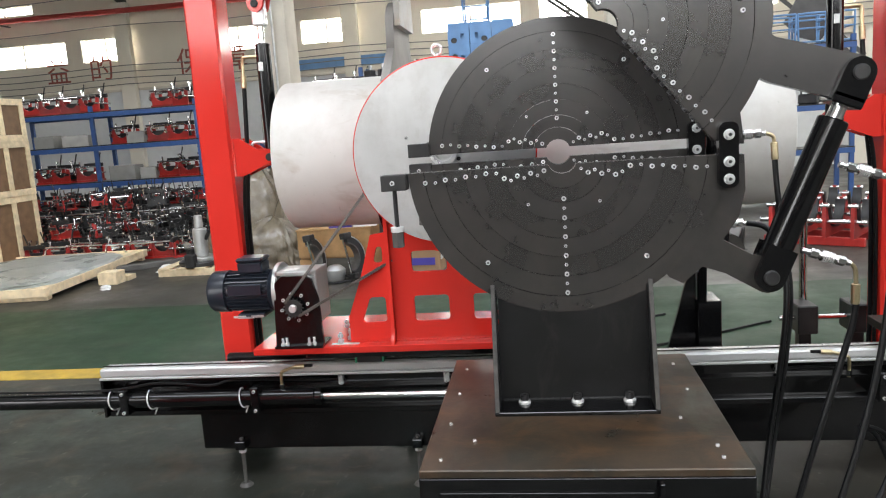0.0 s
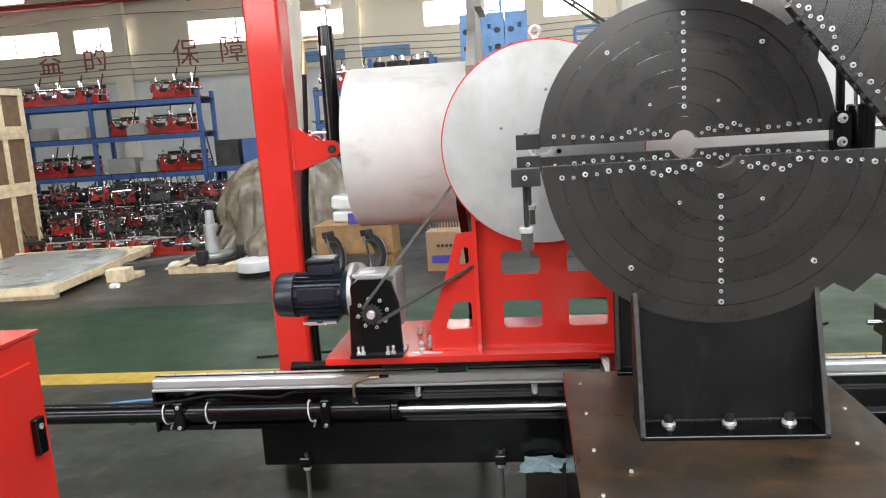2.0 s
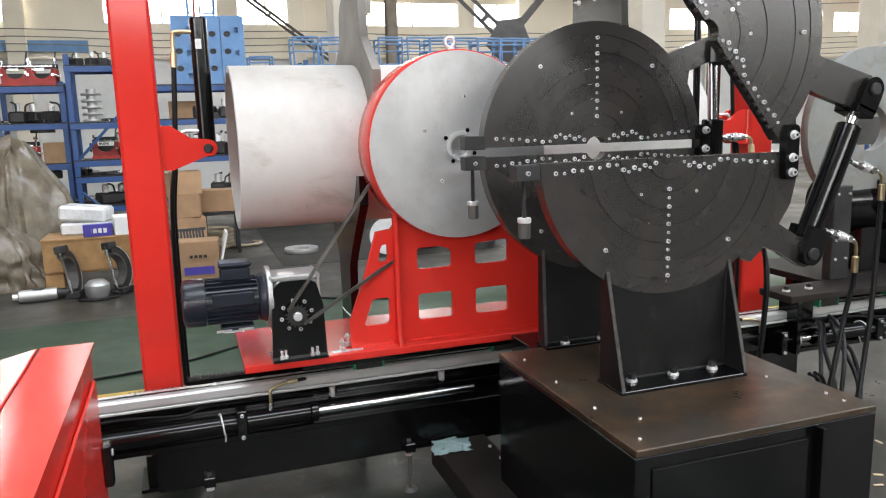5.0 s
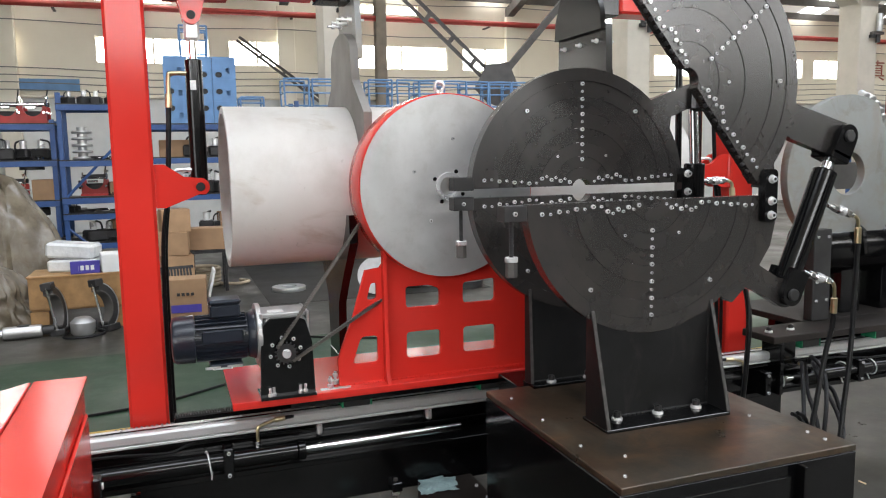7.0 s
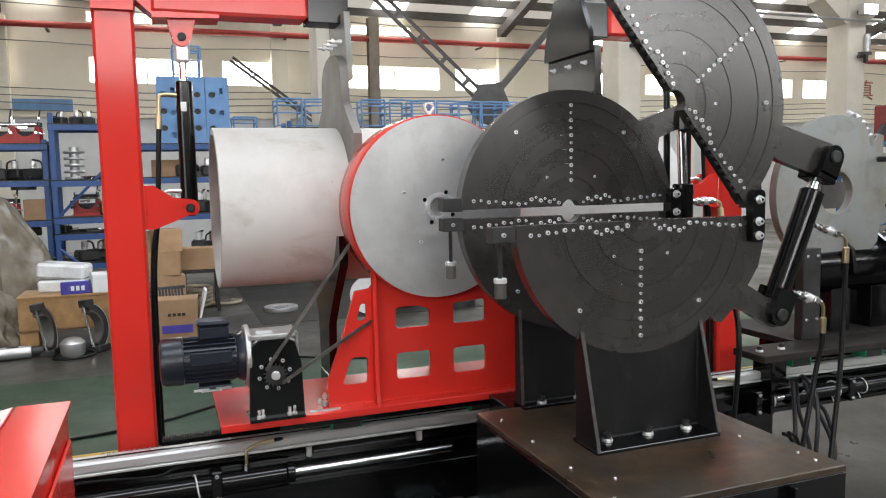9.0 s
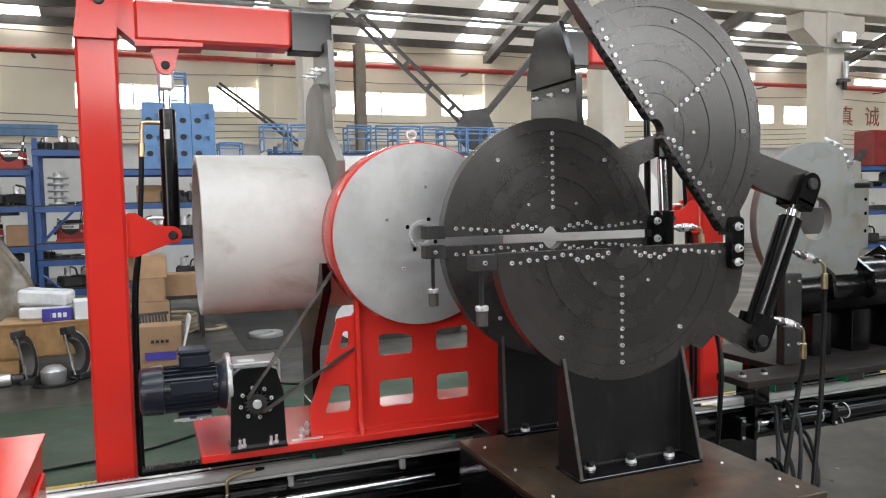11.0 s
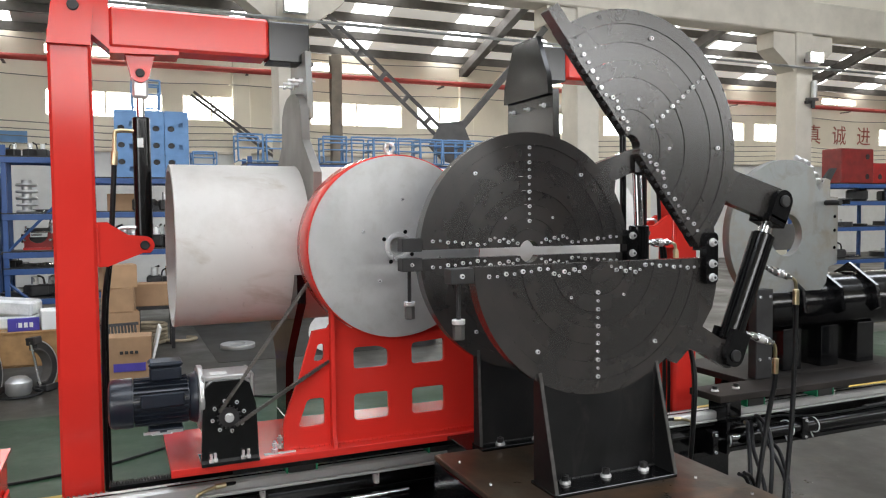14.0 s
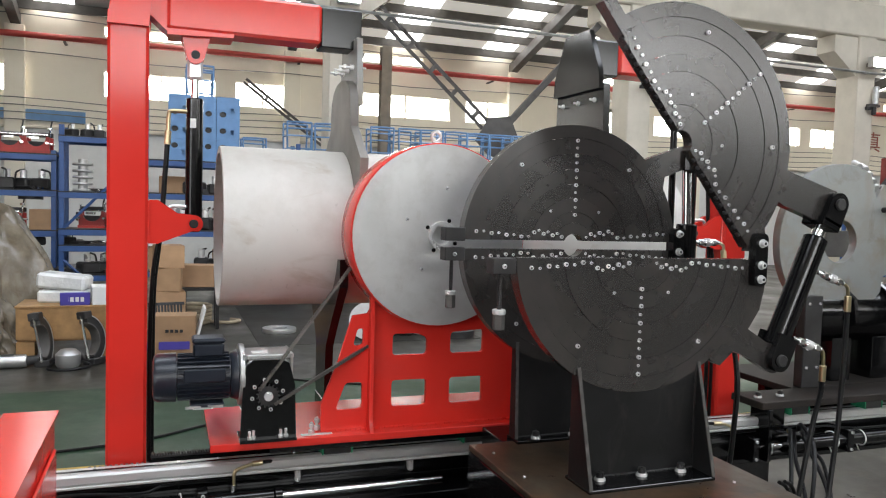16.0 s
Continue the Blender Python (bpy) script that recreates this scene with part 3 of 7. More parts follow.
def pedestal(name, yf, label, flare):
    p = thing(name, label, "pedestal", (0, yf, 0), "disc pedestals")
    bm = bmesh.new()
    outline = [(-0.158, TT + 0.012), (0.297, TT + 0.012)] + [(CX + 0.452 * math.cos(radians(a)), CZ + 0.452 * math.sin(radians(a))) for a in range(-58, -123, -5)]
    bm_prism(bm, outline, 0.0025, 0.04)
    part("front_plate", bm, PEDM, p)
    for x in (-0.172, 0.297):
        bm = bmesh.new()
        bm_prism(bm, [(flare, TT + 0.012), (0.03, TT + 0.012), (0.03, 1.10), (0.008, 1.10), (0.0, 1.09)], x, x + 0.014, 'x')
        gs = part("gusset", bm, PEDM, p)
        bm = bmesh.new()
        bm_prism(bm, [(flare - 0.003, TT + 0.013), (flare, TT + 0.013), (0.0, 1.089), (-0.003, 1.089)], x + 0.001, x + 0.013, 'x')
        part("cut_edge", bm, CUTEDGE, gs, "paler flame-cut front edge")
        bm = bmesh.new()
        xe = x + 0.014 if x < 0 else x
        bm_tube(bm, [(xe + 0.0012 * (-1) ** k, 0.001, TT + 0.02 + 0.0145 * k) for k in range(25)], 0.005, 6, 2)
        part("weld_bead", bm, PEDM, gs)
    part("base_plate", box(-0.172, 0.311, min(flare, -0.045) - 0.002, 0.05, TT, TT + 0.012, bev=0.002), BLACK, p)
    for u in (-0.085, 0.076, 0.232):
        part("bolt", HEX, ZINC, p, at=Matrix.Translation((u, -0.024, TT + 0.012)))
    bm = bmesh.new()
    for k in range(26):
        bm_cyl(bm, (-0.15 + 0.0175 * k, 0.001, TT + 0.012), (-0.135 + 0.0175 * k, 0.001, TT + 0.013), 0.005, 6)
    part("weld_seam", bm, DARK, p)
    return p


pedestal("front_pedestal", YF, "black welded steel pedestal bolted to the table", -0.103)
pedestal("rear_pedestal", YR, "black welded steel pedestal bolted behind the front one", -0.02)

lf = half_disc("lower_half_disc", "black steel half clamping disc with rows of screws", False)
lf.location = (CX, YF, CZ)
lr = half_disc("lower_half_disc", "black steel half clamping disc behind the open one", False)
lr.location = (CX, YR, CZ)
ur = half_disc("upper_half_disc", "closed black upper half clamping disc", True)
ur.location = (CX, YR, CZ)
# lobes, lugs and hinges of the discs
def lug(parent, pts, y0, y1, label=""):
    bm = bmesh.new()
    bm_prism(bm, pts, y0, y1)
    return part("lug", bm, DISC, parent, label)


up = half_disc("open_half_disc", "black upper half disc swung open on its hinge", True)
up.matrix_basis = pose(0.19, YF, 1.83, 0, 51, 0)


def world_pts(pts):
    return [(x - CX, z - CZ) for x, z in pts]


for h in (lf, lr):
    lug(h, world_pts([(0.34, 1.12), (0.40, 1.19), (0.455, 1.31), (0.48, 1.44), (0.575, 1.44), (0.578, 1.34), (0.56, 1.262), (0.515, 1.195), (0.60, 1.145)]
                     + arc(0.052, 75, -110, 10, (0.640, 1.083)) + [(0.52, 1.095), (0.455, 1.118), (0.40, 1.07), (0.36, 1.09)]), 0.006, 0.044)
lug(ur, world_pts([(0.36, 1.80), (0.40, 1.815), (0.55, 1.868)] + arc(0.045, 80, -60, 8, (0.575, 1.825)) + [(0.535, 1.765), (0.47, 1.74), (0.46, 1.66)]), 0.006, 0.044)
lug(up, [(-0.535, 0.018), (-0.535, 0.062), (-0.40, 0.062), (-0.40, 0.018)], -0.004, 0.046)
# the same lobe on the opened half, which lies turned by 51 degrees


def turned(pts):
    out = []
    for x, z in pts:
        v = Vector((x - 0.19, z - 1.83))
        c, q = math.cos(radians(51)), math.sin(radians(51))
        out.append((c * v.x - q * v.y, q * v.x + c * v.y))
    return out


lug(up, turned([(0.61, 1.80), (0.66, 1.758), (0.84, 1.706)] + arc(0.05, 70, -110, 10, (0.872, 1.645)) + [(0.80, 1.585), (0.645, 1.635), (0.60, 1.66), (0.56, 1.60), (0.575, 1.47), (0.50, 1.47), (0.52, 1.56)]), 0.006, 0.044)


def hinge(disc, x, z0, z1, zs):
    """A link plate with socket bolts on a disc."""
    bm = bmesh.new()
    bm_prism(bm, round_rect(-0.027, 0.027, z0, z1, 0.02), -0.034, 0.0)
    h = part("hinge_plate", bm, BLACK, disc, "black hinge link with large socket bolts", Matrix.Translation((x - CX, 0.004, -CZ)))
    for z in zs:
        part("bolt", BOLT_L, ZINC, h, at=Matrix.Translation((0, -0.034, z)))
        part("washer", cyl((0, -0.037, z), (0, -0.0341, z), 0.0155, 18), ZINC, h)
    return h


hinge(lf, 0.525, 1.35, 1.535, (1.50, 1.424, 1.375))
hinge(lr, 0.527, 1.40, 1.535, (1.512, 1.44))


def swing_bolt(x, y, z, both, label):
    """A clamping block with a hanging threaded bolt and a square nut."""
    b = thing("swing_bolt", label, "clamp bolt", (x, y, z), "clamping bolts")
    part("block", box(-0.036, 0.042, -0.012, 0.042, -0.024, 0.024, bev=0.002), DARK, b)
    part("pin", BOLT, ZINC, b, at=Matrix.Translation((0, -0.012, 0)))
    if both:
        part("upper_block", box(-0.036, 0.042, -0.012, 0.042, 0.048, 0.096, bev=0.002), DARK, b)
    bm = bmesh.new()
    bm_cyl(bm, (0, 0.015, -0.024), (0, 0.015, -0.15), 0.0065, 12)
    for k in range(24):
        bm_lathe(bm, [(0.0066, 0), (0.0082, 0.0015), (0.0066, 0.003)], (0, 0.015, -0.148 + 0.005 * k), 'Z', 10)
    part("threaded_rod", bm, DARK, b)
    part("collar", cyl((0, 0.015, -0.152), (0, 0.015, -0.136), 0.021, 24, bev=0.002), ZINC, b, "bright steel collar")
    part("nut", cyl((0, 0.015, -0.20), (0, 0.015, -0.152), 0.019, 6, bev=0.002), JAW, b)
    return b


swing_bolt(-0.448, YF, 1.418, False, "steel swing bolt hanging from the front disc")
swing_bolt(-0.437, YR, 1.424, True, "steel swing bolt closing the rear disc")


# hydraulic parts
def coupler(name, p0, p1, label):
    """A bright quick coupler from p0 to p1."""
    c = thing(name, label, "coupling", group="hydraulic couplings")
    a, b = Vector(p0), Vector(p1)
    def at(t):
        return a + (b - a) * t
    bm = bmesh.new()
    for t0, t1, r, seg in ((0, 0.18, 0.009, 12), (0.18, 0.34, 0.014, 6), (0.34, 0.40, 0.011, 14), (0.40, 0.66, 0.0165, 16), (0.66, 0.72, 0.012, 14), (0.72, 0.88, 0.0145, 6), (0.88, 1.0, 0.009, 12)):
        bm_cyl(bm, at(t0), at(t1), r, seg, bev=0.001)
    part("body", bm, CHROME, c)
    bm = bmesh.new()
    for k in range(5):
        bm_cyl(bm, at(0.43 + 0.045 * k), at(0.45 + 0.045 * k), 0.0174, 16)
    part("sleeve", bm, ZINC, c)
    return c


def hose(pts, r, label, ends=True):
    h = thing("hydraulic_hose", label, "hose", group="hydraulic hoses")
    part("tube", bm_tube(bmesh.new(), pts, r, 10, 10), RUBBER, h)
    if ends:
        a, b = Vector(pts[0]), Vector(pts[1])
        d = (b - a).normalized()
        part("ferrule", cyl(a - d * 0.005, a + d * 0.055, r * 1.25, 16, bev=0.002), BRASS, h, "brass ferrule")
    return h


dc = thing("disc_cylinder", "black hydraulic cylinder that swings the disc open", "hydraulic cylinder", (0, YF + 0.025, 0))
pa, pb = Vector((0.640, 0, 1.083)), Vector((0.872, 0, 1.645))
ax = (pb - pa).normalized()
sd = Vector((ax.z, 0, -ax.x))
part("barrel", cyl(pa + ax * 0.05, pa + ax * 0.475, 0.043, 32, bev=0.004), BLACK, dc)
part("rod", cyl(pa + ax * 0.475, pa + ax * 0.56, 0.022, 24), CHROME, dc, "polished chrome rod")
q = Matrix(((sd.x, 0, ax.x, 0), (0, 1, 0, 0), (sd.z, 0, ax.z, 0), (0, 0, 0, 1)))
for e, c, d in ((-0.052, pa, 0.09), (0.028, pa, 0.09), (-0.052, pb, -0.075), (0.028, pb, -0.075)):
    bm = bmesh.new()
    pts = arc(0.042, 180, 360, 12) + [(0.042, d), (-0.042, d)] if d > 0 else arc(0.042, 0, 180, 12) + [(-0.042, d), (0.042, d)]
    bm_prism(bm, pts, e, e + 0.024)
    bmesh.ops.transform(bm, matrix=Matrix.Translation(c) @ q, verts=bm.verts)
    part("clevis_plate", bm, BLACK, dc)
bm = bmesh.new()
bm_box(bm, -0.043, 0.043, -0.052, 0.052, -0.095, -0.062, bev=0.004, m=Matrix.Translation(pb) @ q)
part("clevis_block", bm, BLACK, dc)
for c in (pa, pb):
    part("pin", cyl(c + Vector((0, -0.062, 0)), c + Vector((0, 0.06, 0)), 0.022, 20, bev=0.003), DARK, dc)
bm = bmesh.new()
bm_tube(bm, [pa + ax * 0.07 + Vector((-0.01, -0.044, 0)), pa + ax * 0.25 + Vector((-0.01, -0.046, 0)), pa + ax * 0.46 + Vector((-0.01, -0.044, 0))], 0.003, 6, 4)
part("weld_line", bm, BLACK, dc)

yh = YF + 0.02
coupler("upper_coupling", (0.835, yh, 1.394), (0.962, yh, 1.352), "bright steel quick coupler on the cylinder")
coupler("lower_coupling", (0.735, yh, 1.152), (0.872, yh, 1.106), "bright steel quick coupler on the cylinder")
coupler("rear_coupling", (0.64, YR + 0.02, 1.478), (0.765, YR + 0.02, 1.477), "bright steel quick coupler behind the disc")
coupler("rear_lower_coupling", (0.60, YR + 0.02, 1.175), (0.70, YR + 0.02, 1.17), "bright steel quick coupler behind the disc")
for name, a, b, c in (("brass_elbow", (0.962, yh, 1.352), (0.985, yh, 1.335), (0.990, yh, 1.29)), ("brass_elbow", (0.872, yh, 1.106), (0.885, yh, 1.085), (0.887, yh, 1.03)),
                      ("brass_elbow", (0.765, YR + 0.02, 1.477), (0.79, YR + 0.02, 1.465), (0.793, YR + 0.02, 1.43))):
    tagged(part(name, bm_tube(bmesh.new(), [a, b, c], 0.0065, 10, 6), BRASS), "bent brass hose elbow on a coupler", "hose fitting", "brass elbows")
hose([(0.990, yh, 1.30), (0.990, yh, 1.20), (0.975, yh - 0.01, 1.02), (0.945, yh - 0.03, 0.83), (0.89, yh - 0.06, 0.62), (0.80, yh - 0.12, 0.40), (0.70, yh - 0.2, 0.22), (0.55, yh - 0.2, 0.12)], 0.0098, "black rubber hose sagging from the cylinder")
hose([(0.887, yh, 1.04), (0.885, yh, 0.95), (0.855, yh, 0.83), (0.80, yh - 0.02, 0.66), (0.73, yh - 0.05, 0.45), (0.66, yh - 0.1, 0.25), (0.60, yh - 0.1, 0.10)], 0.0098, "black rubber hose sagging from the cylinder")
hose([(0.793, YR + 0.02, 1.44), (0.797, YR + 0.01, 1.32), (0.803, 2.68, 1.12), (0.80, 2.62, 0.92), (0.775, 2.60, 0.70), (0.735, 2.58, 0.45), (0.68, 2.50, 0.2), (0.60, 2.42, 0.03)], 0.0098, "black rubber hose hanging behind the discs")
hose([(0.70, YR + 0.02, 1.17), (0.765, 2.72, 1.15), (0.81, 2.68, 1.06), (0.822, 2.65, 0.92), (0.80, 2.63, 0.70), (0.76, 2.61, 0.45), (0.70, 2.53, 0.2), (0.62, 2.45, 0.03)], 0.0098, "black rubber hose hanging behind the discs", False)
for k, (dx, dy, lift) in enumerate(((0.0, 0.0, 0.0), (0.06, 0.03, -0.05), (0.13, 0.0, 0.03), (0.17, 0.05, -0.03), (0.22, 0.02, -0.08))):
    hose([(1.50 + 0.03 * k, 3.03, 0.53), (1.44 + 0.5 * dx, 2.96, 0.55 + lift), (1.33 + dx, 2.84 + dy, 0.50 + lift), (1.22 + dx, 2.72 - dy, 0.36 + lift), (1.10 + 0.8 * dx, 2.62, 0.18), (0.92 + 0.3 * dx, 2.50 - dy, 0.06), (0.6, 2.38 - dy, 0.03)], 0.0100, "black rubber hose running from the bed down to the floor", k == 0)
for k in range(2):
    o = 0.03 * k
    hose([(1.03 + o, 2.60, 0.47), (1.10 + o, 2.62, 0.42), (1.16 + o, 2.62, 0.24), (1.14 + o, 2.58, 0.10), (1.05, 2.50 + o, 0.03), (0.88, 2.40 + o, 0.012), (0.62, 2.30 + o, 0.012)], 0.0085, "thin black hose curling onto the floor", False)

rc = thing("rear_cylinder", "black upright hydraulic cylinder of the rear disc", "hydraulic cylinder", (0.602, YR + 0.025, 0))
part("barrel", cyl((0, 0, 1.10), (0, 0, 1.552), 0.042, 28, bev=0.004), BLACK, rc)
part("rod", cyl((0, 0, 1.552), (-0.012, 0, 1.80), 0.02, 20), CHROME, rc, "polished chrome rod")
part("guide_rod", cyl((-0.042, 0.05, 1.40), (-0.046, 0.05, 1.95), 0.014, 16), BLACK, rc)
part("clevis", box(-0.05, 0.03, -0.05, -0.022, 1.76, 1.86, bev=0.012), BLACK, rc)


for k in range(26):
    u = -0.40 + 0.032 * k
    if abs(u) > 0.06:
        part("edge_screw", cyl((u, 0.012, 0.0172), (u, 0.012, 0.010), 0.008, 8), DARK, up)

# main pipe
PY, PZ, PR = 3.66, 1.478, 0.355
mp = thing("main_pipe", "large brushed grey pipe lying across the machine", "pipe", (0, PY, PZ))
bm = bmesh.new()
n = 96
rings = [[bm.verts.new((x, r * math.cos(2 * math.pi * k / n), r * math.sin(2 * math.pi * k / n))) for k in range(n)]
         for x, r in ((-1.205, PR - 0.028), (-1.205, PR - 0.002), (-1.203, PR), (1.048, PR), (1.05, PR - 0.002), (1.05, PR - 0.028))]
for a, b in zip(rings, rings[1:] + rings[:1]):
    for k in range(n):
        bm.faces.new((a[k], a[(k + 1) % n], b[(k + 1) % n], b[k]))
bmesh.ops.recalc_face_normals(bm, faces=bm.faces)
part("pipe_wall", bm, PIPEM, mp)

# bed with rails
bed = thing("machine_bed", "long black steel machine bed with polished guide rails", "machine bed")
part("beam", box(-2.02, 2.78, 3.13, 3.25, 0.36, 0.535, bev=0.006), BLACK, bed)
part("front_flange", box(-2.03, 2.78, 3.085, 3.25, 0.5355, 0.546, bev=0.002), BLACK, bed)
part("middle_flange", box(-2.03, 2.78, 3.10, 3.129, 0.465, 0.478, bev=0.002), BLACK, bed)
part("front_strip", box(-2.03, 2.78, 3.10, 3.129, 0.36, 0.385, bev=0.003), BLACK, bed)
part("lower_beam", box(-1.61, 1.50, 3.14, 3.52, 0.178, 0.356, bev=0.006), BLACK, bed)
part("end_plate", box(-2.045, -2.031, 3.085, 3.25, 0.36, 0.545, bev=0.002), BLACK, bed)
part("rear_beam", box(-2.02, 2.78, 3.40, 3.52, 0.357, 0.44, bev=0.004), BLACK, bed)
part("rail_base", box(-2.03, 2.76, 3.060, 3.155, 0.5465, 0.5565, bev=0.002), RAILM, bed, "ground steel strip under the guide rail")
part("rail_ridge", box(-2.03, 2.76, 3.100, 3.112, RAIL_Z + 0.0003, RAIL_Z + 0.003, bev=0.001), BLACK, bed)
for y, w, z in ((3.065, 0.085, RAIL_Z), (3.43, 0.06, 0.475)):
    rail = part("guide_rail", box(-2.03, 2.76, y, y + w, z - 0.034 if w < 0.08 else z - 0.040, z, bev=0.008), RAILM, bed, "polished steel guide rail")
    for k in range(33):
        part("bolt", BOLT_S, ZINC, rail, at=Matrix.Translation((-1.95 + 0.145 * k, y + w * 0.7, z)) @ Matrix.Rotation(radians(-90), 4, 'X'))
rack_bar = bmesh.new()
bm_box(rack_bar, -1.7, 2.4, 3.20, 3.225, 0.5465, 0.566)
for k in range(220):
    bm_box(rack_bar, -1.69 + 0.0186 * k, -1.681 + 0.0186 * k, 3.201, 3.224, 0.566, 0.575)
part("gear_rack", rack_bar, JAW, bed)
for x in (-1.42, -0.60, 0.72, 1.42):
    part("foot_bracket", box(x - 0.022, x + 0.022, 3.10, 3.139, 0.185, 0.225, bev=0.003), BLACK, bed)
    part("levelling_screw", cyl((x, 3.13, 0.015), (x, 3.13, 0.235), 0.009, 10), JAW, bed)
    part("levelling_nut", cyl((x, 3.13, 0.165), (x, 3.13, 0.184), 0.017, 6), ZINC, bed)
    part("levelling_foot", cyl((x, 3.13, 0), (x, 3.13, 0.018), 0.036, 20, 0.02), JAW, bed)
part("cross_beam", box(-0.50, -0.25, 2.30, 3.135, 0.10, 0.20, bev=0.004), DARKRUST, bed, "brown steel cross member under the table")
for k in range(6):
    part("bolt", BOLT, ZINC, bed, at=Matrix.Translation((-0.28, 2.4 + 0.12 * k, 0.20)) @ Matrix.Rotation(radians(-90), 4, 'X'))


def side_cylinder(name, s, x_end, x_mid, x_rod, label):
    """A horizontal cylinder in front of the bed, with straps, port fitting and feed pipe."""
    c = thing(name, label, "hydraulic cylinder", (0, 3.055, 0.455), "bed cylinders")
    part("barrel", cyl((x_end, 0, 0), (x_mid, 0, 0), 0.036, 28, bev=0.004), BLACK, c)
    part("rod", cyl((x_mid, 0, 0), (x_rod, 0, 0), 0.017, 20), CHROME, c, "polished chrome rod")
    part("gland", cyl((x_mid - s * 0.03, 0, 0), (x_mid, 0, 0), 0.041, 24, bev=0.003), BLACK, c)
    for x in (s * 1.285, s * 1.90):
        br = part("clamp_bracket", box(x - 0.02, x + 0.02, -0.045, 0.10, -0.062, 0.058, bev=0.005), BLACK, c)
        for z in (-0.045, 0.042):
            part("bolt", BOLT, ZINC, br, at=Matrix.Translation((x, -0.045, z)))
    for x in (s * 1.37, s * 1.985, s * 1.80):
        bm = bmesh.new()
        bm_tube(bm, [(x + 0.004 * k, 0.043 * math.cos(k * 0.785), 0.043 * math.sin(k * 0.785)) for k in range(8)] + [(x + 0.02, 0.0, -0.07)], 0.0032, 6, 3)
        part("cable_tie", bm, WHITE, c, "white cable tie")
    bm = bmesh.new()
    bm_tube(bm, [(s * 2.6, -0.01, 0.05), (s * 2.0, -0.01, 0.05), (s * 1.75, 0.0, 0.075), (s * 1.5, 0.0, 0.06), (s * 1.4, 0.02, 0.075), (s * 1.1, 0.05, 0.06), (s * 0.9, 0.06, 0.05)], 0.006, 8, 6)
    part("feed_line", bm, RUBBER, c)
    el = part("port_elbow", bm_tube(bmesh.new(), [(s * 1.17, 0, 0.03), (s * 1.17, 0, 0.10), (s * 1.155, 0, 0.118), (s * 1.10, 0, 0.135)], 0.0068, 10, 5), BRASS, c, "brass port elbow")
    part("elbow_nut", cyl((s * 1.17, 0, 0.035), (s * 1.17, 0, 0.058), 0.011, 6), CHROME, el)
    part("ferrule", cyl((s * 1.105, 0, 0.1335), (s * 1.065, 0.008, 0.1345), 0.0105, 12, bev=0.001), BRASS, el)
    part("return_line", bm_tube(bmesh.new(), [(s * 1.10, 0, 0.135), (s * 1.02, 0.02, 0.13), (s * 0.95, 0.06, 0.085), (s * 0.6, 0.065, 0.08), (s * 0.2, 0.065, 0.08)], 0.0075, 8, 6), RUBBER, c)
    for x in (s * 0.92, s * 0.45):
        cl = part("pipe_clip", box(x - 0.012, x + 0.012, 0.05, 0.075, 0.03, 0.11, bev=0.004), ZINC, c)
        for z in (0.035, 0.07, 0.105):
            part("bolt", BOLT_S, ZINC, cl, at=Matrix.Translation((x, 0.05, z)))
    return c


side_cylinder("side_cylinder", -1, -2.95, -1.02, -0.33, "long black hydraulic cylinder along the bed")
side_cylinder("side_cylinder", 1, 2.75, 1.52, 1.30, "black hydraulic cylinder along the far half of the bed")


# posts, arms and jaws that hold the pipe
def jaw_outline(s, wide=False):
    """A fork that straddles the pipe; s: 1 from above, -1 from below. Points are (y, z) from the pipe's axis."""
    inner = arc(PR + 0.004, 160, 20, 16)
    outer = [(0.40, 0.12), (0.415, 0.31), (0.22, 0.46), (0.20, 0.60), (0.16, 0.645), (0.09, 0.675), (0.0, 0.685), (-0.09, 0.675), (-0.16, 0.645), (-0.20, 0.60), (-0.22, 0.46), (-0.415, 0.31), (-0.40, 0.12)] if s > 0 else [(0.385, 0.12), (0.39, 0.24), (0.20, 0.44), (0.12, 0.54), (0.10, 0.80), (-0.10, 0.80), (-0.12, 0.54), (-0.20, 0.44), (-0.39, 0.24), (-0.385, 0.12)]
    if wide:
        outer = [(0.40, 0.12), (0.415, 0.31), (0.26, 0.44), (0.24, 0.54), (0.235, 0.75), (-0.235, 0.75), (-0.24, 0.54), (-0.26, 0.44), (-0.415, 0.31), (-0.40, 0.12)]
    return [(y, z * s) for y, z in inner + outer]


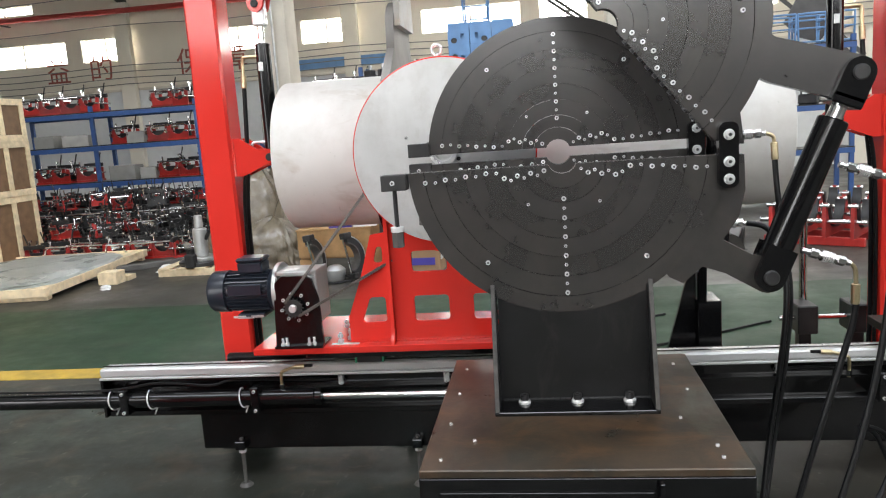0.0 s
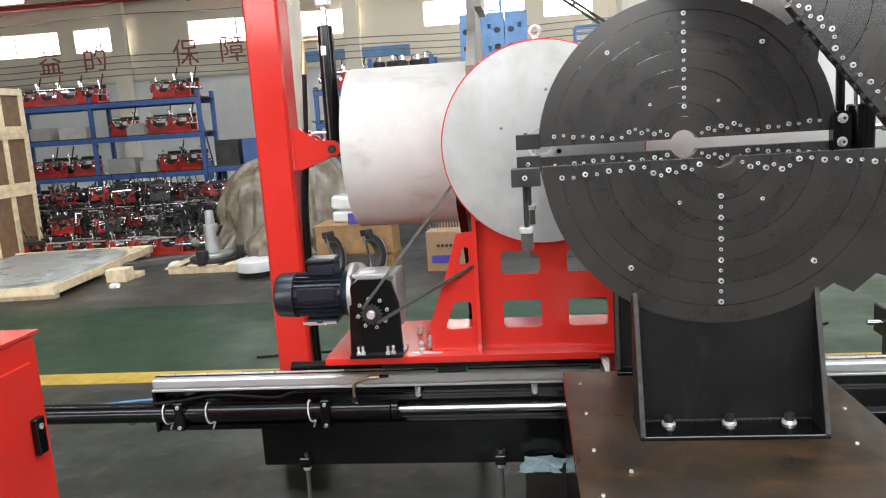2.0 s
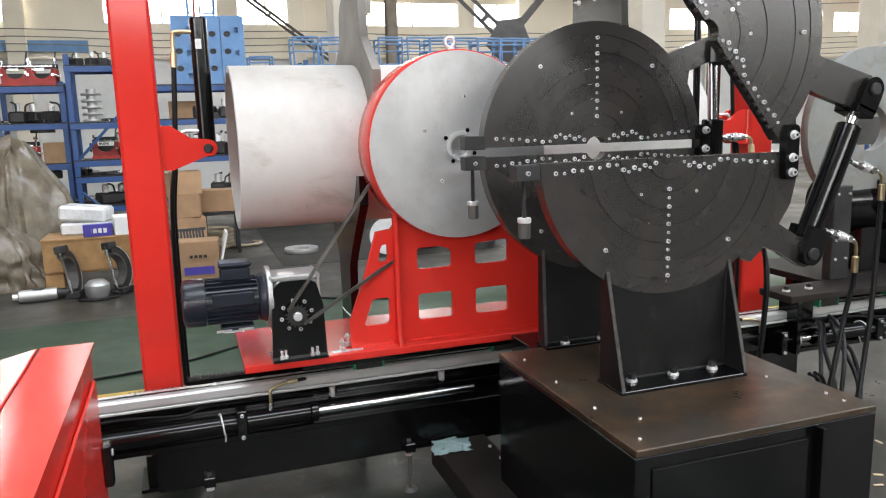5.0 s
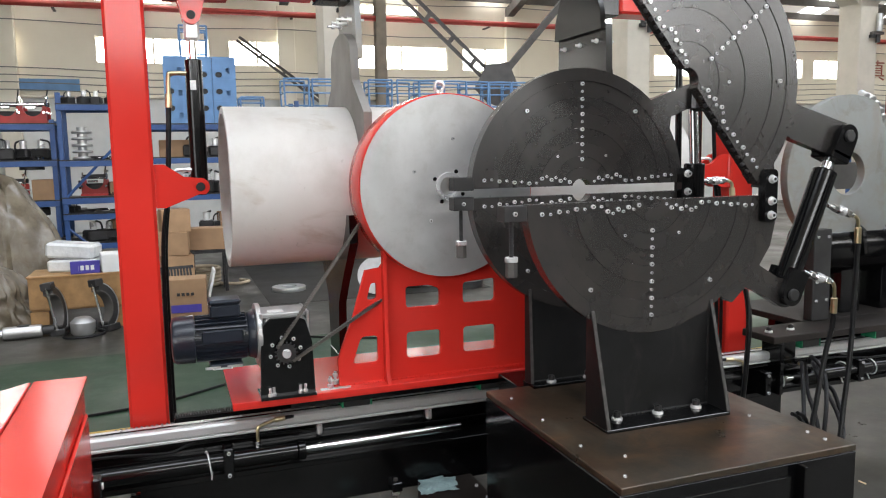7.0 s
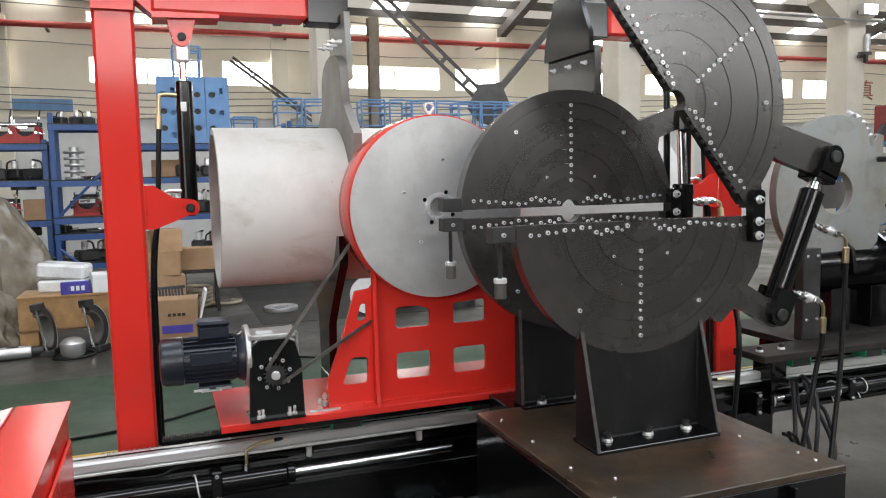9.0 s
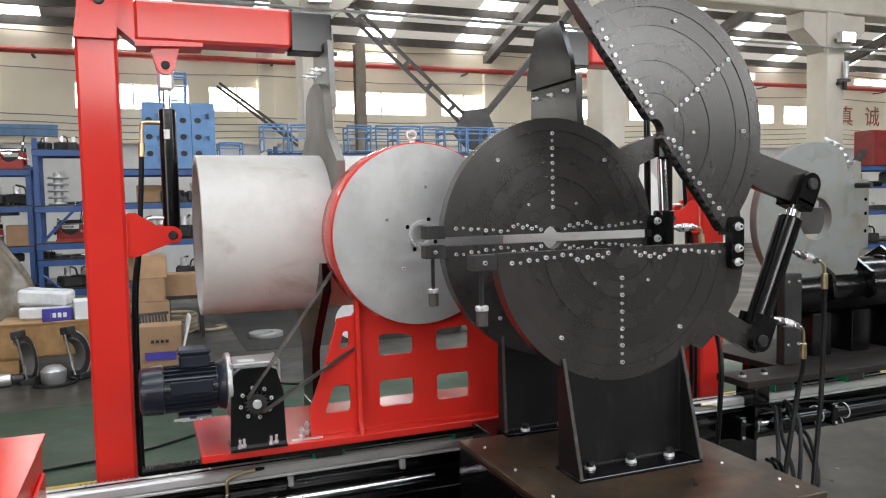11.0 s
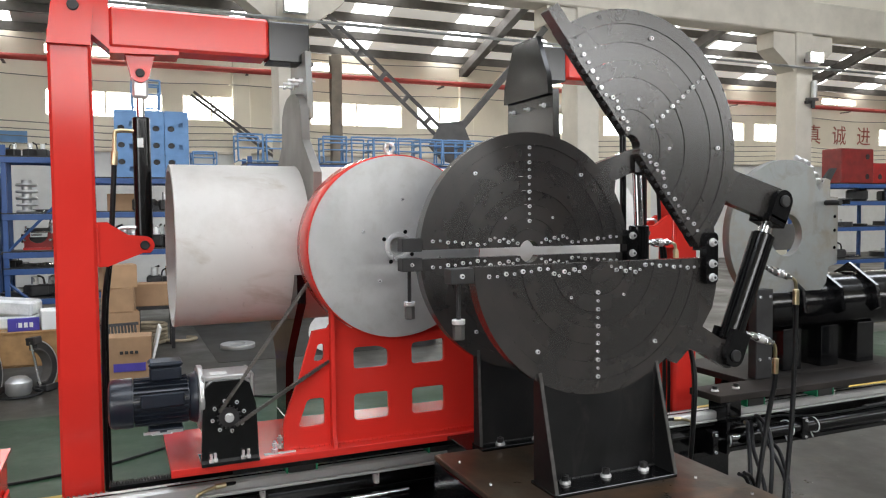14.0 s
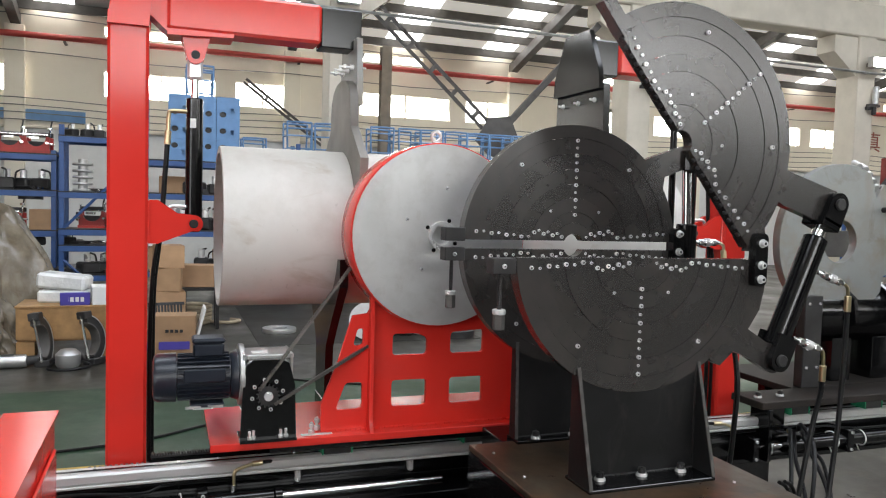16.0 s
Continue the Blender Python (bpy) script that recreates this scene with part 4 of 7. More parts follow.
for s in (-1, 1):
    ps = thing("clamp_post", "glossy red square steel post with a lug", "post", (s * 1.575, PY - 0.02, 0), "pipe clamp posts")
    part("column", box(-0.08, 0.08, -0.08, 0.08, 0.161, 2.37, bev=0.012), RED, ps)
    part("foot_block", box(-0.10, 0.10, -0.09, 0.10, 0.021, 0.16, bev=0.004), BLACK, ps)
    part("foot_plate", box(-0.13, 0.13, -0.11, 0.13, 0.0, 0.02), BLACK, ps)
    for y in (-0.105, 0.081):
        bm = bmesh.new()
        bm_prism(bm, [(s * u, v) for u, v in [(-0.08, 2.30), (-0.095, 2.46), (-0.06, 2.515), (0.02, 2.515), (0.06, 2.46), (0.08, 2.30)]], y, y + 0.024)
        ear = part("hinge_ear", bm, RED, ps)
    part("pin", cyl((-s * 0.02, -0.115, 2.455), (-s * 0.02, 0.115, 2.455), 0.022, 18, bev=0.003), DARK, ps)
    bm = bmesh.new()
    pts = [(-s * 0.082, 1.40), (-s * 0.12, 1.40), (-s * 0.26, 1.455)] + [(-s * (0.265 + 0.038 * math.cos(radians(a))), 1.487 + 0.038 * math.sin(radians(a))) for a in range(-60, 91, 15)] + [(-s * 0.20, 1.53), (-s * 0.12, 1.585), (-s * 0.082, 1.585)]
    bm_prism(bm, pts, -0.06, -0.036)
    lg = part("lug", bm, RED, ps)
    bm = bmesh.new()
    bm_prism(bm, pts, 0.036, 0.06)
    part("lug", bm, RED, ps)
    part("pin", cyl((-s * 0.265, -0.07, 1.487), (-s * 0.265, 0.07, 1.487), 0.019, 18, bev=0.003), DARK, lg)
    bm = bmesh.new()
    for k in range(14):
        bm_cyl(bm, (-s * 0.084, -0.063, 1.405 + 0.0125 * k), (-s * 0.084, -0.063, 1.417 + 0.0125 * k), 0.006, 6, 0.004)
    part("weld_seam", bm, RED, lg)

    ar = thing("jib", "glossy red square steel arm reaching over the pipe", "lifting arm", (s * 1.575, PY - 0.02, 2.355), "pipe clamp arms")
    part("beam", box(*sorted((-s * 0.15, -s * 0.80)), -0.079, 0.079, -0.05, 0.12, bev=0.012), RED, ar)
    bm = bmesh.new()
    bm_prism(bm, [(s * 0.04, 0.05), (s * 0.04, 0.14), (-s * 0.15, 0.15), (-s * 0.15, -0.06), (-s * 0.05, 0.03)], -0.07, 0.07)
    part("knuckle", bm, RED, ar)
    bm = bmesh.new()
    bm_prism(bm, [(-s * 0.15, -0.048), (-s * 0.42, -0.048), (-s * 0.42, -0.065), (-s * 0.15, -0.075)], -0.078, 0.078)
    part("wear_plate", bm, RED, ar)
    bm = bmesh.new()
    pts = [(-s * 0.20, -0.05), (-s * 0.225, -0.13)] + [(-s * (0.265 + 0.038 * math.cos(radians(a))), -0.145 + 0.038 * math.sin(radians(a))) for a in range(200, 341, 20)] + [(-s * 0.33, -0.05)]
    bm_prism(bm, pts, -0.05, -0.03)
    cv = part("clevis", bm, RED, ar)
    bm = bmesh.new()
    bm_prism(bm, pts, 0.03, 0.05)
    part("clevis", bm, RED, ar)
    part("pin", cyl((-s * 0.265, -0.06, -0.145), (-s * 0.265, 0.06, -0.145), 0.018, 16, bev=0.003), DARK, cv)
    part("slide", box(*sorted((-s * 0.80, -s * (0.985 if s < 0 else 0.97))), -0.065, 0.065, -0.06, 0.115, bev=0.004), BLACK, ar)

    lc = thing("lift_cylinder", "black upright hydraulic cylinder between post lug and arm", "hydraulic cylinder", (s * 1.31, PY - 0.02, 0), "lift cylinders")
    part("barrel", cyl((0, 0, 1.50), (0, 0, 2.03), 0.036, 28, bev=0.004), BLACK, lc)
    part("rod", cyl((0, 0, 2.03), (0, 0, 2.13), 0.016, 18), CHROME, lc, "polished chrome rod")
    part("rod_eye", box(-0.032, 0.032, -0.029, 0.029, 2.11, 2.24, bev=0.01), ZINC, lc)
    part("base_eye", box(-0.03, 0.03, -0.034, 0.034, 1.45, 1.52, bev=0.008), BLACK, lc)
    part("name_plate", box(-0.018, 0.006, -0.0375, -0.0355, 1.90, 1.94), WHITE, lc)
    part("top_elbow", bm_tube(bmesh.new(), [(s * 0.03, -0.01, 1.97), (s * 0.09, -0.01, 1.97), (s * 0.105, -0.01, 1.955), (s * 0.108, -0.01, 1.88)], 0.009, 10, 5), BRASS, lc)
    part("bottom_elbow", bm_tube(bmesh.new(), [(s * 0.03, -0.01, 1.56), (s * 0.09, -0.01, 1.56), (s * 0.105, -0.01, 1.54)], 0.008, 10, 5), ZINC, lc)
    hose([(s * 1.418, PY - 0.03, 1.88), (s * 1.425, PY - 0.03, 1.75), (s * 1.445, PY - 0.03, 1.45), (s * 1.47, PY - 0.03, 1.2), (s * 1.475, PY - 0.03, 0.8), (s * 1.475, PY - 0.03, 0.5), (s * 1.47, PY, 0.03)], 0.011, "black hose running down along the red post")
    hose([(s * 1.415, PY - 0.03, 1.54), (s * 1.45, PY - 0.05, 1.42), (s * 1.478, PY - 0.05, 1.2), (s * 1.485, PY - 0.06, 0.7), (s * 1.48, PY - 0.06, 0.03)], 0.009, "black hose running down along the red post", False)

    uj = thing("upper_jaw", "bare grey steel fork pressing on the pipe" if s < 0 else "black steel fork pressing on the pipe", "pipe jaw", (-0.645 if s < 0 else 0.62, PY, PZ), "pipe jaws")
    bm = bmesh.new()
    bm_prism(bm, jaw_outline(1, s > 0), -0.018, 0.018, 'x')
    # left fork takes the lit tone of the bare plate
    part("fork_plate", bm, JAWL if s < 0 else BLACK, uj)
    bm = bmesh.new()
    bm_prism(bm, [(-0.185, 0.56), (0.185, 0.56), (0.18, 0.62), (0.15, 0.86), (-0.15, 0.86), (-0.18, 0.62)] if s < 0 else [(-0.235, 0.725), (0.235, 0.725), (0.225, 0.82), (0.12, 1.03), (-0.12, 1.03), (-0.225, 0.82)], *((0.0185, 0.045) if s < 0 else (-0.045, -0.0185)), 'x')
    # the left bracket's pale grey also holds light and haze
    part("bracket_plate", bm, HEATM if s < 0 else BLACK, uj)
    for y in ((-0.10, 0.0, 0.10) if s < 0 else (-0.16, 0.0, 0.16)):
        zb = 0.735 if s < 0 else 0.675
        bo = bm_cyl(bmesh.new(), (-0.05, y, zb), (0.075, y, zb), 0.006, 10)
        bm_cyl(bo, (0.0, y, zb), (0.0183, y, zb), 0.012, 6)
        bm_cyl(bo, (0.0455, y, zb), (0.057, y, zb), 0.012, 6)
        bm_cyl(bo, (-0.03, y, zb), (-0.0183, y, zb), 0.012, 6)
        part("through_bolt", bo, ZINC, uj)
    lj = thing("lower_jaw", "black steel fork carrying the pipe from below", "pipe jaw", (s * 0.715, PY, PZ), "pipe jaws")
    bm = bmesh.new()
    bm_prism(bm, jaw_outline(-1), -0.018, 0.018, 'x')
    part("fork_plate", bm, BLACK, lj)
    part("stand", box(-0.022, 0.022 if s < 0 else 0.085, -0.10, 0.10, -PZ + 0.03, -0.79, bev=0.004), BLACK, lj)
    if s > 0:
        part("stand_gusset", bm_prism(bmesh.new(), [(-0.023, -PZ + 0.03), (-0.27, -PZ + 0.03), (-0.055, -0.66), (-0.023, -0.66)], -0.06, -0.035), BLACK, lj)
    part("foot_plate", box(-0.12, 0.12, -0.10, 0.12, -PZ, -PZ + 0.03, bev=0.004), BLACK, lj)

# facing unit on its carriage
DX, DZ, DR = -0.36, 1.478, 0.363
fu = thing("facing_unit", "red carriage with a round grey facing plate on the rails", "facing unit", (-0.022, 0, 0))
part("base_plate", box(-1.24, 0.05, 3.0, 3.53, 0.66, 0.69, bev=0.003), RED, fu)
part("under_plate", box(-1.02, 0.05, 3.03, 3.53, 0.632, 0.659, bev=0.002), BLACK, fu)
for x in (-0.75, -0.15):
    part("rear_support", box(x - 0.05, x + 0.05, 3.42, 3.50, 0.476, 0.631, bev=0.003), BLACK, fu)
    for y in (3.065,):
        bl = part("bearing_block", box(x - 0.055, x + 0.055, y - 0.005, y + 0.085, RAIL_Z + 0.001, 0.631, bev=0.004), DARK, fu)
        for e in (-0.062, 0.056):
            part("end_seal", box(x + e, x + e + 0.006, y - 0.004, y + 0.084, RAIL_Z + 0.001, 0.63), GREENTAG, bl, "green end seal")
hub = arc(0.040, 0, 360, 32)[:-1]
part("facing_plate", plate_mesh("facing_plate", arc(DR, 0, 360, 128)[:-1], [hub], 0.0055, 0.001), STEELP, fu, "grey machined round plate", at=Matrix.Translation((DX, 3.0, DZ)))
part("rim", plate_mesh("rim", arc(DR + 0.0045, 0, 360, 128)[:-1], [hub], 0.17, 0.002), RED, fu, "red painted rim", at=Matrix.Translation((DX, 3.0065, DZ)))
part("hub_sleeve", plate_mesh("hub_sleeve", arc(0.0405, 0, 360, 32)[:-1], [arc(0.036, 0, 360, 32)[:-1]], 0.21, 0.001), ALU, fu, at=Matrix.Translation((DX, 2.998, DZ)))
part("hub_ring", plate_mesh("hub_ring", arc(0.056, 0, 360, 32)[:-1], [arc(0.041, 0, 360, 32)[:-1]], 0.006, 0.001), ZINC, fu, at=Matrix.Translation((DX, 2.993, DZ)))
part("hub_core", cyl((DX, 3.022, DZ), (DX, 3.2, DZ), 0.0355, 32, bev=0.003), ALU, fu)
for a in (-28, 62, 152, 242):
    part("hole_plug", cyl((DX + 0.067 * math.cos(radians(a)), 2.9985, DZ + 0.067 * math.sin(radians(a))), (DX + 0.067 * math.cos(radians(a)), 3.02, DZ + 0.067 * math.sin(radians(a))), 0.0085, 12), BLACK, fu)
for u, v in ((0.02, 0.19), (-0.145, 0.062), (-0.08, -0.135), (0.18, -0.05)):
    part("bolt", BOLT, ZINC, fu, at=Matrix.Translation((DX + u, 3.001, DZ + v)))
bm = bmesh.new()
bm_cyl(bm, (DX - 0.01, 3.07, DZ + DR), (DX - 0.01, 3.07, DZ + DR + 0.018), 0.016, 14)
g = [(DX - 0.01 + 0.019 * math.cos(2 * math.pi * k / 20), 3.07, DZ + DR + 0.037 + 0.019 * math.sin(2 * math.pi * k / 20)) for k in range(21)]
bm_tube(bm, g, 0.007, 8, 2)
part("eye_bolt", bm, ZINC, fu, "bright lifting eye bolt")
# pierced upright
win = [round_poly(w, 0.018) for w in (
    [(-0.765, 0.775), (-0.655, 0.775), (-0.655, 0.885), (-0.725, 0.885)],
    [(-0.535, 0.775), (-0.385, 0.775), (-0.385, 0.885), (-0.535, 0.885)],
    [(-0.285, 0.775), (-0.135, 0.775), (-0.135, 0.885), (-0.285, 0.885)],
    [(-0.70, 1.03), (-0.655, 1.03), (-0.655, 1.10), (-0.68, 1.10)],
    [(-0.535, 0.985), (-0.385, 0.985), (-0.385, 1.055), (-0.43, 1.075), (-0.535, 1.075)],
    [(-0.285, 0.985), (-0.135, 0.985), (-0.135, 1.085), (-0.285, 1.075)])]
cradle = arc(0.372, 214, 326, 24, (DX, DZ))
outline = [(-0.82, 0.691), (-0.82, 0.80), (-0.755, 0.97), (-0.70, 1.15), (-0.64, 1.158)] + [(x, z) for x, z in cradle if -0.63 < x < -0.08] + [(-0.075, 1.13), (0.02, 1.02), (0.045, 0.99), (0.045, 0.691)]
part("upright", plate_mesh("upright", outline, win, 0.02, 0.001), RED, fu, "red steel plate with rounded windows", at=Matrix.Translation((0, 3.06, 0)))
bm = bmesh.new()
bm_prism(bm, [(3.0, 0.691), (3.059, 0.691), (3.059, 1.245), (3.03, 1.245), (3.022, 0.74)], -0.635, -0.620, 'x')
part("rib", bm, RED, fu)
part("end_rib", box(0.03, 0.045, 3.0, 3.059, 0.691, 0.98), RED, fu)
bm = bmesh.new()
for k in range(40):
    bm_cyl(bm, (-0.80 + 0.02 * k, 3.058, 0.692), (-0.785 + 0.02 * k, 3.058, 0.693), 0.006, 6)
part("weld_seam", bm, RED, fu)
for u, v, h in ((-0.86, 3.04, 0.05), (-0.83, 3.09, 0.055), (-0.90, 3.3, 0.04)):
    st = part("stud", cyl((u, v, 0.691), (u, v, 0.69 + h), 0.006, 10), ZINC, fu)
    part("nut", cyl((u, v, 0.695), (u, v, 0.71), 0.013, 6, bev=0.001), ZINC, st)
    part("lock_nut", cyl((u, v, 0.69 + h * 0.6), (u, v, 0.69 + h * 0.85), 0.011, 6, bev=0.001), ZINC, st)
# bright strips stand in for white reflections on the red base plate
for u in (-1.0, -0.84):
    part("reflection_strip", box(u - 0.06, u + 0.06, 3.03, 3.05, 0.6905, 0.693), ZINC, fu)

tr = thing("toothed_rack", "black toothed drive rack behind the guide rail", "gear rack", (0, 0, 0))
part("bar", box(-1.47, -0.28, 3.185, 3.225, 0.20, 0.598, bev=0.003), BLACK, tr)
bm = bmesh.new()
n_teeth = 118
prof = [(-1.47, 0.5985)]
for k in range(n_teeth):
    u = -1.47 + 0.01 * k
    prof += [(u + 0.002, 0.606), (u + 0.004, 0.614), (u + 0.0065, 0.614), (u + 0.0085, 0.606)]
prof += [(-0.285, 0.5985)]
bm_prism(bm, prof, 3.190, 3.220)
part("teeth", bm, DARK, tr)

# drive motor, gearbox and chain
mo = thing("drive_motor", "dark blue-grey electric motor on a worm gearbox with a chain sprocket", "motor", (-0.022, 0, 0))
MY, MZ = 3.12, 0.925
part("mounting_plate", bm_prism(bmesh.new(), [(-1.135, 0.692), (-0.925, 0.692), (-0.932, 0.90), (-0.955, 0.985), (-0.985, 1.0), (-1.085, 1.0), (-1.115, 0.975), (-1.125, 0.90)], 3.005, 3.022), BLACK, mo)
part("foot_plate", box(-1.135, -0.925, 2.985, 3.12, 0.6905, 0.702), BLACK, mo)
for u in (-1.10, -1.085, -0.985, -0.965):
    v = 2.995 if u in (-1.10, -0.985) else 3.002
    part("bolt", cyl((u, v, 0.7025), (u, v, 0.735), 0.0055, 10), ZINC, mo)
    part("nut", cyl((u, v, 0.7025), (u, v, 0.714), 0.010, 6, bev=0.001), ZINC, mo)
part("gearbox", box(-1.11, -0.945, 3.024, 3.19, 0.80, 0.995, bev=0.012), ALU, mo, "cast aluminium worm gearbox")
part("gearbox_cap", box(-1.12, -0.935, 3.03, 3.185, 0.997, 1.015, bev=0.004), ALU, mo)
part("gear_label", box(-1.09, -1.03, 3.05, 3.10, 1.0155, 1.0175), WHITE, mo)
for u in (-1.118, -0.943):
    part("gearbox_flange", box(u - 0.006, u + 0.006, 3.026, 3.188, 0.79, 1.018, bev=0.003), ALU, mo)
SX, SZ = -1.035, 0.868
for k in range(8):
    a = radians(45 * k + 12)
    part("bolt", BOLT, ZINC, mo, at=Matrix.Translation((SX + 0.058 * math.cos(a), 3.005, SZ + 0.058 * math.sin(a))))
bm = bmesh.new()
teeth = []
for k in range(17):
    for da, r in ((-5, 0.036), (-2.5, 0.044), (2.5, 0.044), (5, 0.036)):
        a = radians(k * 360 / 17 + da)
        teeth.append((SX + r * math.cos(a), SZ + r * math.sin(a)))
bm_prism(bm, teeth, 2.978, 2.986)
sp = part("sprocket", bm, DARK, mo)
part("shaft", cyl((SX, 2.966, SZ), (SX, 3.004, SZ), 0.017, 20, bev=0.002), ZINC, sp)
part("flange", cyl((-1.135, MY, MZ), (-1.115, MY, MZ), 0.118, 40, bev=0.003), ALU, mo)
part("flange_bell", cyl((-1.165, MY, MZ), (-1.135, MY, MZ), 0.086, 32, 0.098, bev=0.003), MOTOR, mo)
part("stator", cyl((-1.36, MY, MZ), (-1.165, MY, MZ), 0.074, 32), MOTOR, mo)
fin = part("cooling_fin", box(-1.355, -1.17, -0.0025, 0.0025, 0.072, 0.089), MOTOR, mo, at=Matrix.Translation((0, MY, MZ)))
for k in range(1, 26):
    part("cooling_fin", fin.data, MOTOR, mo, at=Matrix.Translation((0, MY, MZ)) @ Matrix.Rotation(2 * math.pi * k / 26, 4, 'X'))
part("fan_cowl", bm_lathe(bmesh.new(), [(0.060, -0.083), (0.082, -0.078), (0.090, -0.065), (0.092, 0.0), (0.088, 0.001)], (-1.36, MY, MZ), 'X', 36), MOTOR, mo)
tbx = part("terminal_box", box(-1.30, -1.19, MY - 0.05, MY + 0.05, MZ + 0.082, MZ + 0.130, bev=0.006), MOTOR, mo)
part("box_lid", box(-1.305, -1.185, MY - 0.055, MY + 0.055, MZ + 0.1305, MZ + 0.150, bev=0.008), MOTOR, tbx)
part("side_panel", box(-1.335, -1.185, MY - 0.098, MY - 0.085, MZ - 0.005, MZ + 0.045, bev=0.004), MOTOR, mo)
for u in (-1.30, -1.22):
    part("foot_strip", box(u - 0.028, u + 0.028, MY - 0.0775, MY - 0.0755, MZ - 0.106, MZ - 0.096), ALU, mo)
part("motor_foot", box(-1.31, -1.19, MY - 0.075, MY + 0.075, MZ - 0.108, MZ - 0.09, bev=0.003), MOTOR, mo)
part("rating_plate", box(-1.30, -1.23, MY - 0.094, MY - 0.091, MZ - 0.105, MZ - 0.098), ZINC, mo)


def chain(pts, parent):
    """A roller chain along straight runs."""
    bm = bmesh.new()
    k = 0
    for a, b in zip(pts, pts[1:]):
        a, b = Vector(a), Vector(b)
        n = int((b - a).length / 0.0127)
        d = (b - a) / n
        up = Vector((0, 1, 0)).cross(d.normalized())
        q = Matrix((d.normalized(), Vector((0, 1, 0)), up)).transposed().to_4x4()
        for i in range(n):
            c = a + d * (i + 0.5)
            w = 0.0075 if k % 2 else 0.0055
            for s in (-1, 1):
                bm_box(bm, -0.0088, 0.0088, s * w - 0.0012, s * w + 0.0012, -0.0045, 0.0045, m=Matrix.Translation(c) @ q)
            bm_cyl(bm, c - d * 0.5 + Vector((0, -0.008, 0)), c - d * 0.5 + Vector((0, 0.008, 0)), 0.0068, 8)
            k += 1
    return part("chain", bm, CHAINM, parent, "oily steel roller chain")


chain([(SX - 0.03, 2.982, SZ + 0.028), (DX - 0.345, 3.105, DZ - 0.14)], mo)
chain([(SX + 0.028, 2.982, SZ - 0.03), (DX - 0.09, 3.105, DZ - 0.355)], mo)

# heating unit on the far half of the bed
hu = thing("heating_unit", "grey pierced plate on a black carriage on the rails", "heating unit")
part("base_plate", box(1.30, 2.95, 3.0, 3.22, 0.655, 0.69, bev=0.003), DARKRUST, hu, "dark scaled steel plate")
part("rear_plate", box(1.70, 2.95, 3.2215, 3.80, 0.655, 0.69, bev=0.003), DARKRUST, hu)
part("rear_support", box(1.72, 2.75, 3.43, 3.49, 0.476, 0.654, bev=0.004), BLACK, hu)
for x in (1.60, 2.10):
    bl = part("bearing_block", box(x - 0.055, x + 0.055, 3.06, 3.15, RAIL_Z + 0.001, 0.654, bev=0.004), DARK, hu)
    for e in (-0.062, 0.056):
        part("end_seal", box(x + e, x + e + 0.006, 3.061, 3.149, RAIL_Z + 0.001, 0.64), GREENTAG, bl, "green end seal")
part("end_bracket", box(1.34, 1.365, 2.995, 3.125, 0.395, 0.654, bev=0.003), BLACK, hu)
part("bracket_rib", box(1.366, 1.50, 3.06, 3.075, 0.50, 0.654, bev=0.003), BLACK, hu)
for u in (1.36, 1.50):
    part("bolt", HEX, ZINC, hu, at=Matrix.Translation((u, 3.10, 0.69)))
HX, HZ = 2.04, 1.468
ol = arc(0.42, 62, 318, 60) + [(0.33, -0.19), (0.40, -0.17), (0.40, 0.21), (0.335, 0.215), (0.335, 0.31), (0.30, 0.32), (0.245, 0.24)]
part("plate", plate_mesh("plate", ol, [arc(0.12, 0, 360, 36)[:-1]], 0.05, 0.002), HEATM, hu, "grey mottled steel plate with a round hole", at=Matrix.Translation((HX, 3.28, HZ)))
for v in (0.10, 0.02, -0.08):
    part("hole_plug", cyl((HX + 0.375, 3.278, HZ + v), (HX + 0.375, 3.30, HZ + v), 0.010, 12), BLACK, hu)
part("stop_pin", cyl((HX + 0.30, 3.18, HZ + 0.18), (HX + 0.30, 3.28, HZ + 0.18), 0.016, 16, bev=0.002), DARK, hu)
part("hook_plate", bm_prism(bmesh.new(), [(HX + 0.28, HZ + 0.30), (HX + 0.36, HZ + 0.38), (HX + 0.40, HZ + 0.38), (HX + 0.32, HZ + 0.26)], 3.29, 3.31), DARK, hu)
part("stand", box(1.74, 1.86, 3.20, 3.26, 0.69, 1.18, bev=0.004), DARK, hu, "dark grey steel upright")
for u, v in ((0.13, 0.415), (0.18, 0.40), (0.215, 0.37), (0.245, 0.335), (0.20, 0.345), (0.27, 0.30)):
    part("terminal", cyl((HX + u, 3.30, HZ + v), (HX + u + 0.02, 3.36, HZ + v + 0.025), 0.018, 10, bev=0.003), ALU, hu, "pale screw terminal")
for z in (0.80, 0.90, 1.14):
    for u in (1.765, 1.835):
        part("bolt", BOLT, ZINC, hu, at=Matrix.Translation((u, 3.20, z)))
part("saddle_tube", cyl((1.92, 3.42, 1.06), (3.1, 3.42, 1.06), 0.165, 40, bev=0.006), BLACK, hu)
for x in (2.12, 2.42, 2.72):
    bm = bmesh.new()
    bm_prism(bm, [(3.42 + 0.17 * math.cos(radians(a)), 1.06 + 0.17 * math.sin(radians(a))) for a in range(-20, 201, 10)] + [(3.42 - 0.21, 1.03), (3.42 - 0.19, 1.16), (3.42, 1.285), (3.42 + 0.19, 1.16), (3.42 + 0.21, 1.03)][::1], x - 0.012, x + 0.012, 'x')
    part("saddle_fin", bm, BLACK, hu)
    part("leg", box(x - 0.07, x + 0.07, 3.30, 3.54, 0.69, 0.93, bev=0.004), BLACK, hu)
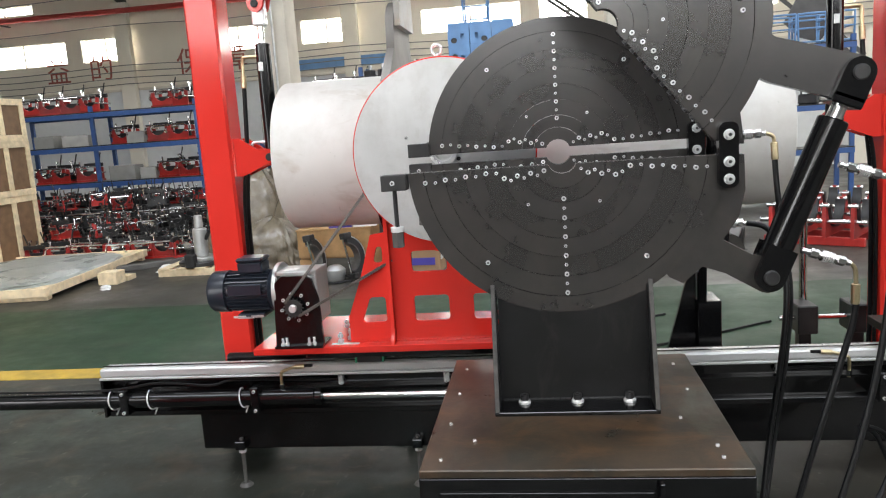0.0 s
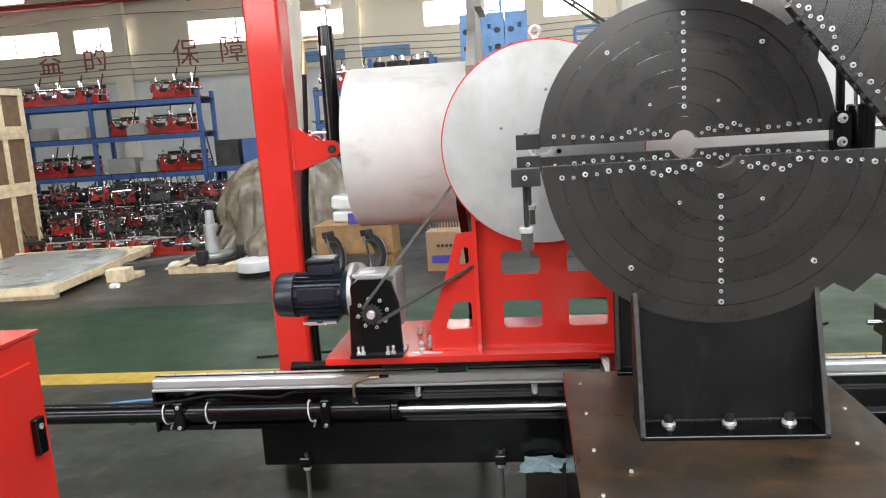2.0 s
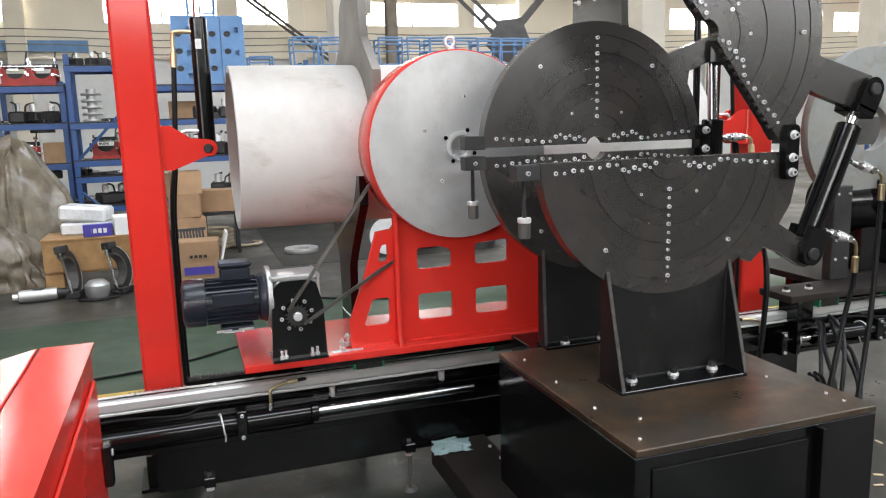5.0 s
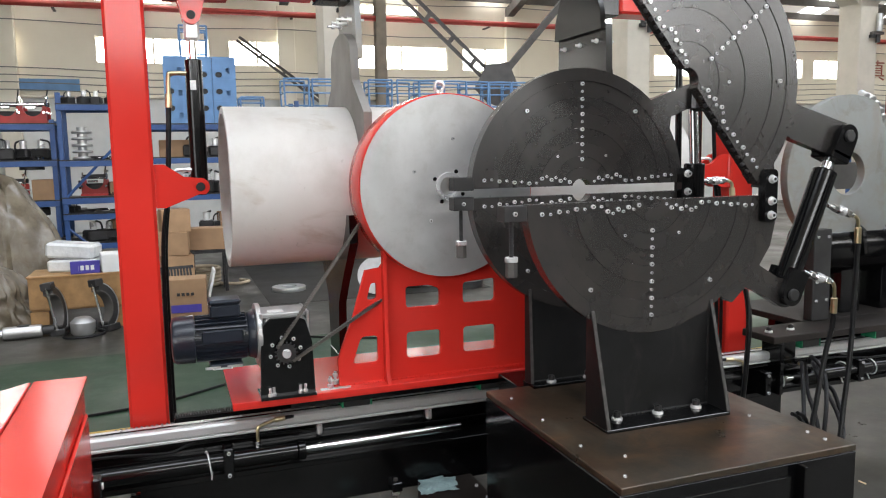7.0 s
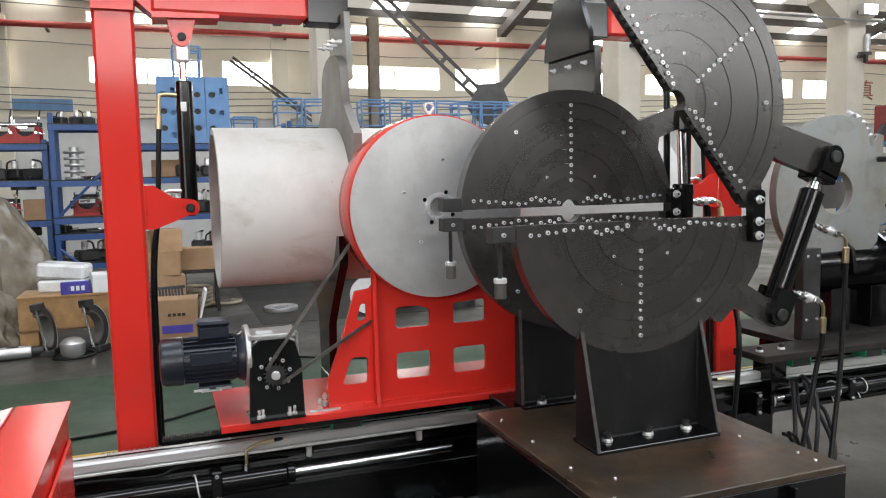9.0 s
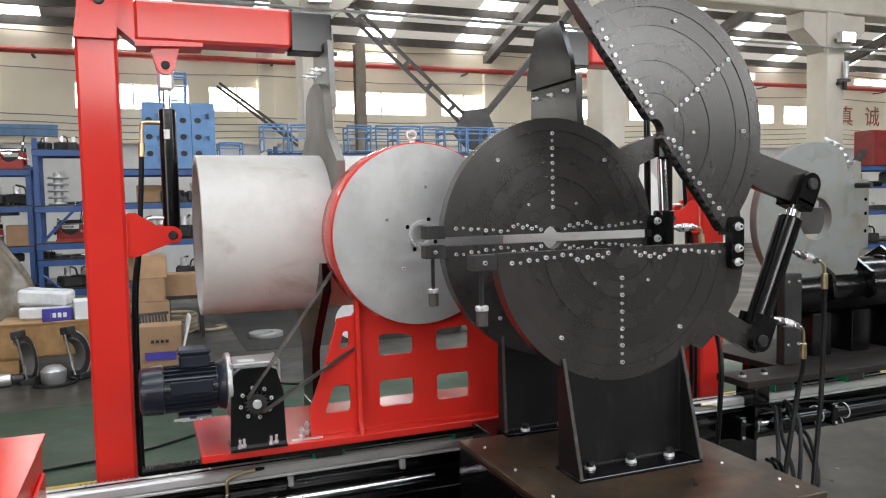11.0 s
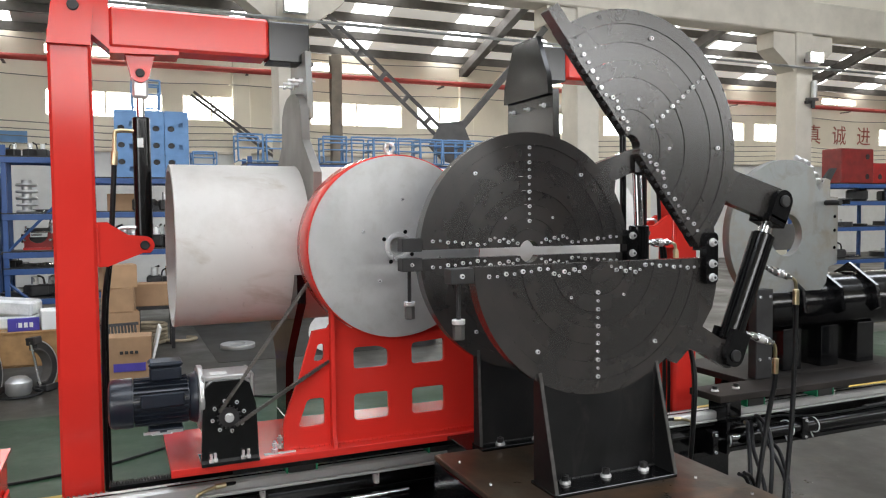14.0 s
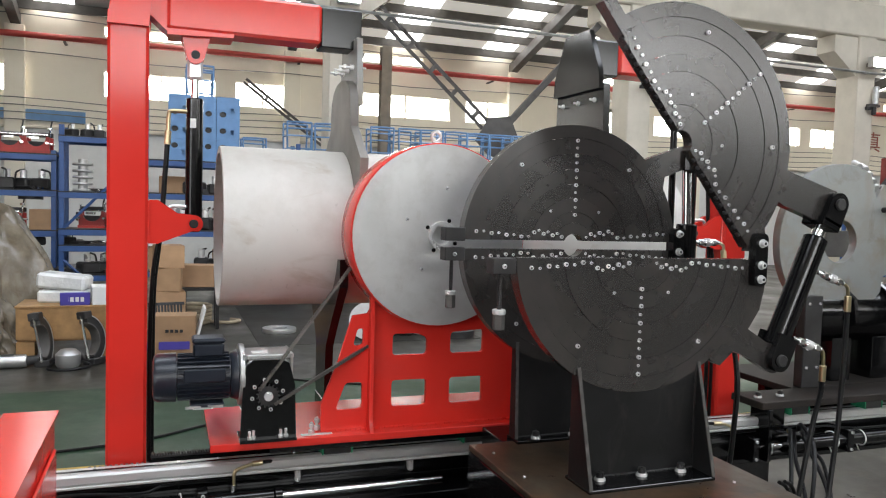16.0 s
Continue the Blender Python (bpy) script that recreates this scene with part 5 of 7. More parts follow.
part("frame_upright", box(2.62, 2.72, 2.98, 3.06, 0.69, 1.68, bev=0.005), BLACK, hu)
part("frame_bar", box(2.05, 2.62, 3.34, 3.38, 1.64, 1.67, bev=0.003), BLACK, hu)
part("side_plate", box(2.30, 2.60, 3.62, 3.65, 1.36, 1.52, bev=0.003), JAW, hu)

# control cabinet with a sloped desk
cab = thing("control_cabinet", "glossy red sheet steel control cabinet with a sloped top", "cabinet")
bm = bmesh.new()
bm_prism(bm, [(-2.42, 0.06), (-1.632, 0.06), (-1.632, 1.143), (-1.72, 1.143), (-2.42, 0.985)], 0.95, 1.852)
bmesh.ops.bevel(bm, geom=list(bm.edges), offset=0.004, segments=2, affect='EDGES')
part("body", bm, RED, cab)
part("plinth", box(-2.40, -1.65, 0.97, 1.84, 0.0, 0.059), BLACK, cab)
bm = bmesh.new()
bm_prism(bm, [(-1.625, 1.145), (-1.625, 1.152), (-1.725, 1.152), (-1.722, 1.145)], 0.945, 1.858)
part("top_rim", bm, RED, cab)
slope = Matrix.Translation((-1.725, 0, 1.148)) @ Matrix.Rotation(math.atan2(0.158, 0.70) * -1, 4, 'Y')
bm = box(-0.085, -0.004, 0.955, 1.855, 0.0, 0.006, bev=0.002, m=slope)
part("fixed_strip", bm, RED, cab)
bm = box(-0.71, -0.098, 0.955, 1.855, 0.0, 0.010, bev=0.003, m=slope)
part("sloped_lid", bm, RED, cab, "glossy red sloped lid")
part("side_door", box(-1.631, -1.624, 1.02, 1.815, 0.16, 1.085, bev=0.003), RED, cab)
for u, v, m, lab in ((-0.15, 1.80, GREENLIT, "lit green push button"), (-0.15, 1.66, LIMELIT, "lit lime push button"), (-0.15, 1.50, LIMELIT, "lit lime push button"), (-0.22, 1.80, BLACK, "black selector switch")):
    part("push_button", bm_cyl(bmesh.new(), slope @ Vector((u, v, 0.011)), slope @ Vector((u, v, 0.034)), 0.017, 20, bev=0.003), m, cab, lab)
lt = part("latch", box(-1.6235, -1.606, 1.775, 1.808, 0.865, 0.955, bev=0.003), BLACK, cab, "black flush latch")
part("keyhole", cyl((-1.6055, 1.79, 0.935), (-1.603, 1.79, 0.935), 0.007, 12), ZINC, lt)

# ---- the workshop round the machine ----
rng = random.Random(7)


def rack(name, x0, x1, y0, y1, posts, levels, label, top=None):
    r = thing(name, label, "shelf rack", (0, 0, 0), "blue storage racks")
    for px in posts:
        for y in (y0, y1):
            part("post", box(px - 0.035, px + 0.035, y - 0.03, y + 0.03, 0, top or max(levels) + 0.12, bev=0.004), BLUE, r)
    for z in levels:
        part("front_beam", box(x0, x1, y0 - 0.045, y0 - 0.012, z - 0.085, z - 0.002, bev=0.004), BLUE, r)
        part("back_beam", box(x0, x1, y1 + 0.012, y1 + 0.045, z - 0.085, z - 0.002, bev=0.004), BLUE, r)
        part("shelf_board", box(x0, x1, y0 - 0.04, y1 + 0.04, z, z + 0.018), DARK, r)
    for px in posts[:1] + posts[-1:]:
        d = bm_tube(bmesh.new(), [(px, y0, levels[-1] - 0.2), (px, y1, levels[0])], 0.014, 6, 1)
        part("side_brace", d, BLUE, r)
    return r


rack("storage_rack", -9.7, -6.02, 13.05, 13.65, (-9.66, -8.05, -6.05), (0.40, 0.98, 1.64, 2.24), "dark blue steel rack full of red clamping machines")
rack("storage_rack", -6.0, -3.97, 13.05, 13.65, (-5.96, -4.9, -4.01), (0.40, 1.02), "low blue steel rack with dark boxes")
rack("storage_rack", -3.94, -2.98, 12.85, 13.40, (-3.90, -3.02), (0.42, 1.04, 1.64, 2.18), "blue steel rack with red clamps and cartons", 2.25)
rb = rack("storage_rack", -2.92, -1.84, 12.55, 13.10, (-2.88, -1.88), (0.40, 0.84, 1.08, 1.63, 2.45), "blue steel rack with braces and assorted metal parts", 2.62)
rack("storage_rack", -1.80, 0.45, 12.60, 13.25, (-1.76, 0.41), (0.45, 1.08, 1.65, 2.16), "blue steel rack with dark parts and blue housings", 2.22)
for a, b in (((-2.85, 12.53, 1.1), (-1.95, 12.53, 2.05)), ((-2.85, 12.53, 0.62), (-2.3, 12.53, 0.1))):
    part("front_brace", bm_tube(bmesh.new(), [a, b], 0.022, 6, 1), BLUE, rb)
rack("storage_rack", 0.55, 4.9, 12.75, 13.35, (0.6, 2.7, 4.86), (0.80, 1.49, 2.42), "blue steel rack behind the pipe with blue frames on top")
rack("storage_rack", 12.0, 18.5, 11.6, 12.3, (12.05, 14.2, 16.3, 18.45), (0.5, 1.2, 1.75, 2.12), "blue steel rack with red and dark castings")


def saddle_clamp(scale_label, paint, category="clamp machine"):
    """A small pipe clamping machine: red saddles, bright rods, dark jaws and a lever."""
    c = thing("clamp_machine", scale_label, category, (0, 0, 0), "pipe clamp machines")
    u = [(-0.16, 0.0), (0.16, 0.0), (0.16, 0.21)] + arc(0.115, 10, -190, 14, (0, 0.20)) + [(-0.16, 0.21)]
    for y in (-0.12, 0.10):
        bm = bmesh.new()
        bm_prism(bm, u, y, y + 0.025)
        part("saddle", bm, paint, c)
    part("base", box(-0.17, 0.17, -0.14, 0.14, 0.0, 0.03), paint, c)
    for x in (-0.145, 0.145):
        part("slide_rod", cyl((x, -0.20, 0.13), (x, 0.20, 0.13), 0.016, 10), CHROME, c)
        part("screw", cyl((x, -0.01, 0.21), (x, -0.01, 0.31), 0.012, 8), CHROME, c)
    part("rear_jaw", box(-0.13, 0.13, 0.03, 0.07, 0.05, 0.16, bev=0.01), DARK, c)
    part("knob", cyl((0.145, -0.02, 0.31), (0.145, -0.02, 0.34), 0.03, 10), CHROME, c)
    part("hand_wheel", cyl((-0.19, -0.08, 0.15), (-0.17, -0.08, 0.15), 0.06, 14), CHROME, c)
    part("lever", cyl((0.10, 0.05, 0.15), (0.14, 0.12, 0.44), 0.010, 6), DARK, c)
    part("cross_rod", cyl((-0.15, -0.165, 0.235), (0.15, -0.165, 0.235), 0.014, 10), CHROME, c)
    part("plate", box(-0.07, 0.05, -0.18, -0.15, 0.18, 0.21, bev=0.004), CHROME, c)
    part("yoke", box(-0.15, 0.15, 0.13, 0.16, 0.22, 0.28, bev=0.006), DARK, c)
    return c


proto = saddle_clamp("small red and chrome pipe clamping machine on the floor", DULLRED)
darkp = saddle_clamp("small black and chrome pipe clamping machine on the floor", DARK)
darkp.location = (-6.1, 10.7, 0)
proto.location = (-5.75, 10.3, 0)
for k in range(70):
    x, y = rng.uniform(-9.4, -5.2), rng.uniform(10.4, 12.6)
    m = Matrix.Translation((x, y, 0.30 if y < 11.5 else 0.62)) @ Matrix.Rotation(rng.uniform(0, 6), 4, 'Z') @ Matrix.Rotation(rng.uniform(-0.15, 0.15), 4, 'X') @ Matrix.Scale(rng.uniform(0.7, 0.95), 4)
    copy_thing(darkp if rng.random() < 0.6 else proto, m)["label"] = "small pipe clamping machine stacked on others in the pile"
for row in range(11):
    for k in range(15):
        x = -9.6 + 0.325 * k + rng.uniform(-0.04, 0.04) + 0.1 * (row % 2)
        y = 10.12 + row * 0.26 + rng.uniform(-0.04, 0.04)
        if x > -4.95 - 0.02 * row:
            continue
        m = Matrix.Translation((x, y, 0)) @ Matrix.Rotation(rng.choice((0, 0, math.pi / 2, math.pi)) + rng.uniform(-0.25, 0.25), 4, 'Z')
        copy_thing(darkp if row and rng.random() < 0.55 else proto, m)
        if row > 4 and rng.random() < 0.6:
            copy_thing(darkp if rng.random() < 0.7 else proto, Matrix.Translation((x + 0.03, y, 0.335)) @ Matrix.Rotation(rng.uniform(-0.4, 0.4), 4, 'Z'))
for z, xs in ((0.418, (-9.3, -8.9, -8.5, -7.7, -7.2, -6.7, -6.3)), (0.998, (-9.2, -8.85, -8.4, -6.75, -6.35)), (1.658, (-7.6, -6.9, -6.5)), (2.258, (-9.3, -8.9, -8.5, -8.1, -6.7, -6.35))):
    for x in xs:
        copy_thing(proto, Matrix.Translation((x, 13.3 + rng.uniform(-0.06, 0.06), z)) @ Matrix.Rotation(rng.uniform(-0.2, 0.2), 4, 'Z') @ Matrix.Scale(1.2, 4))["label"] = "red pipe clamping machine with chrome rods on the rack"
for x, z in ((-3.62, 2.198), (-3.25, 2.198), (-3.62, 1.058), (-3.6, 0.438), (-2.5, 1.098)):
    copy_thing(proto, Matrix.Translation((x, 13.0, z)) @ Matrix.Rotation(rng.uniform(-0.2, 0.2), 4, 'Z') @ Matrix.Scale(1.15, 4))["label"] = "red U-shaped pipe clamp with dark jaws on the rack"


def ring_press(x, y, rz, label):
    """A large pipe clamping machine: red saddles on a red frame, with nested dark half rings between them."""
    c = thing("ring_press", label, "clamp machine", (x, y, 0), "large clamp machines")
    c.rotation_euler = (0, 0, radians(rz))
    for y0 in (-0.24, 0.24):
        part("frame_rail", box(-0.52, 0.52, y0 - 0.04, y0 + 0.04, 0.0, 0.09, bev=0.006), DULLRED, c)
    for k, u in enumerate((-0.42, -0.14, 0.14, 0.42)):
        o = [(-0.36, 0.09), (0.36, 0.09), (0.36, 0.40), (0.33, 0.47), (0.29, 0.47)] + arc(0.28, 0, -180, 20, (0, 0.44)) + [(-0.29, 0.47), (-0.33, 0.47), (-0.36, 0.40)]
        part("saddle", bm_prism(bmesh.new(), [(v, w) for v, w in o], u - 0.018, u + 0.018, 'x'), DULLRED, c)
        part("half_ring", bm_prism(bmesh.new(), arc(0.278, 0, -180, 20, (0, 0.45)) + arc(0.235, -180, 0, 20, (0, 0.45)), u - 0.05, u + 0.05, 'x'), DARK, c, "dark steel half ring")
        for e in (-0.325, 0.325):
            part("clamp_screw", cyl((u - 0.05, e, 0.44), (u + 0.05, e, 0.44), 0.026, 12, bev=0.003), CHROME, c)
    for e in (-0.30, 0.30):
        part("slide_rod", cyl((-0.55, e, 0.27), (0.55, e, 0.27), 0.025, 14), CHROME, c)
    return c


ring_press(3.08, 8.92, -35, "large red pipe clamping machine with dark half rings on the floor")
ring_press(3.91, 9.84, -35, "large red pipe clamping machine standing behind another one")


# assorted boxes and castings on the racks
DULLCARD = mat("dull_grey_card", (0.34, 0.33, 0.30), 0.75, var=0.12, bump=0.1, objvar=0.3)
def carton(x, y, z, w, d, h, rz, label, m=CARD, name="carton", tape=True, cat="box"):
    c = thing(name, label, cat, (x, y, z), "boxes")
    c.rotation_euler = (0, 0, radians(rz))
    part("body", box(-w / 2, w / 2, -d / 2, d / 2, 0, h, bev=0.004), m, c)
    if tape:
        part("flap", box(-w / 2 + 0.004, -0.002, -d / 2 + 0.004, d / 2 - 0.004, h, h + 0.004), m, c)
        part("flap", box(0.002, w / 2 - 0.004, -d / 2 + 0.004, d / 2 - 0.004, h, h + 0.004), m, c)
    return c


for x, z, w, h in ((-7.3, 1.658, 0.34, 0.2), (-7.65, 0.998, 0.5, 0.26), (-7.15, 0.998, 0.3, 0.2), (-9.1, 1.658, 0.4, 0.22), (-8.5, 1.658, 0.5, 0.2)):
    carton(x, 13.3, z, w, 0.35, h, rng.uniform(-6, 6), "dull grey carton on the rack", DULLCARD)
for x, z, w, h in ((-2.15, 1.098, 0.3, 0.2), (-1.30, 1.668, 0.45, 0.26), (-0.5, 0.468, 0.4, 0.3), (0.1, 0.468, 0.35, 0.24), (-3.2, 1.058, 0.32, 0.3), (-2.1, 0.418, 0.4, 0.3), (-1.5, 0.468, 0.45, 0.34)):
    carton(x, 13.0, z, w, 0.35, h, rng.uniform(-8, 8), "brown carton on the blue rack")
for k, (x, w) in enumerate(((-5.65, 0.42), (-5.15, 0.45))):
    carton(x, 13.3, 1.038, w, 0.4, 0.44, 4 * k, "dark blue storage crate on the low rack", DARK if k == 0 else BLUE, "storage_crate", False, "crate")


def casting(kind, x, y, z, s, label):
    """Dark or bright workshop parts: stacked discs, a flat ring, a rod bundle, a lump."""
    c = thing("machine_part", label, "machine part", (x, y, z), "machine parts")
    c.rotation_euler = (0, 0, rng.uniform(0, 6))
    if kind == "stack":
        for k in range(5):
            part("disc", bm_lathe(bmesh.new(), [(0.10 * s, 0), (0.11 * s, 0.012 * s), (0.10 * s, 0.03 * s), (0.05 * s, 0.032 * s), (0.05 * s, 0.07 * s)], (0, 0, 0.072 * s * k), 'Z', 20), ALU, c)
    elif kind == "ring":
        part("ring", bm_lathe(bmesh.new(), [(0.15 * s, 0), (0.2 * s, 0), (0.2 * s, 0.06 * s), (0.15 * s, 0.06 * s)], (0, 0, 0), 'Z', 24), DARK, c)
        part("hub", cyl((0, 0, 0), (0, 0, 0.10 * s), 0.06 * s, 16, bev=0.004), ZINC, c)
    elif kind == "rods":
        for k in range(6):
            part("rod", cyl((-0.18 * s, 0.03 * k * s, 0.02 + 0.015 * (k % 2)), (0.18 * s, 0.03 * k * s, 0.02 + 0.015 * (k % 2)), 0.013 * s, 8), DARK if k % 2 else CHROME, c)
    else:
        part("housing", box(-0.12 * s, 0.12 * s, -0.09 * s, 0.09 * s, 0, 0.14 * s, bev=0.02 * s), DARK, c)
        part("neck", cyl((0.02, 0, 0.14 * s), (0.02, 0, 0.24 * s), 0.04 * s, 14, bev=0.004), ZINC, c)
        part("handle", bm_tube(bmesh.new(), [(-0.1 * s, 0, 0.13 * s), (-0.08 * s, 0, 0.22 * s), (0.0, 0.05 * s, 0.25 * s)], 0.012 * s, 6, 4), DARK, c)
    return c


kinds = ("lump", "ring", "rods", "stack", "lump")
names = {"lump": "dark greasy metal housing with a handle on the rack", "ring": "dark steel ring with a bright hub on the rack", "rods": "bundle of dark and bright rods on the rack", "stack": "stack of bright turned discs on the rack"}
casting("stack", -2.62, 12.8, 1.648, 1.35, names["stack"])
for z, y in ((0.818, 13.0), (1.508, 13.0)):
    for x in (-3.3,):
        k = rng.choice(kinds[:3])
        casting(k, x + rng.uniform(-0.1, 0.1), y, z, rng.uniform(0.8, 1.3), names[k])
for z, x0, x1, step, grow in ((0.418, -2.75, -1.95, 0.20, 1.1), (0.858, -2.80, -1.92, 0.14, 0.62), (1.098, -2.3, -1.95, 0.17, 1.0), (1.648, -2.36, -1.95, 0.17, 1.15), (2.468, -2.75, -1.92, 0.19, 0.85),
                           (0.468, -1.1, 0.3, 0.21, 1.2), (1.098, -1.65, 0.3, 0.16, 1.25), (1.668, -1.0, 0.3, 0.15, 1.2), (0.438, -3.3, -3.05, 0.2, 1.0), (1.658, -3.85, -3.05, 0.17, 1.1)):
    for i in range(int((x1 - x0) / step) + 1):
        k = rng.choice(("lump", "ring", "rods", "lump"))
        casting(k, x0 + step * i + rng.uniform(-0.03, 0.03), (12.8 if x0 < -1.9 and x0 > -2.9 else 13.1 if x0 < -3 else 12.88) + rng.uniform(-0.1, 0.08), z, grow * rng.uniform(0.8, 1.15), names[k])
for x in (0.9, 1.5, 2.2, 3.0, 3.6, 4.3):
    k = rng.choice(kinds[:3])
    casting(k, x, 13.0, 1.508, 1.2, names[k])
for z in (0.518, 1.218, 1.768):
    for x in (12.4, 13.0, 13.6, 14.6, 15.3, 16.0, 16.8, 17.5):
        k = rng.choice(kinds[:3])
        casting(k, x, 11.9, z, rng.uniform(1.2, 1.8), names[k])

# light blue machine housings on top of the rack
for r in range(3):
    for k in range(3):
        b = thing("blue_housing", "light blue painted cast machine housing with round holes", "machine housing", (-1.24 + 0.36 * k, 12.9, 2.179 + 0.343 * r), "blue housings")
        b.scale = (1, 1, 0.85)
        part("shell", plate_mesh("shell", round_rect(-0.175, 0.175, 0, 0.40, 0.015), [arc(0.055, 0, 360, 20, (-0.08 + 0.14 * (k % 2), 0.28 - 0.1 * r))[:-1], round_rect(0.03 - 0.12 * (k % 2), 0.09 - 0.12 * (k % 2), 0.10, 0.20, 0.006)], 0.03, 0.002), BLUEM, b, at=Matrix.Translation((0, -0.2, 0)))
        part("block", box(-0.172, 0.172, -0.12, 0.2, 0, 0.398, bev=0.008), BLUEM, b)
        # dark disc behind the hole gives its shaded inside
        part("dark_bore_disc", cyl((-0.08 + 0.14 * (k % 2), -0.168, 0.28 - 0.1 * r), (-0.08 + 0.14 * (k % 2), -0.121, 0.28 - 0.1 * r), 0.05, 18), DARK, b)
b = thing("red_housing", "red painted cast machine housing with round holes", "machine housing", (13.45, 11.9, 2.138))
part("block", box(-0.65, 0.35, -0.25, 0.25, 0, 0.75, bev=0.02), DULLRED, b)
part("step_block", box(0.35, 1.0, -0.25, 0.25, 0, 0.45, bev=0.02), DULLRED, b)
# solid dark discs on the face stand in for shaded holes
for u, v in ((0.15, 0.58), (0.15, 0.15), (0.55, 0.15)):
    part("dark_bore_disc", cyl((u, -0.256, v), (u, -0.24, v), 0.06, 16), DARK, b)


# tubular blue frames on the racks
def tube_frame(x, y, z, s=1.0):
    f = thing("tube_frame", "light blue bent tube frame stacked on the rack", "tube frame", (x, y, z), "blue tube frames")
    for e in (-0.22, 0.22):
        loop = [(-0.19, e, 0.02), (-0.20, e, 0.42), (-0.16, e, 0.46), (0.16, e, 0.46), (0.20, e, 0.42), (0.19, e, 0.02)]
        part("side_hoop", bm_tube(bmesh.new(), loop, 0.016, 7, 3), BLUEM, f)
    for zz in (0.03, 0.24, 0.36):
        for u in (-0.195, 0.195):
            part("cross_tube", cyl((u, -0.22, zz), (u, 0.22, zz), 0.013, 7), BLUEM, f)
        part("front_tube", cyl((-0.195, -0.22, zz), (0.195, -0.22, zz), 0.013, 7), BLUEM, f)
    return f


fr = tube_frame(0.62, 13.0, 2.44)
for x in (1.1, 2.05, 2.5, 2.95, 3.4, 3.85, 4.3, 4.7):
    copy_thing(fr, Matrix.Translation((x, 13.0 + rng.uniform(-0.05, 0.05), 2.44)) @ Matrix.Rotation(rng.uniform(-0.12, 0.12), 4, 'Z'))
copy_thing(fr, Matrix.Translation((-0.1, 12.95, 2.179)) @ Matrix.Diagonal((0.9, 0.9, 0.9, 1)))
copy_thing(fr, Matrix.Translation((-0.95, 12.95, 3.21)))


# pale crates with brown panels
def crate(x, y, z, w, d, h):
    c = thing("wooden_crate", "pale pine crate with brown plywood panels, stacked", "crate", (x, y, z), "stacked crates")
    part("core", box(-w / 2 + 0.02, w / 2 - 0.02, -d / 2 + 0.02, d / 2 - 0.02, 0.02, h - 0.02), PLY, c)
    t = 0.09
    for side in (0, 1):
        L = d if side == 0 else w
        for u in (-L / 2 + t / 2, -t / 2 + 0.045, L / 2 - t / 2):
            a = (w / 2 - 0.02, w / 2, u - t / 2, u + t / 2) if side == 0 else (u - t / 2, u + t / 2, -d / 2, -d / 2 + 0.02)
            part("batten", box(a[0], a[1], a[2], a[3], t + 0.001, h - t - 0.001, bev=0.003), WOOD, c)
        for v in (0, h - t):
            a = (w / 2 - 0.02, w / 2 + 0.002, -d / 2, d / 2) if side == 0 else (-w / 2, w / 2 - 0.021, -d / 2 - 0.002, -d / 2 + 0.02)
            part("rail", box(a[0], a[1], a[2], a[3], v, v + t, bev=0.003), WOOD, c)
    part("lid", box(-w / 2, w / 2 - 0.021, -d / 2 + 0.021, d / 2, h - 0.019, h), WOOD, c)
    return c


for y, dx in ((9.9, 0.0), (8.85, -0.02), (7.8, 0.03)):
    zz = 0.0
    for h in (1.0, 0.78, 0.60):
        crate(-8.0 + dx + rng.uniform(-0.02, 0.02), y, zz, 1.1, 1.0, h)
        zz += h

# sheet on a low timber pallet
pl = thing("pallet_tray", "low pale timber tray holding a sheet under plastic", "pallet")
ctr = Vector((-6.47, 8.58, 0))
pl.location = ctr
pl.rotation_euler = (0, 0, radians(5))
for y in (-1.2, 0, 1.2):
    part("skid", box(-0.98, 0.98, y - 0.05, y + 0.05, 0, 0.09, bev=0.004), WOOD, pl)
for x in (-0.8, -0.4, 0.0, 0.4, 0.8):
    part("deck_board", box(x - 0.16, x + 0.16, -1.27, 1.27, 0.091, 0.115, bev=0.003), WOOD, pl)
for a in ((-1.0, 1.0, -1.30, -1.272, 0.05, 0.145), (-1.0, 1.0, 1.272, 1.30, 0.05, 0.145), (0.972, 1.0, -1.271, 1.271, 0.05, 0.145), (-1.0, -0.972, -1.271, 1.271, 0.05, 0.145)):
    part("edge_board", box(*a, bev=0.003), WOOD, pl)


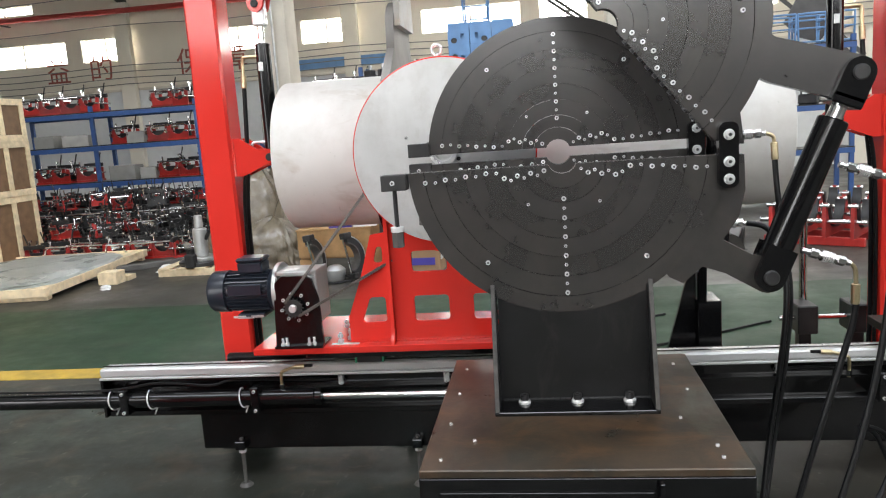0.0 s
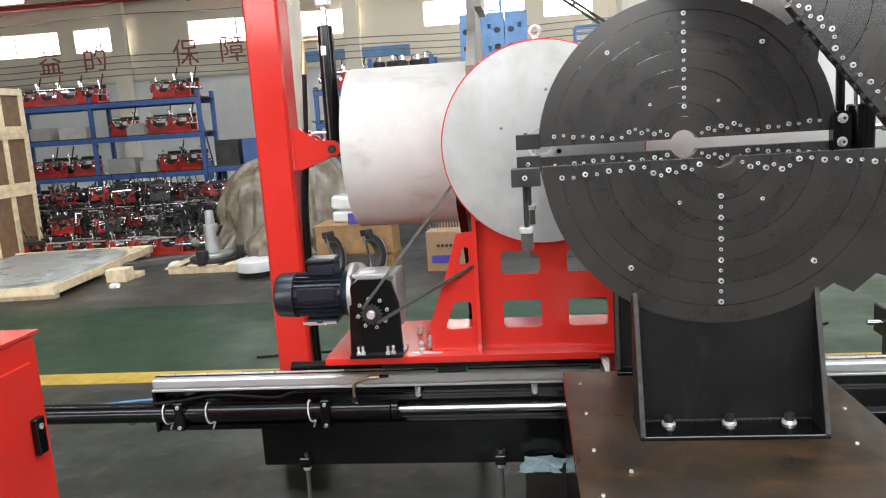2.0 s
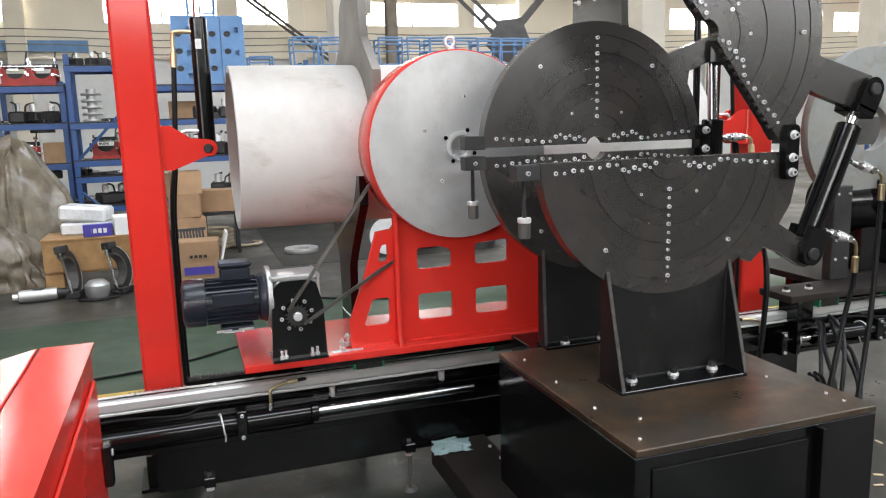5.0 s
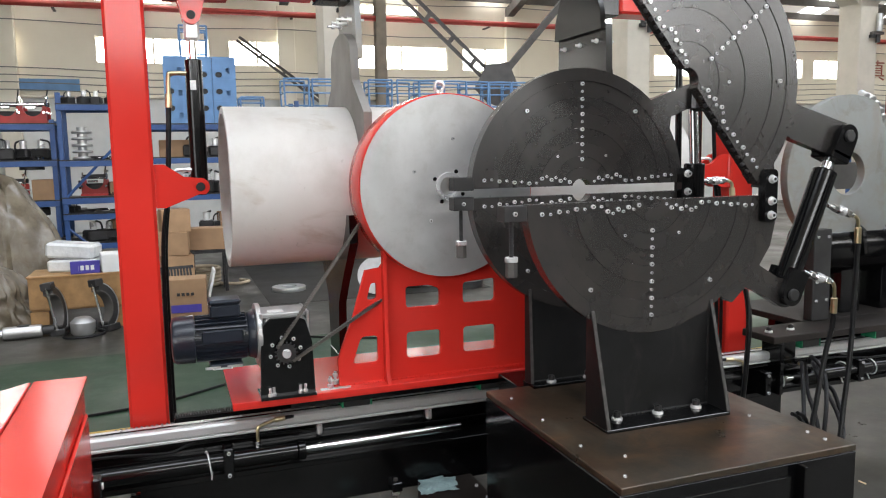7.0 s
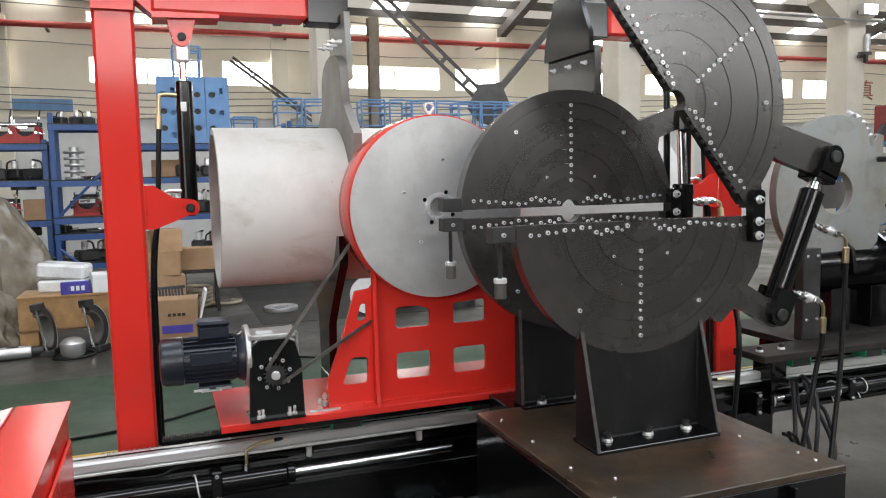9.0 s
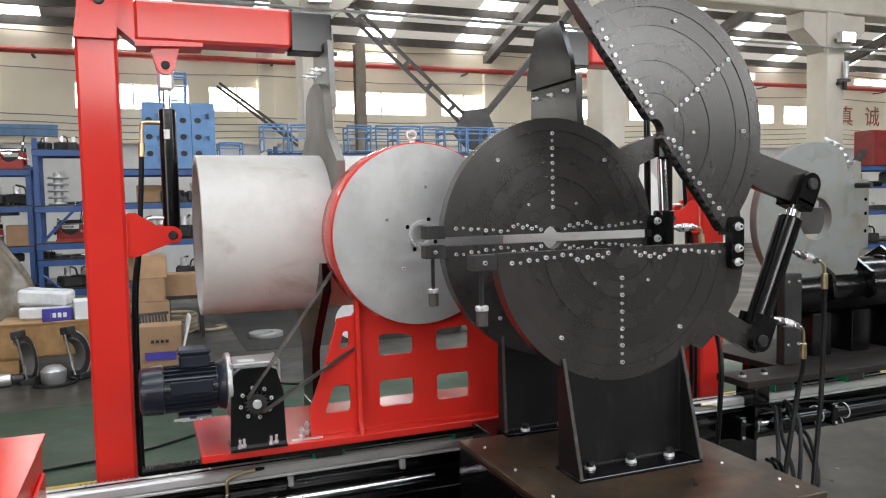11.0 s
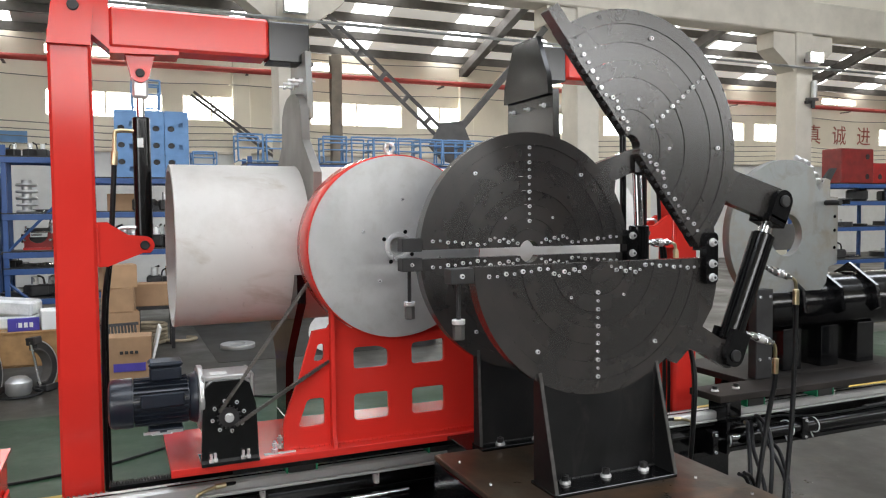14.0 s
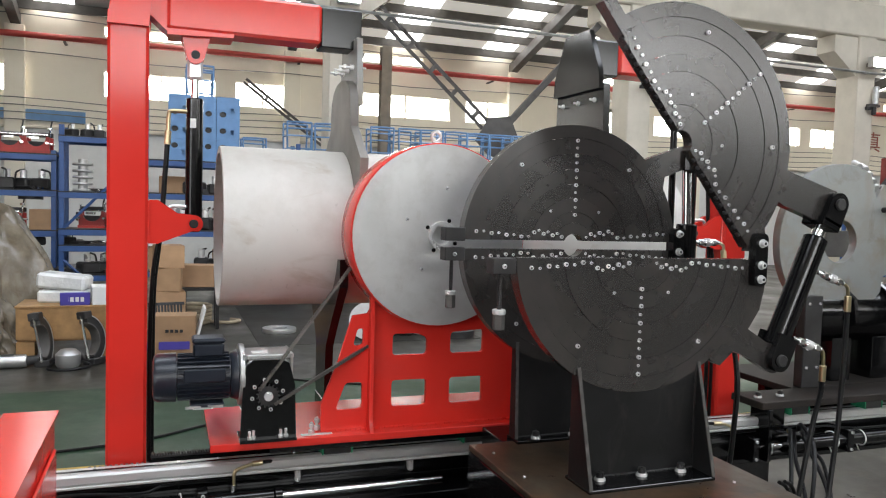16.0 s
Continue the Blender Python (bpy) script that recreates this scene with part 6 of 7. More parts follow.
def draped(name, label, cat, w, d, h, at, material, seed, bumps=0.25, power=2.5, rz=0):
    """A loose sheet thrown over a lump: folds run down its sides."""
    bm = bmesh.new()
    nu, nv = 96, 30
    rows = []
    for j in range(nv + 1):
        t = j / nv
        ring = []
        for i in range(nu):
            a = 2 * math.pi * i / nu
            wob = noise.noise(Vector((math.cos(a) * 2 + seed, math.sin(a) * 2, 0.5)))
            crease = 0.16 * abs(math.sin(a * 4.0 + seed + 2.5 * wob)) ** 0.6 + 0.07 * abs(math.sin(a * 9.0 + 2 * seed + 1.5 * t)) - 0.12
            fold = 1 + crease * (1 - 0.55 * t) * min(1, h * 3) + 0.10 * (1 - t) ** 4 * min(1, h)
            k = noise.noise(Vector((math.cos(a) * 1.3 + seed, math.sin(a) * 1.3, t * 1.7))) + 0.45 * noise.noise(Vector((math.cos(a) * 4 + seed, math.sin(a) * 4, t * 5)))
            r = (1 - t ** power) ** 0.5 * fold * (1 + bumps * k)
            z = h * (t + 0.12 * t * noise.noise(Vector((math.cos(a) * 2 + seed * 2, math.sin(a) * 2 * t, t * 2))))
            ring.append(bm.verts.new((r * w / 2 * math.copysign(abs(math.cos(a)) ** 0.55, math.cos(a)), r * d / 2 * math.copysign(abs(math.sin(a)) ** 0.55, math.sin(a)), max(0, z))))
        rows.append(ring)
    for a, b in zip(rows, rows[1:]):
        for i in range(nu):
            bm.faces.new((a[i], a[(i + 1) % nu], b[(i + 1) % nu], b[i]))
    bm.faces.new(rows[0][::-1])
    ob = part(name, bm, material)
    ob.location = at
    ob.rotation_euler = (0, 0, radians(rz))
    return tagged(ob, label, cat)


draped("plastic_sheet", "clouded plastic film over the sheet on the pallet", "plastic sheet", 1.85, 2.3, 0.07, (-6.47, 8.58, 0.116), mat("grey_film", (0.34, 0.36, 0.33), 0.28, var=0.15, bump=0.4, bscale=8, bdist=0.02), 2.0, 0.05, 6, 5)
draped("covered_machine", "machine under a crumpled clouded plastic cover", "covered machine", 1.30, 1.2, 1.20, (-3.90, 9.9, 0), CLOUDY, 1.0, 0.28, 1.9, 20)
draped("covered_machine", "second machine under a dirty plastic cover", "covered machine", 1.05, 1.1, 1.42, (-3.22, 9.9, 0), CLOUDY, 4.0, 0.28, 1.5, 40)
draped("covered_machine", "low machine under a brown plastic cover", "covered machine", 0.95, 0.75, 0.62, (-3.25, 8.75, 0), CLOUDY, 7.0, 0.35, 1.5)
t = thing("timber_block", "pale timber block beside the pallet", "timber block", (-5.12, 8.25, 0))
part("block", box(-0.12, 0.12, -0.10, 0.10, 0, 0.15, bev=0.006), WOOD, t)
part("offcut", box(-0.1, 0.14, 0.12, 0.3, 0, 0.06, bev=0.004), WOOD, t)
t = thing("timber_plank", "grey weathered plank lying behind the pallet", "plank", (-5.1, 9.3, 0))
t.rotation_euler = (0, 0, radians(35))
part("board", box(-0.5, 0.5, -0.09, 0.09, 0, 0.07, bev=0.006), JAW, t)
for x, y, r in ((-4.75, 8.9, 0.09), (-5.6, 8.6, 0.06), (-5.0, 7.9, 0.05)):
    draped("rag", "crumpled scrap of white packing paper", "packing paper", r * 2.4, r * 1.8, r, (x, y, 0), WHITE, r * 50, 0.4, 2)

# floor grinder on a small pallet
g = thing("small_pallet", "small raw timber pallet on the floor", "pallet", (-4.25, 8.85, 0))
for y in (-0.3, 0.3):
    part("skid", box(-0.42, 0.42, y - 0.04, y + 0.04, 0, 0.08, bev=0.003), WOOD, g)
for x in (-0.34, -0.11, 0.12, 0.35):
    part("deck_board", box(x - 0.07, x + 0.07, -0.36, 0.36, 0.081, 0.10, bev=0.003), WOOD, g)
g = thing("column_grinder", "grey upright drive unit on a round dark base", "grinding machine", (-4.2, 8.8, 0.101))
part("base_ring", cyl((0, 0, 0), (0, 0, 0.05), 0.30, 36, bev=0.008), DARK, g)
part("base_disc", cyl((0, 0, 0.05), (0, 0, 0.09), 0.22, 36, bev=0.006), ALU, g)
part("motor_body", cyl((-0.02, 0, 0.09), (-0.02, 0, 0.44), 0.085, 24, bev=0.012), ALU, g)
part("motor_head", cyl((-0.02, 0, 0.44), (-0.02, 0, 0.60), 0.055, 20, 0.05, bev=0.01), ALU, g)
part("side_handle", cyl((0.06, -0.02, 0.30), (0.14, -0.05, 0.42), 0.02, 10), DARK, g)
for k in range(3):
    a = 2.1 * k + 0.4
    part("foot", box(-0.05, 0.05, -0.06, 0.06, -0.10, 0.06, bev=0.01, m=Matrix.Translation((0.29 * math.cos(a), 0.29 * math.sin(a), 0.1)) @ Matrix.Rotation(a, 4, 'Z')), DARK, g)
part("neck_rod", cyl((0.3, 0.1, 0.05), (0.62, 0.18, 0.08), 0.03, 10), DARK, g)
r = thing("paper_roll", "white tape roll lying on a dark hub", "roll", (-3.48, 8.22, 0))
part("roll", bm_lathe(bmesh.new(), [(0.10, 0.07), (0.215, 0.07), (0.22, 0.08), (0.22, 0.18), (0.21, 0.19), (0.10, 0.19)], (0, 0, 0), 'Z', 32), WHITE, r)
part("hub", cyl((0, 0, 0), (0, 0, 0.15), 0.16, 24, 0.19), DARK, r)

# wooden box with packages and tools
wb = thing("wooden_box", "orange-brown timber box used as a bench", "wooden box", (-2.32, 8.35, 0))
bx = mat("varnished_box_wood", (0.34, 0.19, 0.075), 0.55, var=0.2, scale=12, bump=0.12)
part("front_board", box(-0.42, 0.42, -0.26, -0.236, 0.22, 0.52, bev=0.003), bx, wb)
part("body", box(-0.41, 0.41, -0.235, 0.26, 0.20, 0.515, bev=0.003), bx, wb)
part("lid_board", box(-0.43, 0.43, -0.27, 0.27, 0.521, 0.54, bev=0.003), bx, wb)
for x in (-0.34, 0.34):
    part("runner", box(x - 0.08, x + 0.08, -0.25, 0.25, 0.0, 0.199, bev=0.004), bx, wb)
FOAM = (mat("thin_wrapped_foam", (0.72, 0.73, 0.72), 0.22, var=0.2, bump=0.5, bscale=14, bdist=0.02, stain=0.4, second=(0.5, 0.5, 0.49), stain_scale=6))
ps = thing("foam_pack", "white foam packing under thin plastic on the box", "packaging", (-2.33, 8.40, 0.541))
ps.rotation_euler = (0, 0, radians(-14))
part("lower_block", box(-0.24, 0.22, -0.15, 0.15, 0.0, 0.12, bev=0.02), FOAM, ps)
part("upper_block", box(-0.25, 0.20, -0.14, 0.14, 0.0, 0.15, bev=0.025, m=Matrix.Translation((-0.01, 0, 0.125)) @ Matrix.Rotation(radians(5), 4, 'Y')), FOAM, ps)
carton(-2.24, 8.12, 0.541, 0.26, 0.05, 0.12, 4, "purple printed packet on the wooden box", PURPLE, "packet", False)
pk = thing("packet_print", "plain pale bars printed on the purple packet", "print", (-2.24, 8.093, 0.60))
for k in range(4):
    part("bar", box(-0.085 + 0.045 * k, -0.055 + 0.045 * k, -0.002, 0.001, -0.025, 0.02), WHITE, pk)
carton(-1.98, 8.25, 0.541, 0.26, 0.3, 0.17, 8, "white carton on the wooden box", WHITE)
for x, rz in ((-2.47, 5), (-2.06, -18)):
    c = thing("ring_clamp", "dark steel half-ring pipe clamp leaning on the box", "pipe clamp", (x, 7.92, 0.0), "ring clamps")
    c.rotation_euler = (radians(-8), 0, radians(rz + 70))
    bm = bmesh.new()
    ring = arc(0.24, -70, 80, 18, (-0.1, 0.24)) + arc(0.17, 80, -70, 18, (-0.1, 0.24))
    bm_prism(bm, ring, -0.045, 0.045)
    part("half_ring", bm, DARK, c)
    part("liner", bm_prism(bmesh.new(), arc(0.1695, -68, 78, 18, (-0.1, 0.24)) + arc(0.157, 78, -68, 18, (-0.1, 0.24)), -0.05, 0.05), JAW, c, "grey steel liner")
    for e in (-0.049, 0.0455):
        part("edge_band", bm_prism(bmesh.new(), arc(0.243, -60, 70, 18, (-0.1, 0.24)) + arc(0.232, 70, -60, 18, (-0.1, 0.24)), e, e + 0.0035), ALU, c)
    part("top_lug", box(-0.10, 0.0, -0.05, 0.05, 0.44, 0.51, bev=0.008), DARK, c)
    part("foot", box(-0.06, 0.10, -0.07, 0.07, 0.0, 0.06, bev=0.008), DARK, c)
    part("screw", cyl((-0.05, 0, 0.05), (-0.09, 0, 0.47), 0.012, 8), CHROME, c)
dr = thing("spindle_motor", "silver cylindrical spindle motor lying on the floor", "motor", (-2.72, 7.88, 0.06))
part("housing", cyl((-0.22, 0, 0), (0.10, 0.03, 0), 0.06, 20, bev=0.006), ALU, dr)
part("collar", cyl((0.10, 0.03, 0), (0.20, 0.04, 0), 0.045, 18, bev=0.004), DARK, dr)
part("nose", cyl((-0.22, 0, 0), (-0.27, -0.005, 0), 0.03, 14), ZINC, dr)
part("label_plate", box(-0.10, 0.0, -0.02, 0.04, 0.056, 0.066, bev=0.004), DARK, dr)
gb = thing("gear_head", "grey round gear head lying on the floor", "gear head", (-2.27, 7.86, 0.0))
part("housing", bm_lathe(bmesh.new(), [(0.09, 0.0), (0.11, 0.03), (0.11, 0.12), (0.07, 0.16), (0.03, 0.17)], (0, 0, 0), 'Z', 20), ALU, gb)
part("cable", bm_tube(bmesh.new(), [(0.1, 0, 0.05), (0.2, -0.08, 0.02), (0.05, -0.2, 0.012), (-0.15, -0.15, 0.012), (-0.12, 0.0, 0.04)], 0.012, 6, 6), RUBBER, gb)

# cartons beyond the post
cb = carton(-1.33, 8.20, 0, 0.40, 0.30, 0.42, -4, "open brown carton with a blue printed panel on the floor")
pr = thing("carton_print", "plain blue printed panel and bars on the carton", "print", (-1.335, 8.042, 0))
pr.rotation_euler = (0, 0, radians(-4))
part("panel", box(-0.15, 0.14, -0.004, 0.0, 0.09, 0.17), PURPLE, pr)
for k in range(4):
    part("bar", box(-0.09 + 0.045 * k, -0.06 + 0.045 * k, -0.004, 0.0, 0.26, 0.29), DARK, pr)
fl = thing("foam_board", "white foam board leaning in the carton", "foam board", (-1.12, 8.22, 0.20))
fl.rotation_euler = (0, radians(14), 0)
part("board", box(-0.012, 0.012, -0.14, 0.16, -0.06, 0.30, bev=0.003), WHITE, fl)
for x, y, z, w, h, rz in ((-1.40, 9.6, 0.0, 0.36, 0.50, 6), (-1.42, 9.6, 0.504, 0.34, 0.27, -5), (-1.40, 9.6, 0.778, 0.32, 0.26, 8), (-1.02, 9.9, 0.52, 0.42, 0.26, -8)):
    carton(x, y, z, w, 0.3, h, rz, "brown carton in a small stack")
st = thing("low_stool", "dark low steel stool under a carton", "stool", (-1.02, 9.9, 0))
part("seat", box(-0.22, 0.22, -0.18, 0.18, 0.48, 0.515, bev=0.004), DARK, st)
for u in (-0.19, 0.19):
    for v in (-0.15, 0.15):
        part("leg", box(u - 0.02, u + 0.02, v - 0.02, v + 0.02, 0, 0.48), DARK, st)
co = thing("rope_coil", "coil of pale brown rope on the floor", "rope coil", (-1.12, 10.3, 0))
ropem = mat("pale_rope", (0.36, 0.30, 0.21), 0.85, var=0.2, bump=0.3, bscale=150)
for k in range(5):
    part("turn", bm_tube(bmesh.new(), [(0.24 * math.cos(2 * math.pi * i / 24), 0.24 * math.sin(2 * math.pi * i / 24), 0.025 + 0.048 * k) for i in range(25)], 0.026, 8, 1), ropem, co)
part("tail", bm_tube(bmesh.new(), [(0.2, -0.1, 0.03), (0.45, -0.2, 0.025), (0.6, -0.05, 0.025), (0.5, 0.08, 0.025)], 0.022, 8, 6), ropem, co)
fg = thing("black_grille", "black ribbed plastic grille leaning on the cartons", "grille", (-1.42, 8.95, 0))
fg.rotation_euler = (radians(-20), 0, radians(10))
for k in range(12):
    part("slat", box(-0.20 + 0.034 * k, -0.18 + 0.034 * k, -0.01, 0.01, 0.03, 0.42), DARK, fg)
part("rim", box(-0.22, 0.22, -0.012, 0.012, 0.0, 0.029), DARK, fg)
part("rim", box(-0.22, 0.22, -0.012, 0.012, 0.421, 0.45), DARK, fg)

# on the floor beyond the rails
tagged(part("floor_patch", box(-0.45, 2.2, 8.55, 12.4, 0.0, 0.004), mat("oil_dark_floor", (0.024, 0.022, 0.018), 0.55, var=0.2, scale=2, stain=0.6, second=(0.042, 0.038, 0.031), stain_scale=1.5, spec=0.3)), "dark oil-stained floor patch", "floor", kind="structure")
rg = thing("steel_ring", "flat pale steel ring lying on the floor", "ring", (-0.12, 9.42, 0.004))
part("ring", plate_mesh("ring", arc(0.20, 0, 360, 40)[:-1], [arc(0.10, 0, 360, 32)[:-1]], 0.05, 0.003), ALU, rg, at=Matrix.Rotation(radians(90), 4, 'X') @ Matrix.Translation((0, 0, 0)))
wp = thing("turned_plate", "bright turned steel disc standing on edge", "steel disc", (0.80, 8.70, 0.225))
wp.rotation_euler = (radians(-12), 0, radians(-20))
part("disc", cyl((0, -0.02, 0), (0, 0.02, 0), 0.22, 48, bev=0.003), STEELP, wp)
part("spigot", cyl((0.02, -0.10, -0.03), (0, -0.02, 0), 0.03, 16, bev=0.003), ZINC, wp)
for k in range(9):
    x, y = 0.95 + 0.16 * k, 8.95 + rng.uniform(-0.2, 0.5)
    kk = rng.choice(("ring", "lump", "rods", "lump"))
    c = casting(kk, x, y, 0.004, rng.uniform(0.9, 1.4), "dark machined part in a heap on the floor")
for k in range(7):
    c = thing("flange_disc", "dark steel flange standing on edge in the heap", "flange", (1.0 + 0.17 * k, 8.9 + 0.05 * (k % 3), 0.205), "flanges")
    c.rotation_euler = (0, radians(90), radians(30 + 8 * k))
    part("ring", bm_lathe(bmesh.new(), [(0.07, -0.02), (0.19, -0.02), (0.20, -0.01), (0.20, 0.01), (0.19, 0.02), (0.07, 0.02)], (0, 0, 0), 'Z', 24), DARK if k % 3 else ALU, c)
for pts in ([(-2.4, 5.2, 0.012), (-1.6, 5.35, 0.012), (-0.9, 5.7, 0.012), (0.0, 5.5, 0.012), (0.9, 5.9, 0.012)], [(-1.5, 4.4, 0.012), (-0.9, 4.75, 0.012), (-0.2, 5.1, 0.012), (0.5, 5.0, 0.012), (1.6, 5.6, 0.012)], [(-1.0, 8.0, 0.012), (-0.7, 7.6, 0.012), (-0.4, 6.9, 0.012), (0.3, 6.5, 0.012)]):
    tagged(part("floor_cable", bm_tube(bmesh.new(), pts, 0.010, 6, 8), RUBBER), "black cable lying across the floor", "cable", "floor cables")
tagged(part("air_hose", bm_tube(bmesh.new(), [(-3.6, 4.1, 0.012), (-3.0, 4.35, 0.012), (-2.3, 4.45, 0.012), (-1.7, 4.3, 0.012)], 0.008, 6, 8), BLUEM), "thin pale blue air hose on the floor", "hose")
for x, y, r, z in ((-0.43, 3.06, 0.065, 0.201), (-0.62, 2.9, 0.03, 0.004), (-0.70, 2.62, 0.04, 0.004)):
    draped("paper_scrap", "crumpled teal paper scrap on the floor", "paper scrap", r * 2.2, r * 1.9, r * 0.35, (x, y, z), TEALP, r * 70, 0.5, 3)
for k in range(26):
    x, y = rng.uniform(-2.2, -0.4), rng.uniform(2.0, 2.95)
    if k > 17:
        x, y = rng.uniform(1.2, 2.2), rng.uniform(1.9, 2.9)
    c = part("wood_chip", box(-0.02, 0.02, -0.005, 0.005, 0.0, 0.005, bev=0.001), WOOD if k % 3 else WHITE)
    c.location, c.rotation_euler = (x, y, 0.004 if x < 1.3 else 0.0), (0, 0, rng.uniform(0, 3))
    tagged(c, "small pale chip lying on the floor", "debris", "floor debris")

for pts in ([(-1.32, 2.28, 0.008), (-1.2, 2.25, 0.012), (-1.05, 2.27, 0.008)], [(-1.10, 2.42, 0.03), (-1.06, 2.36, 0.012), (-1.02, 2.31, 0.008)], [(-1.05, 2.02, 0.007), (-0.95, 2.10, 0.012), (-0.86, 2.16, 0.007)]):
    tagged(part("plastic_strip", bm_tube(bmesh.new(), pts, 0.0028, 5, 5), WHITE), "thin pale plastic strip dropped on the floor", "debris", "floor debris")

# slide unit and bright poles beyond the bed
su = thing("slide_unit", "bright guide rods on dark blocks behind the bed", "guide unit", (1.45, 4.05, 0))
part("rod", cyl((-0.25, 0, 0.46), (0.35, 0, 0.46), 0.014, 12), CHROME, su)
part("upright", cyl((-0.10, 0.1, 0.0), (-0.10, 0.1, 1.05), 0.02, 14), CHROME, su)
for x in (-0.12, 0.14):
    part("block", box(x - 0.05, x + 0.05, -0.05, 0.12, 0.38, 0.53, bev=0.006), DARK, su)
    part("leg", box(x - 0.03, x + 0.03, 0.0, 0.06, 0.0, 0.38), DARK, su)

# warning sign, lamps and braces on the columns, writing on the wall
sg = thing("switch_box", "grey switch box with a yellow warning triangle on a column", "switch box", (-4.66, 13.05, 1.72))
yel = mat("yellow_sign_print", (0.70, 0.48, 0.03), 0.5, bump=0)
part("casing", box(-0.20, 0.20, 0.0, 0.29, -0.27, 0.27, bev=0.008), DULLCARD, sg)
part("conduit", cyl((0.1, 0.2, 0.27), (0.1, 0.2, 2.2), 0.02, 10), ALU, sg)
lb = thing("cable_box", "plain grey steel cable box under the switch box", "cable box", (-4.66, 13.05, 1.25))
part("casing", box(-0.21, 0.21, 0.0, 0.29, -0.15, 0.15, bev=0.008), DULLCARD, lb)
part("hinge_rim", box(-0.19, 0.19, -0.012, 0.0, -0.13, 0.13, bev=0.004), DULLCARD, lb)
part("triangle", bm_prism(bmesh.new(), [(-0.12, -0.02), (0.12, -0.02), (0.0, 0.19)], -0.004, -0.001), yel, sg)
part("bolt_mark", bm_prism(bmesh.new(), [(-0.015, 0.0), (0.02, 0.06), (-0.01, 0.06), (0.01, 0.13), (-0.03, 0.05), (0.0, 0.05)], -0.008, -0.0045), BLACK, sg)
for z in (-0.09, -0.14, -0.19):
    part("bar", box(-0.13, 0.13, -0.004, -0.001, z - 0.015, z + 0.015), DARK, sg)
for cx in BAYS:
    fl = thing("flood_light", "lit white flood light on a column bracket", "flood light", (cx + 0.0, COLY - 0.33, 5.08), "flood lights")
    part("housing", box(-0.20, 0.20, -0.06, 0.10, -0.08, 0.16, bev=0.01), ALU, fl)
    part("lens", box(-0.18, 0.18, -0.075, -0.061, -0.07, 0.13), LAMPG, fl, "glowing white lens")
    part("bracket", box(-0.03, 0.03, 0.10, 0.28, -0.02, 0.06), STRUCT, fl)


def brace(a, b, w=0.09):
    """A lattice brace: two angles with battens between them."""
    a, b = Vector(a), Vector(b)
    d = (b - a).normalized()
    s = d.cross(Vector((0, 1, 0))).normalized() * w
    bm = bmesh.new()
    for e in (-1, 1):
        bm_tube(bm, [a + s * e, b + s * e], 0.045, 4, 1)
    n = int((b - a).length / 0.55)
    for k in range(1, n):
        c = a + (b - a) * (k / n)
        bm_tube(bm, [c - s * 1.2, c + s * 1.2], 0.05, 4, 1)
    return bm


vb = thing("column_brace", "dark steel lattice brace between two columns", "brace", kind="structure")
part("strut", brace((1.85, 13.55, 5.3), (4.5, 13.55, 2.95)), STRUCT, vb)
part("strut", brace((7.2, 13.55, 5.9), (4.5, 13.55, 2.95), 0.03), STRUCT, vb)
part("strut", brace((4.5, 13.55, 2.95), (5.3, 13.55, 2.2), 0.06), STRUCT, vb)
part("joint_plate", bm_prism(bmesh.new(), [(4.05, 2.85), (4.3, 3.3), (4.75, 3.35), (4.95, 2.9), (4.6, 2.5), (4.3, 2.6)], 13.47, 13.50), STRUCT, vb)
vb = thing("wall_brace", "dark steel brace near the wall", "brace", kind="structure")
part("strut", brace((0.3, WALL - 0.5, 4.45), (2.4, WALL - 0.5, 2.9), 0.05), STRUCT, vb)
tagged(part("steel_cable", bm_tube(bmesh.new(), [(X0, COLY - 0.2, 5.0), (1.5, COLY - 0.2, 4.92), (13.6, COLY - 0.2, 4.9), (X1, COLY - 0.2, 4.95)], 0.03, 6, 4), ALU), "bright steel cable strung along the columns", "cable", kind="structure")
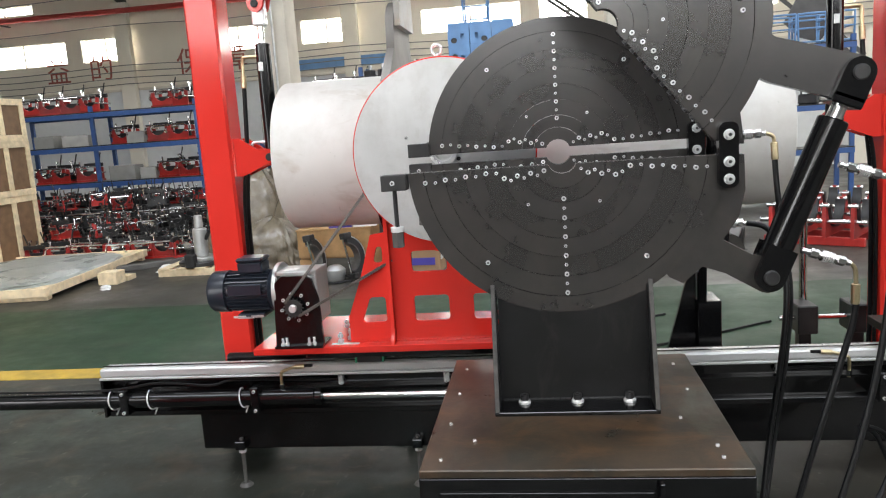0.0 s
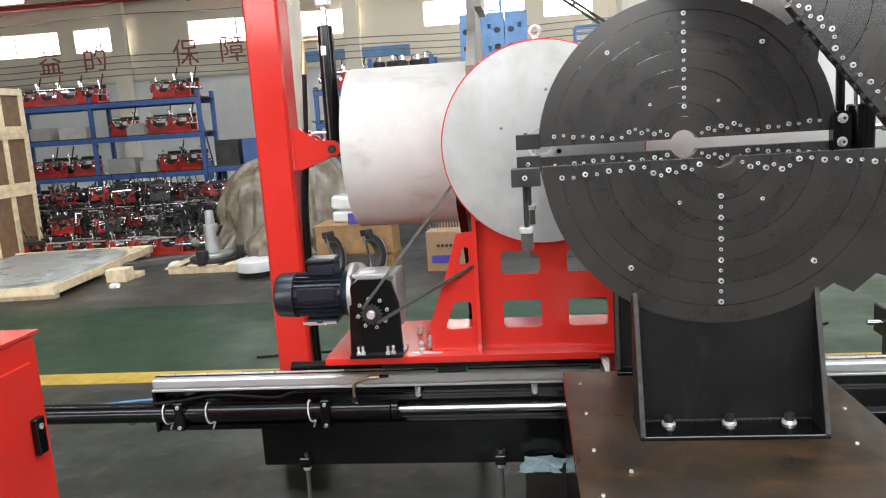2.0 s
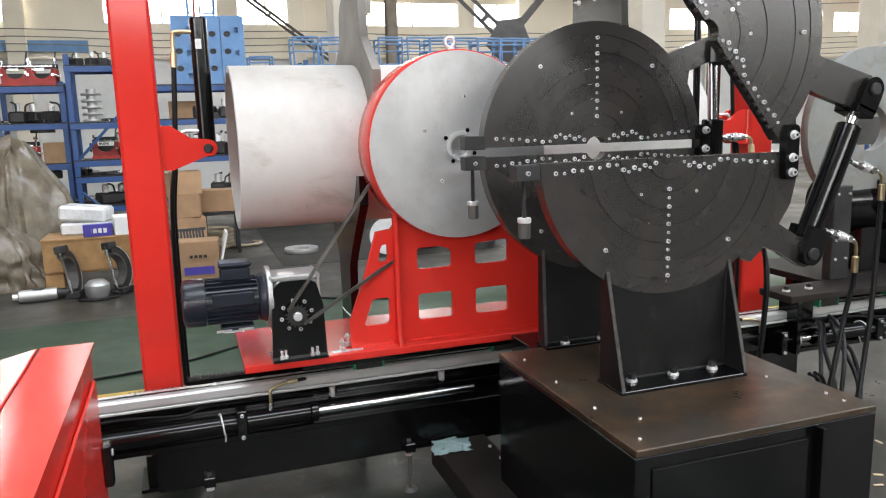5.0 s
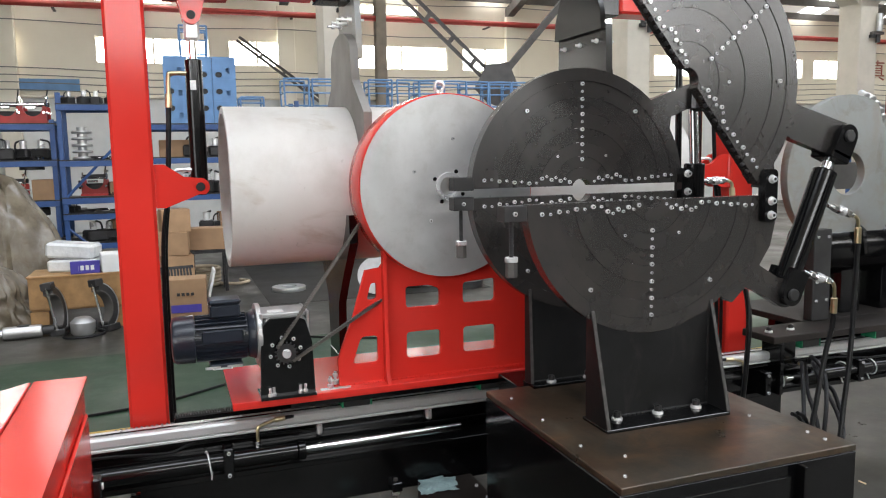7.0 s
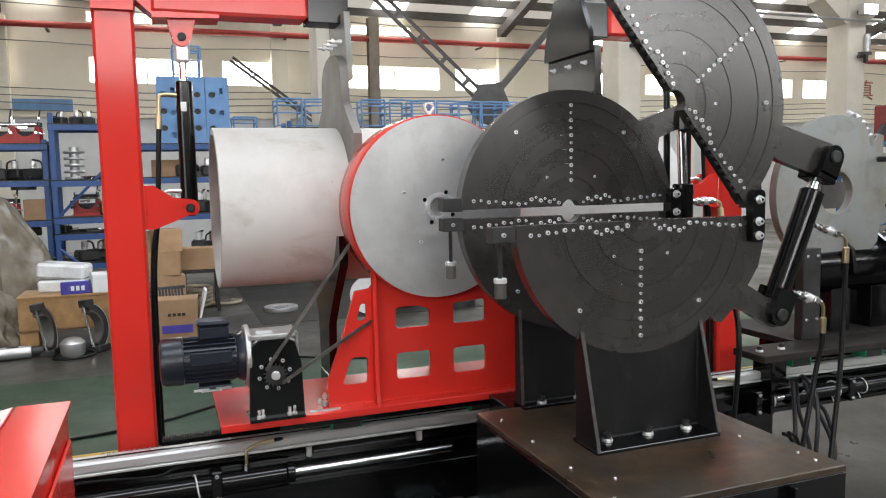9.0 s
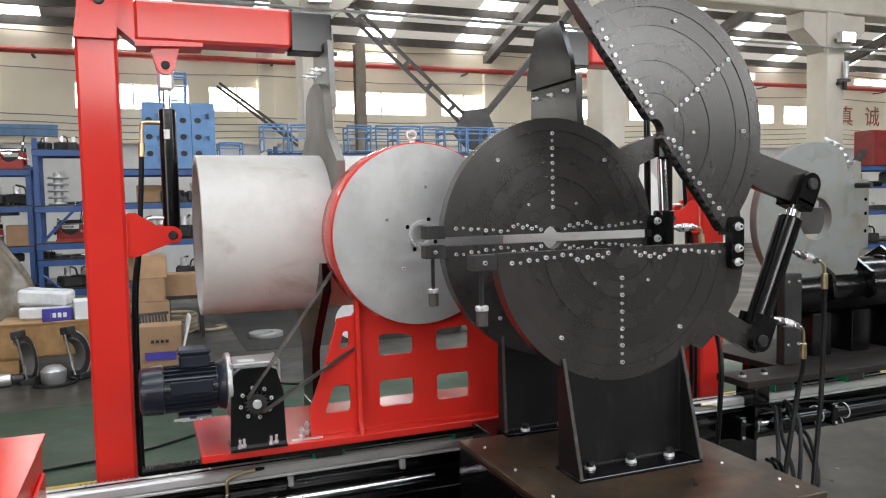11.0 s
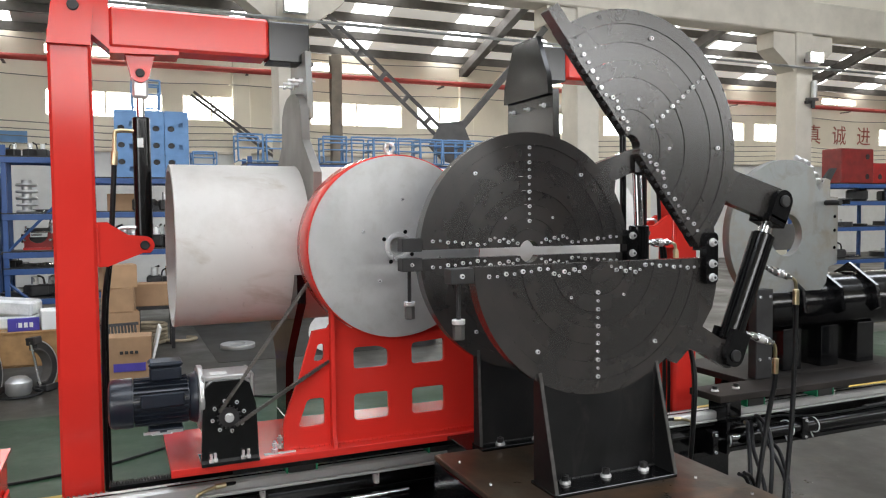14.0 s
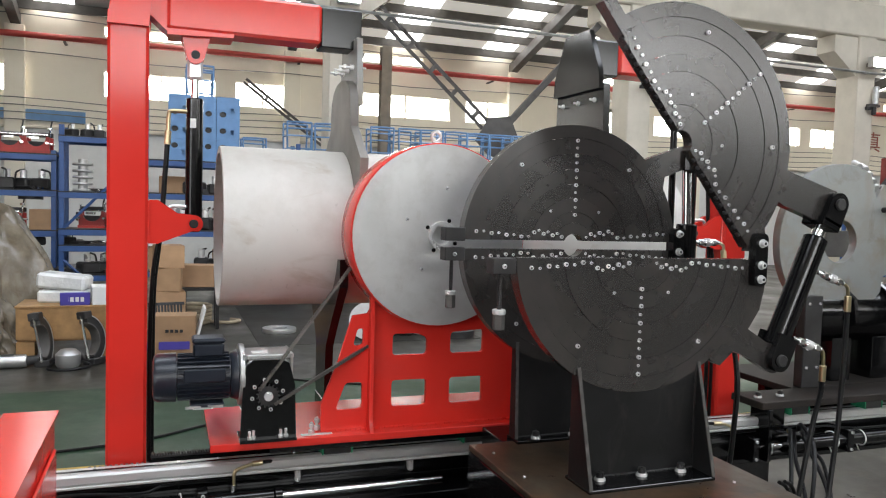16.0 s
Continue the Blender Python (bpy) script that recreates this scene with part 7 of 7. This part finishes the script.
for k, cx in enumerate(BAYS):
    ins = thing("cable_anchor", "dark cable anchor with insulators on a column", "cable anchor", (cx + 0.18, COLY - 0.06, 4.2), "cable anchors")
    part("arm", box(-0.16, 0.16, -0.10, 0.0, -0.04, 0.02), STRUCT, ins)
    part("pot", cyl((0.02, -0.09, 0.02), (0.02, -0.09, 0.42), 0.07, 12, bev=0.01), ALU, ins)
    part("drop", cyl((0.0, -0.08, -0.22), (0.0, -0.08, -0.04), 0.05, 10), DARK, ins)
    part("clip", box(-0.22, -0.10, -0.12, -0.02, -0.12, -0.05, bev=0.01), DARK, ins)

for ch, x, z in (("益", -12.79, 3.66), ("的", -11.54, 3.66), ("保", -9.05, 3.66), ("障", -7.8, 3.66), ("真", 21.1, 4.14), ("诚", 22.35, 4.14), ("进", 23.6, 4.14)):
    ob = part("wall_character", text_mesh("wall_character", ch, 0.72), SIGNRED)
    ob.location = (x, WALL - 0.01, z)
    tagged(ob, "faded red painted character on the wall", "wall lettering", "wall lettering")
bb = thing("banner", "blue banner strip hanging on the wall", "banner", (-4.7, WALL - 0.06, 3.35))
part("cloth", box(-1.5, 1.5, 0, 0.015, -0.12, 0.14, bev=0.003), BLUEM, bb)
pd = thing("pendant_lamp", "unlit pale enamel pendant lamp on a thin rod", "pendant lamp", (7.74, 14.5, 3.82), kind="")
part("shade", bm_lathe(bmesh.new(), [(0.30, -0.04), (0.28, 0.0), (0.12, 0.09), (0.05, 0.20), (0.0, 0.21)], (0, 0, 0), 'Z', 24), CONC, pd)
part("rod", cyl((0, 0, 0.2), (0, 0, roof_z(14.5) - 3.82 - 0.03), 0.02, 8), STRUCT, pd)
for cx in BAYS[3:5]:
    wp2 = thing("wall_post", "dark brown steel post beside a wall pier", "post", (cx + 2.32, WALL - 0.45, 0), "wall posts", "structure")
    part("web", box(-0.012, 0.012, -0.12, 0.12, 0, 5.6), POSTM, wp2)
    for y in (-0.13, 0.118):
        part("flange", box(-0.13, 0.13, y, y + 0.012, 0, 5.6), POSTM, wp2)
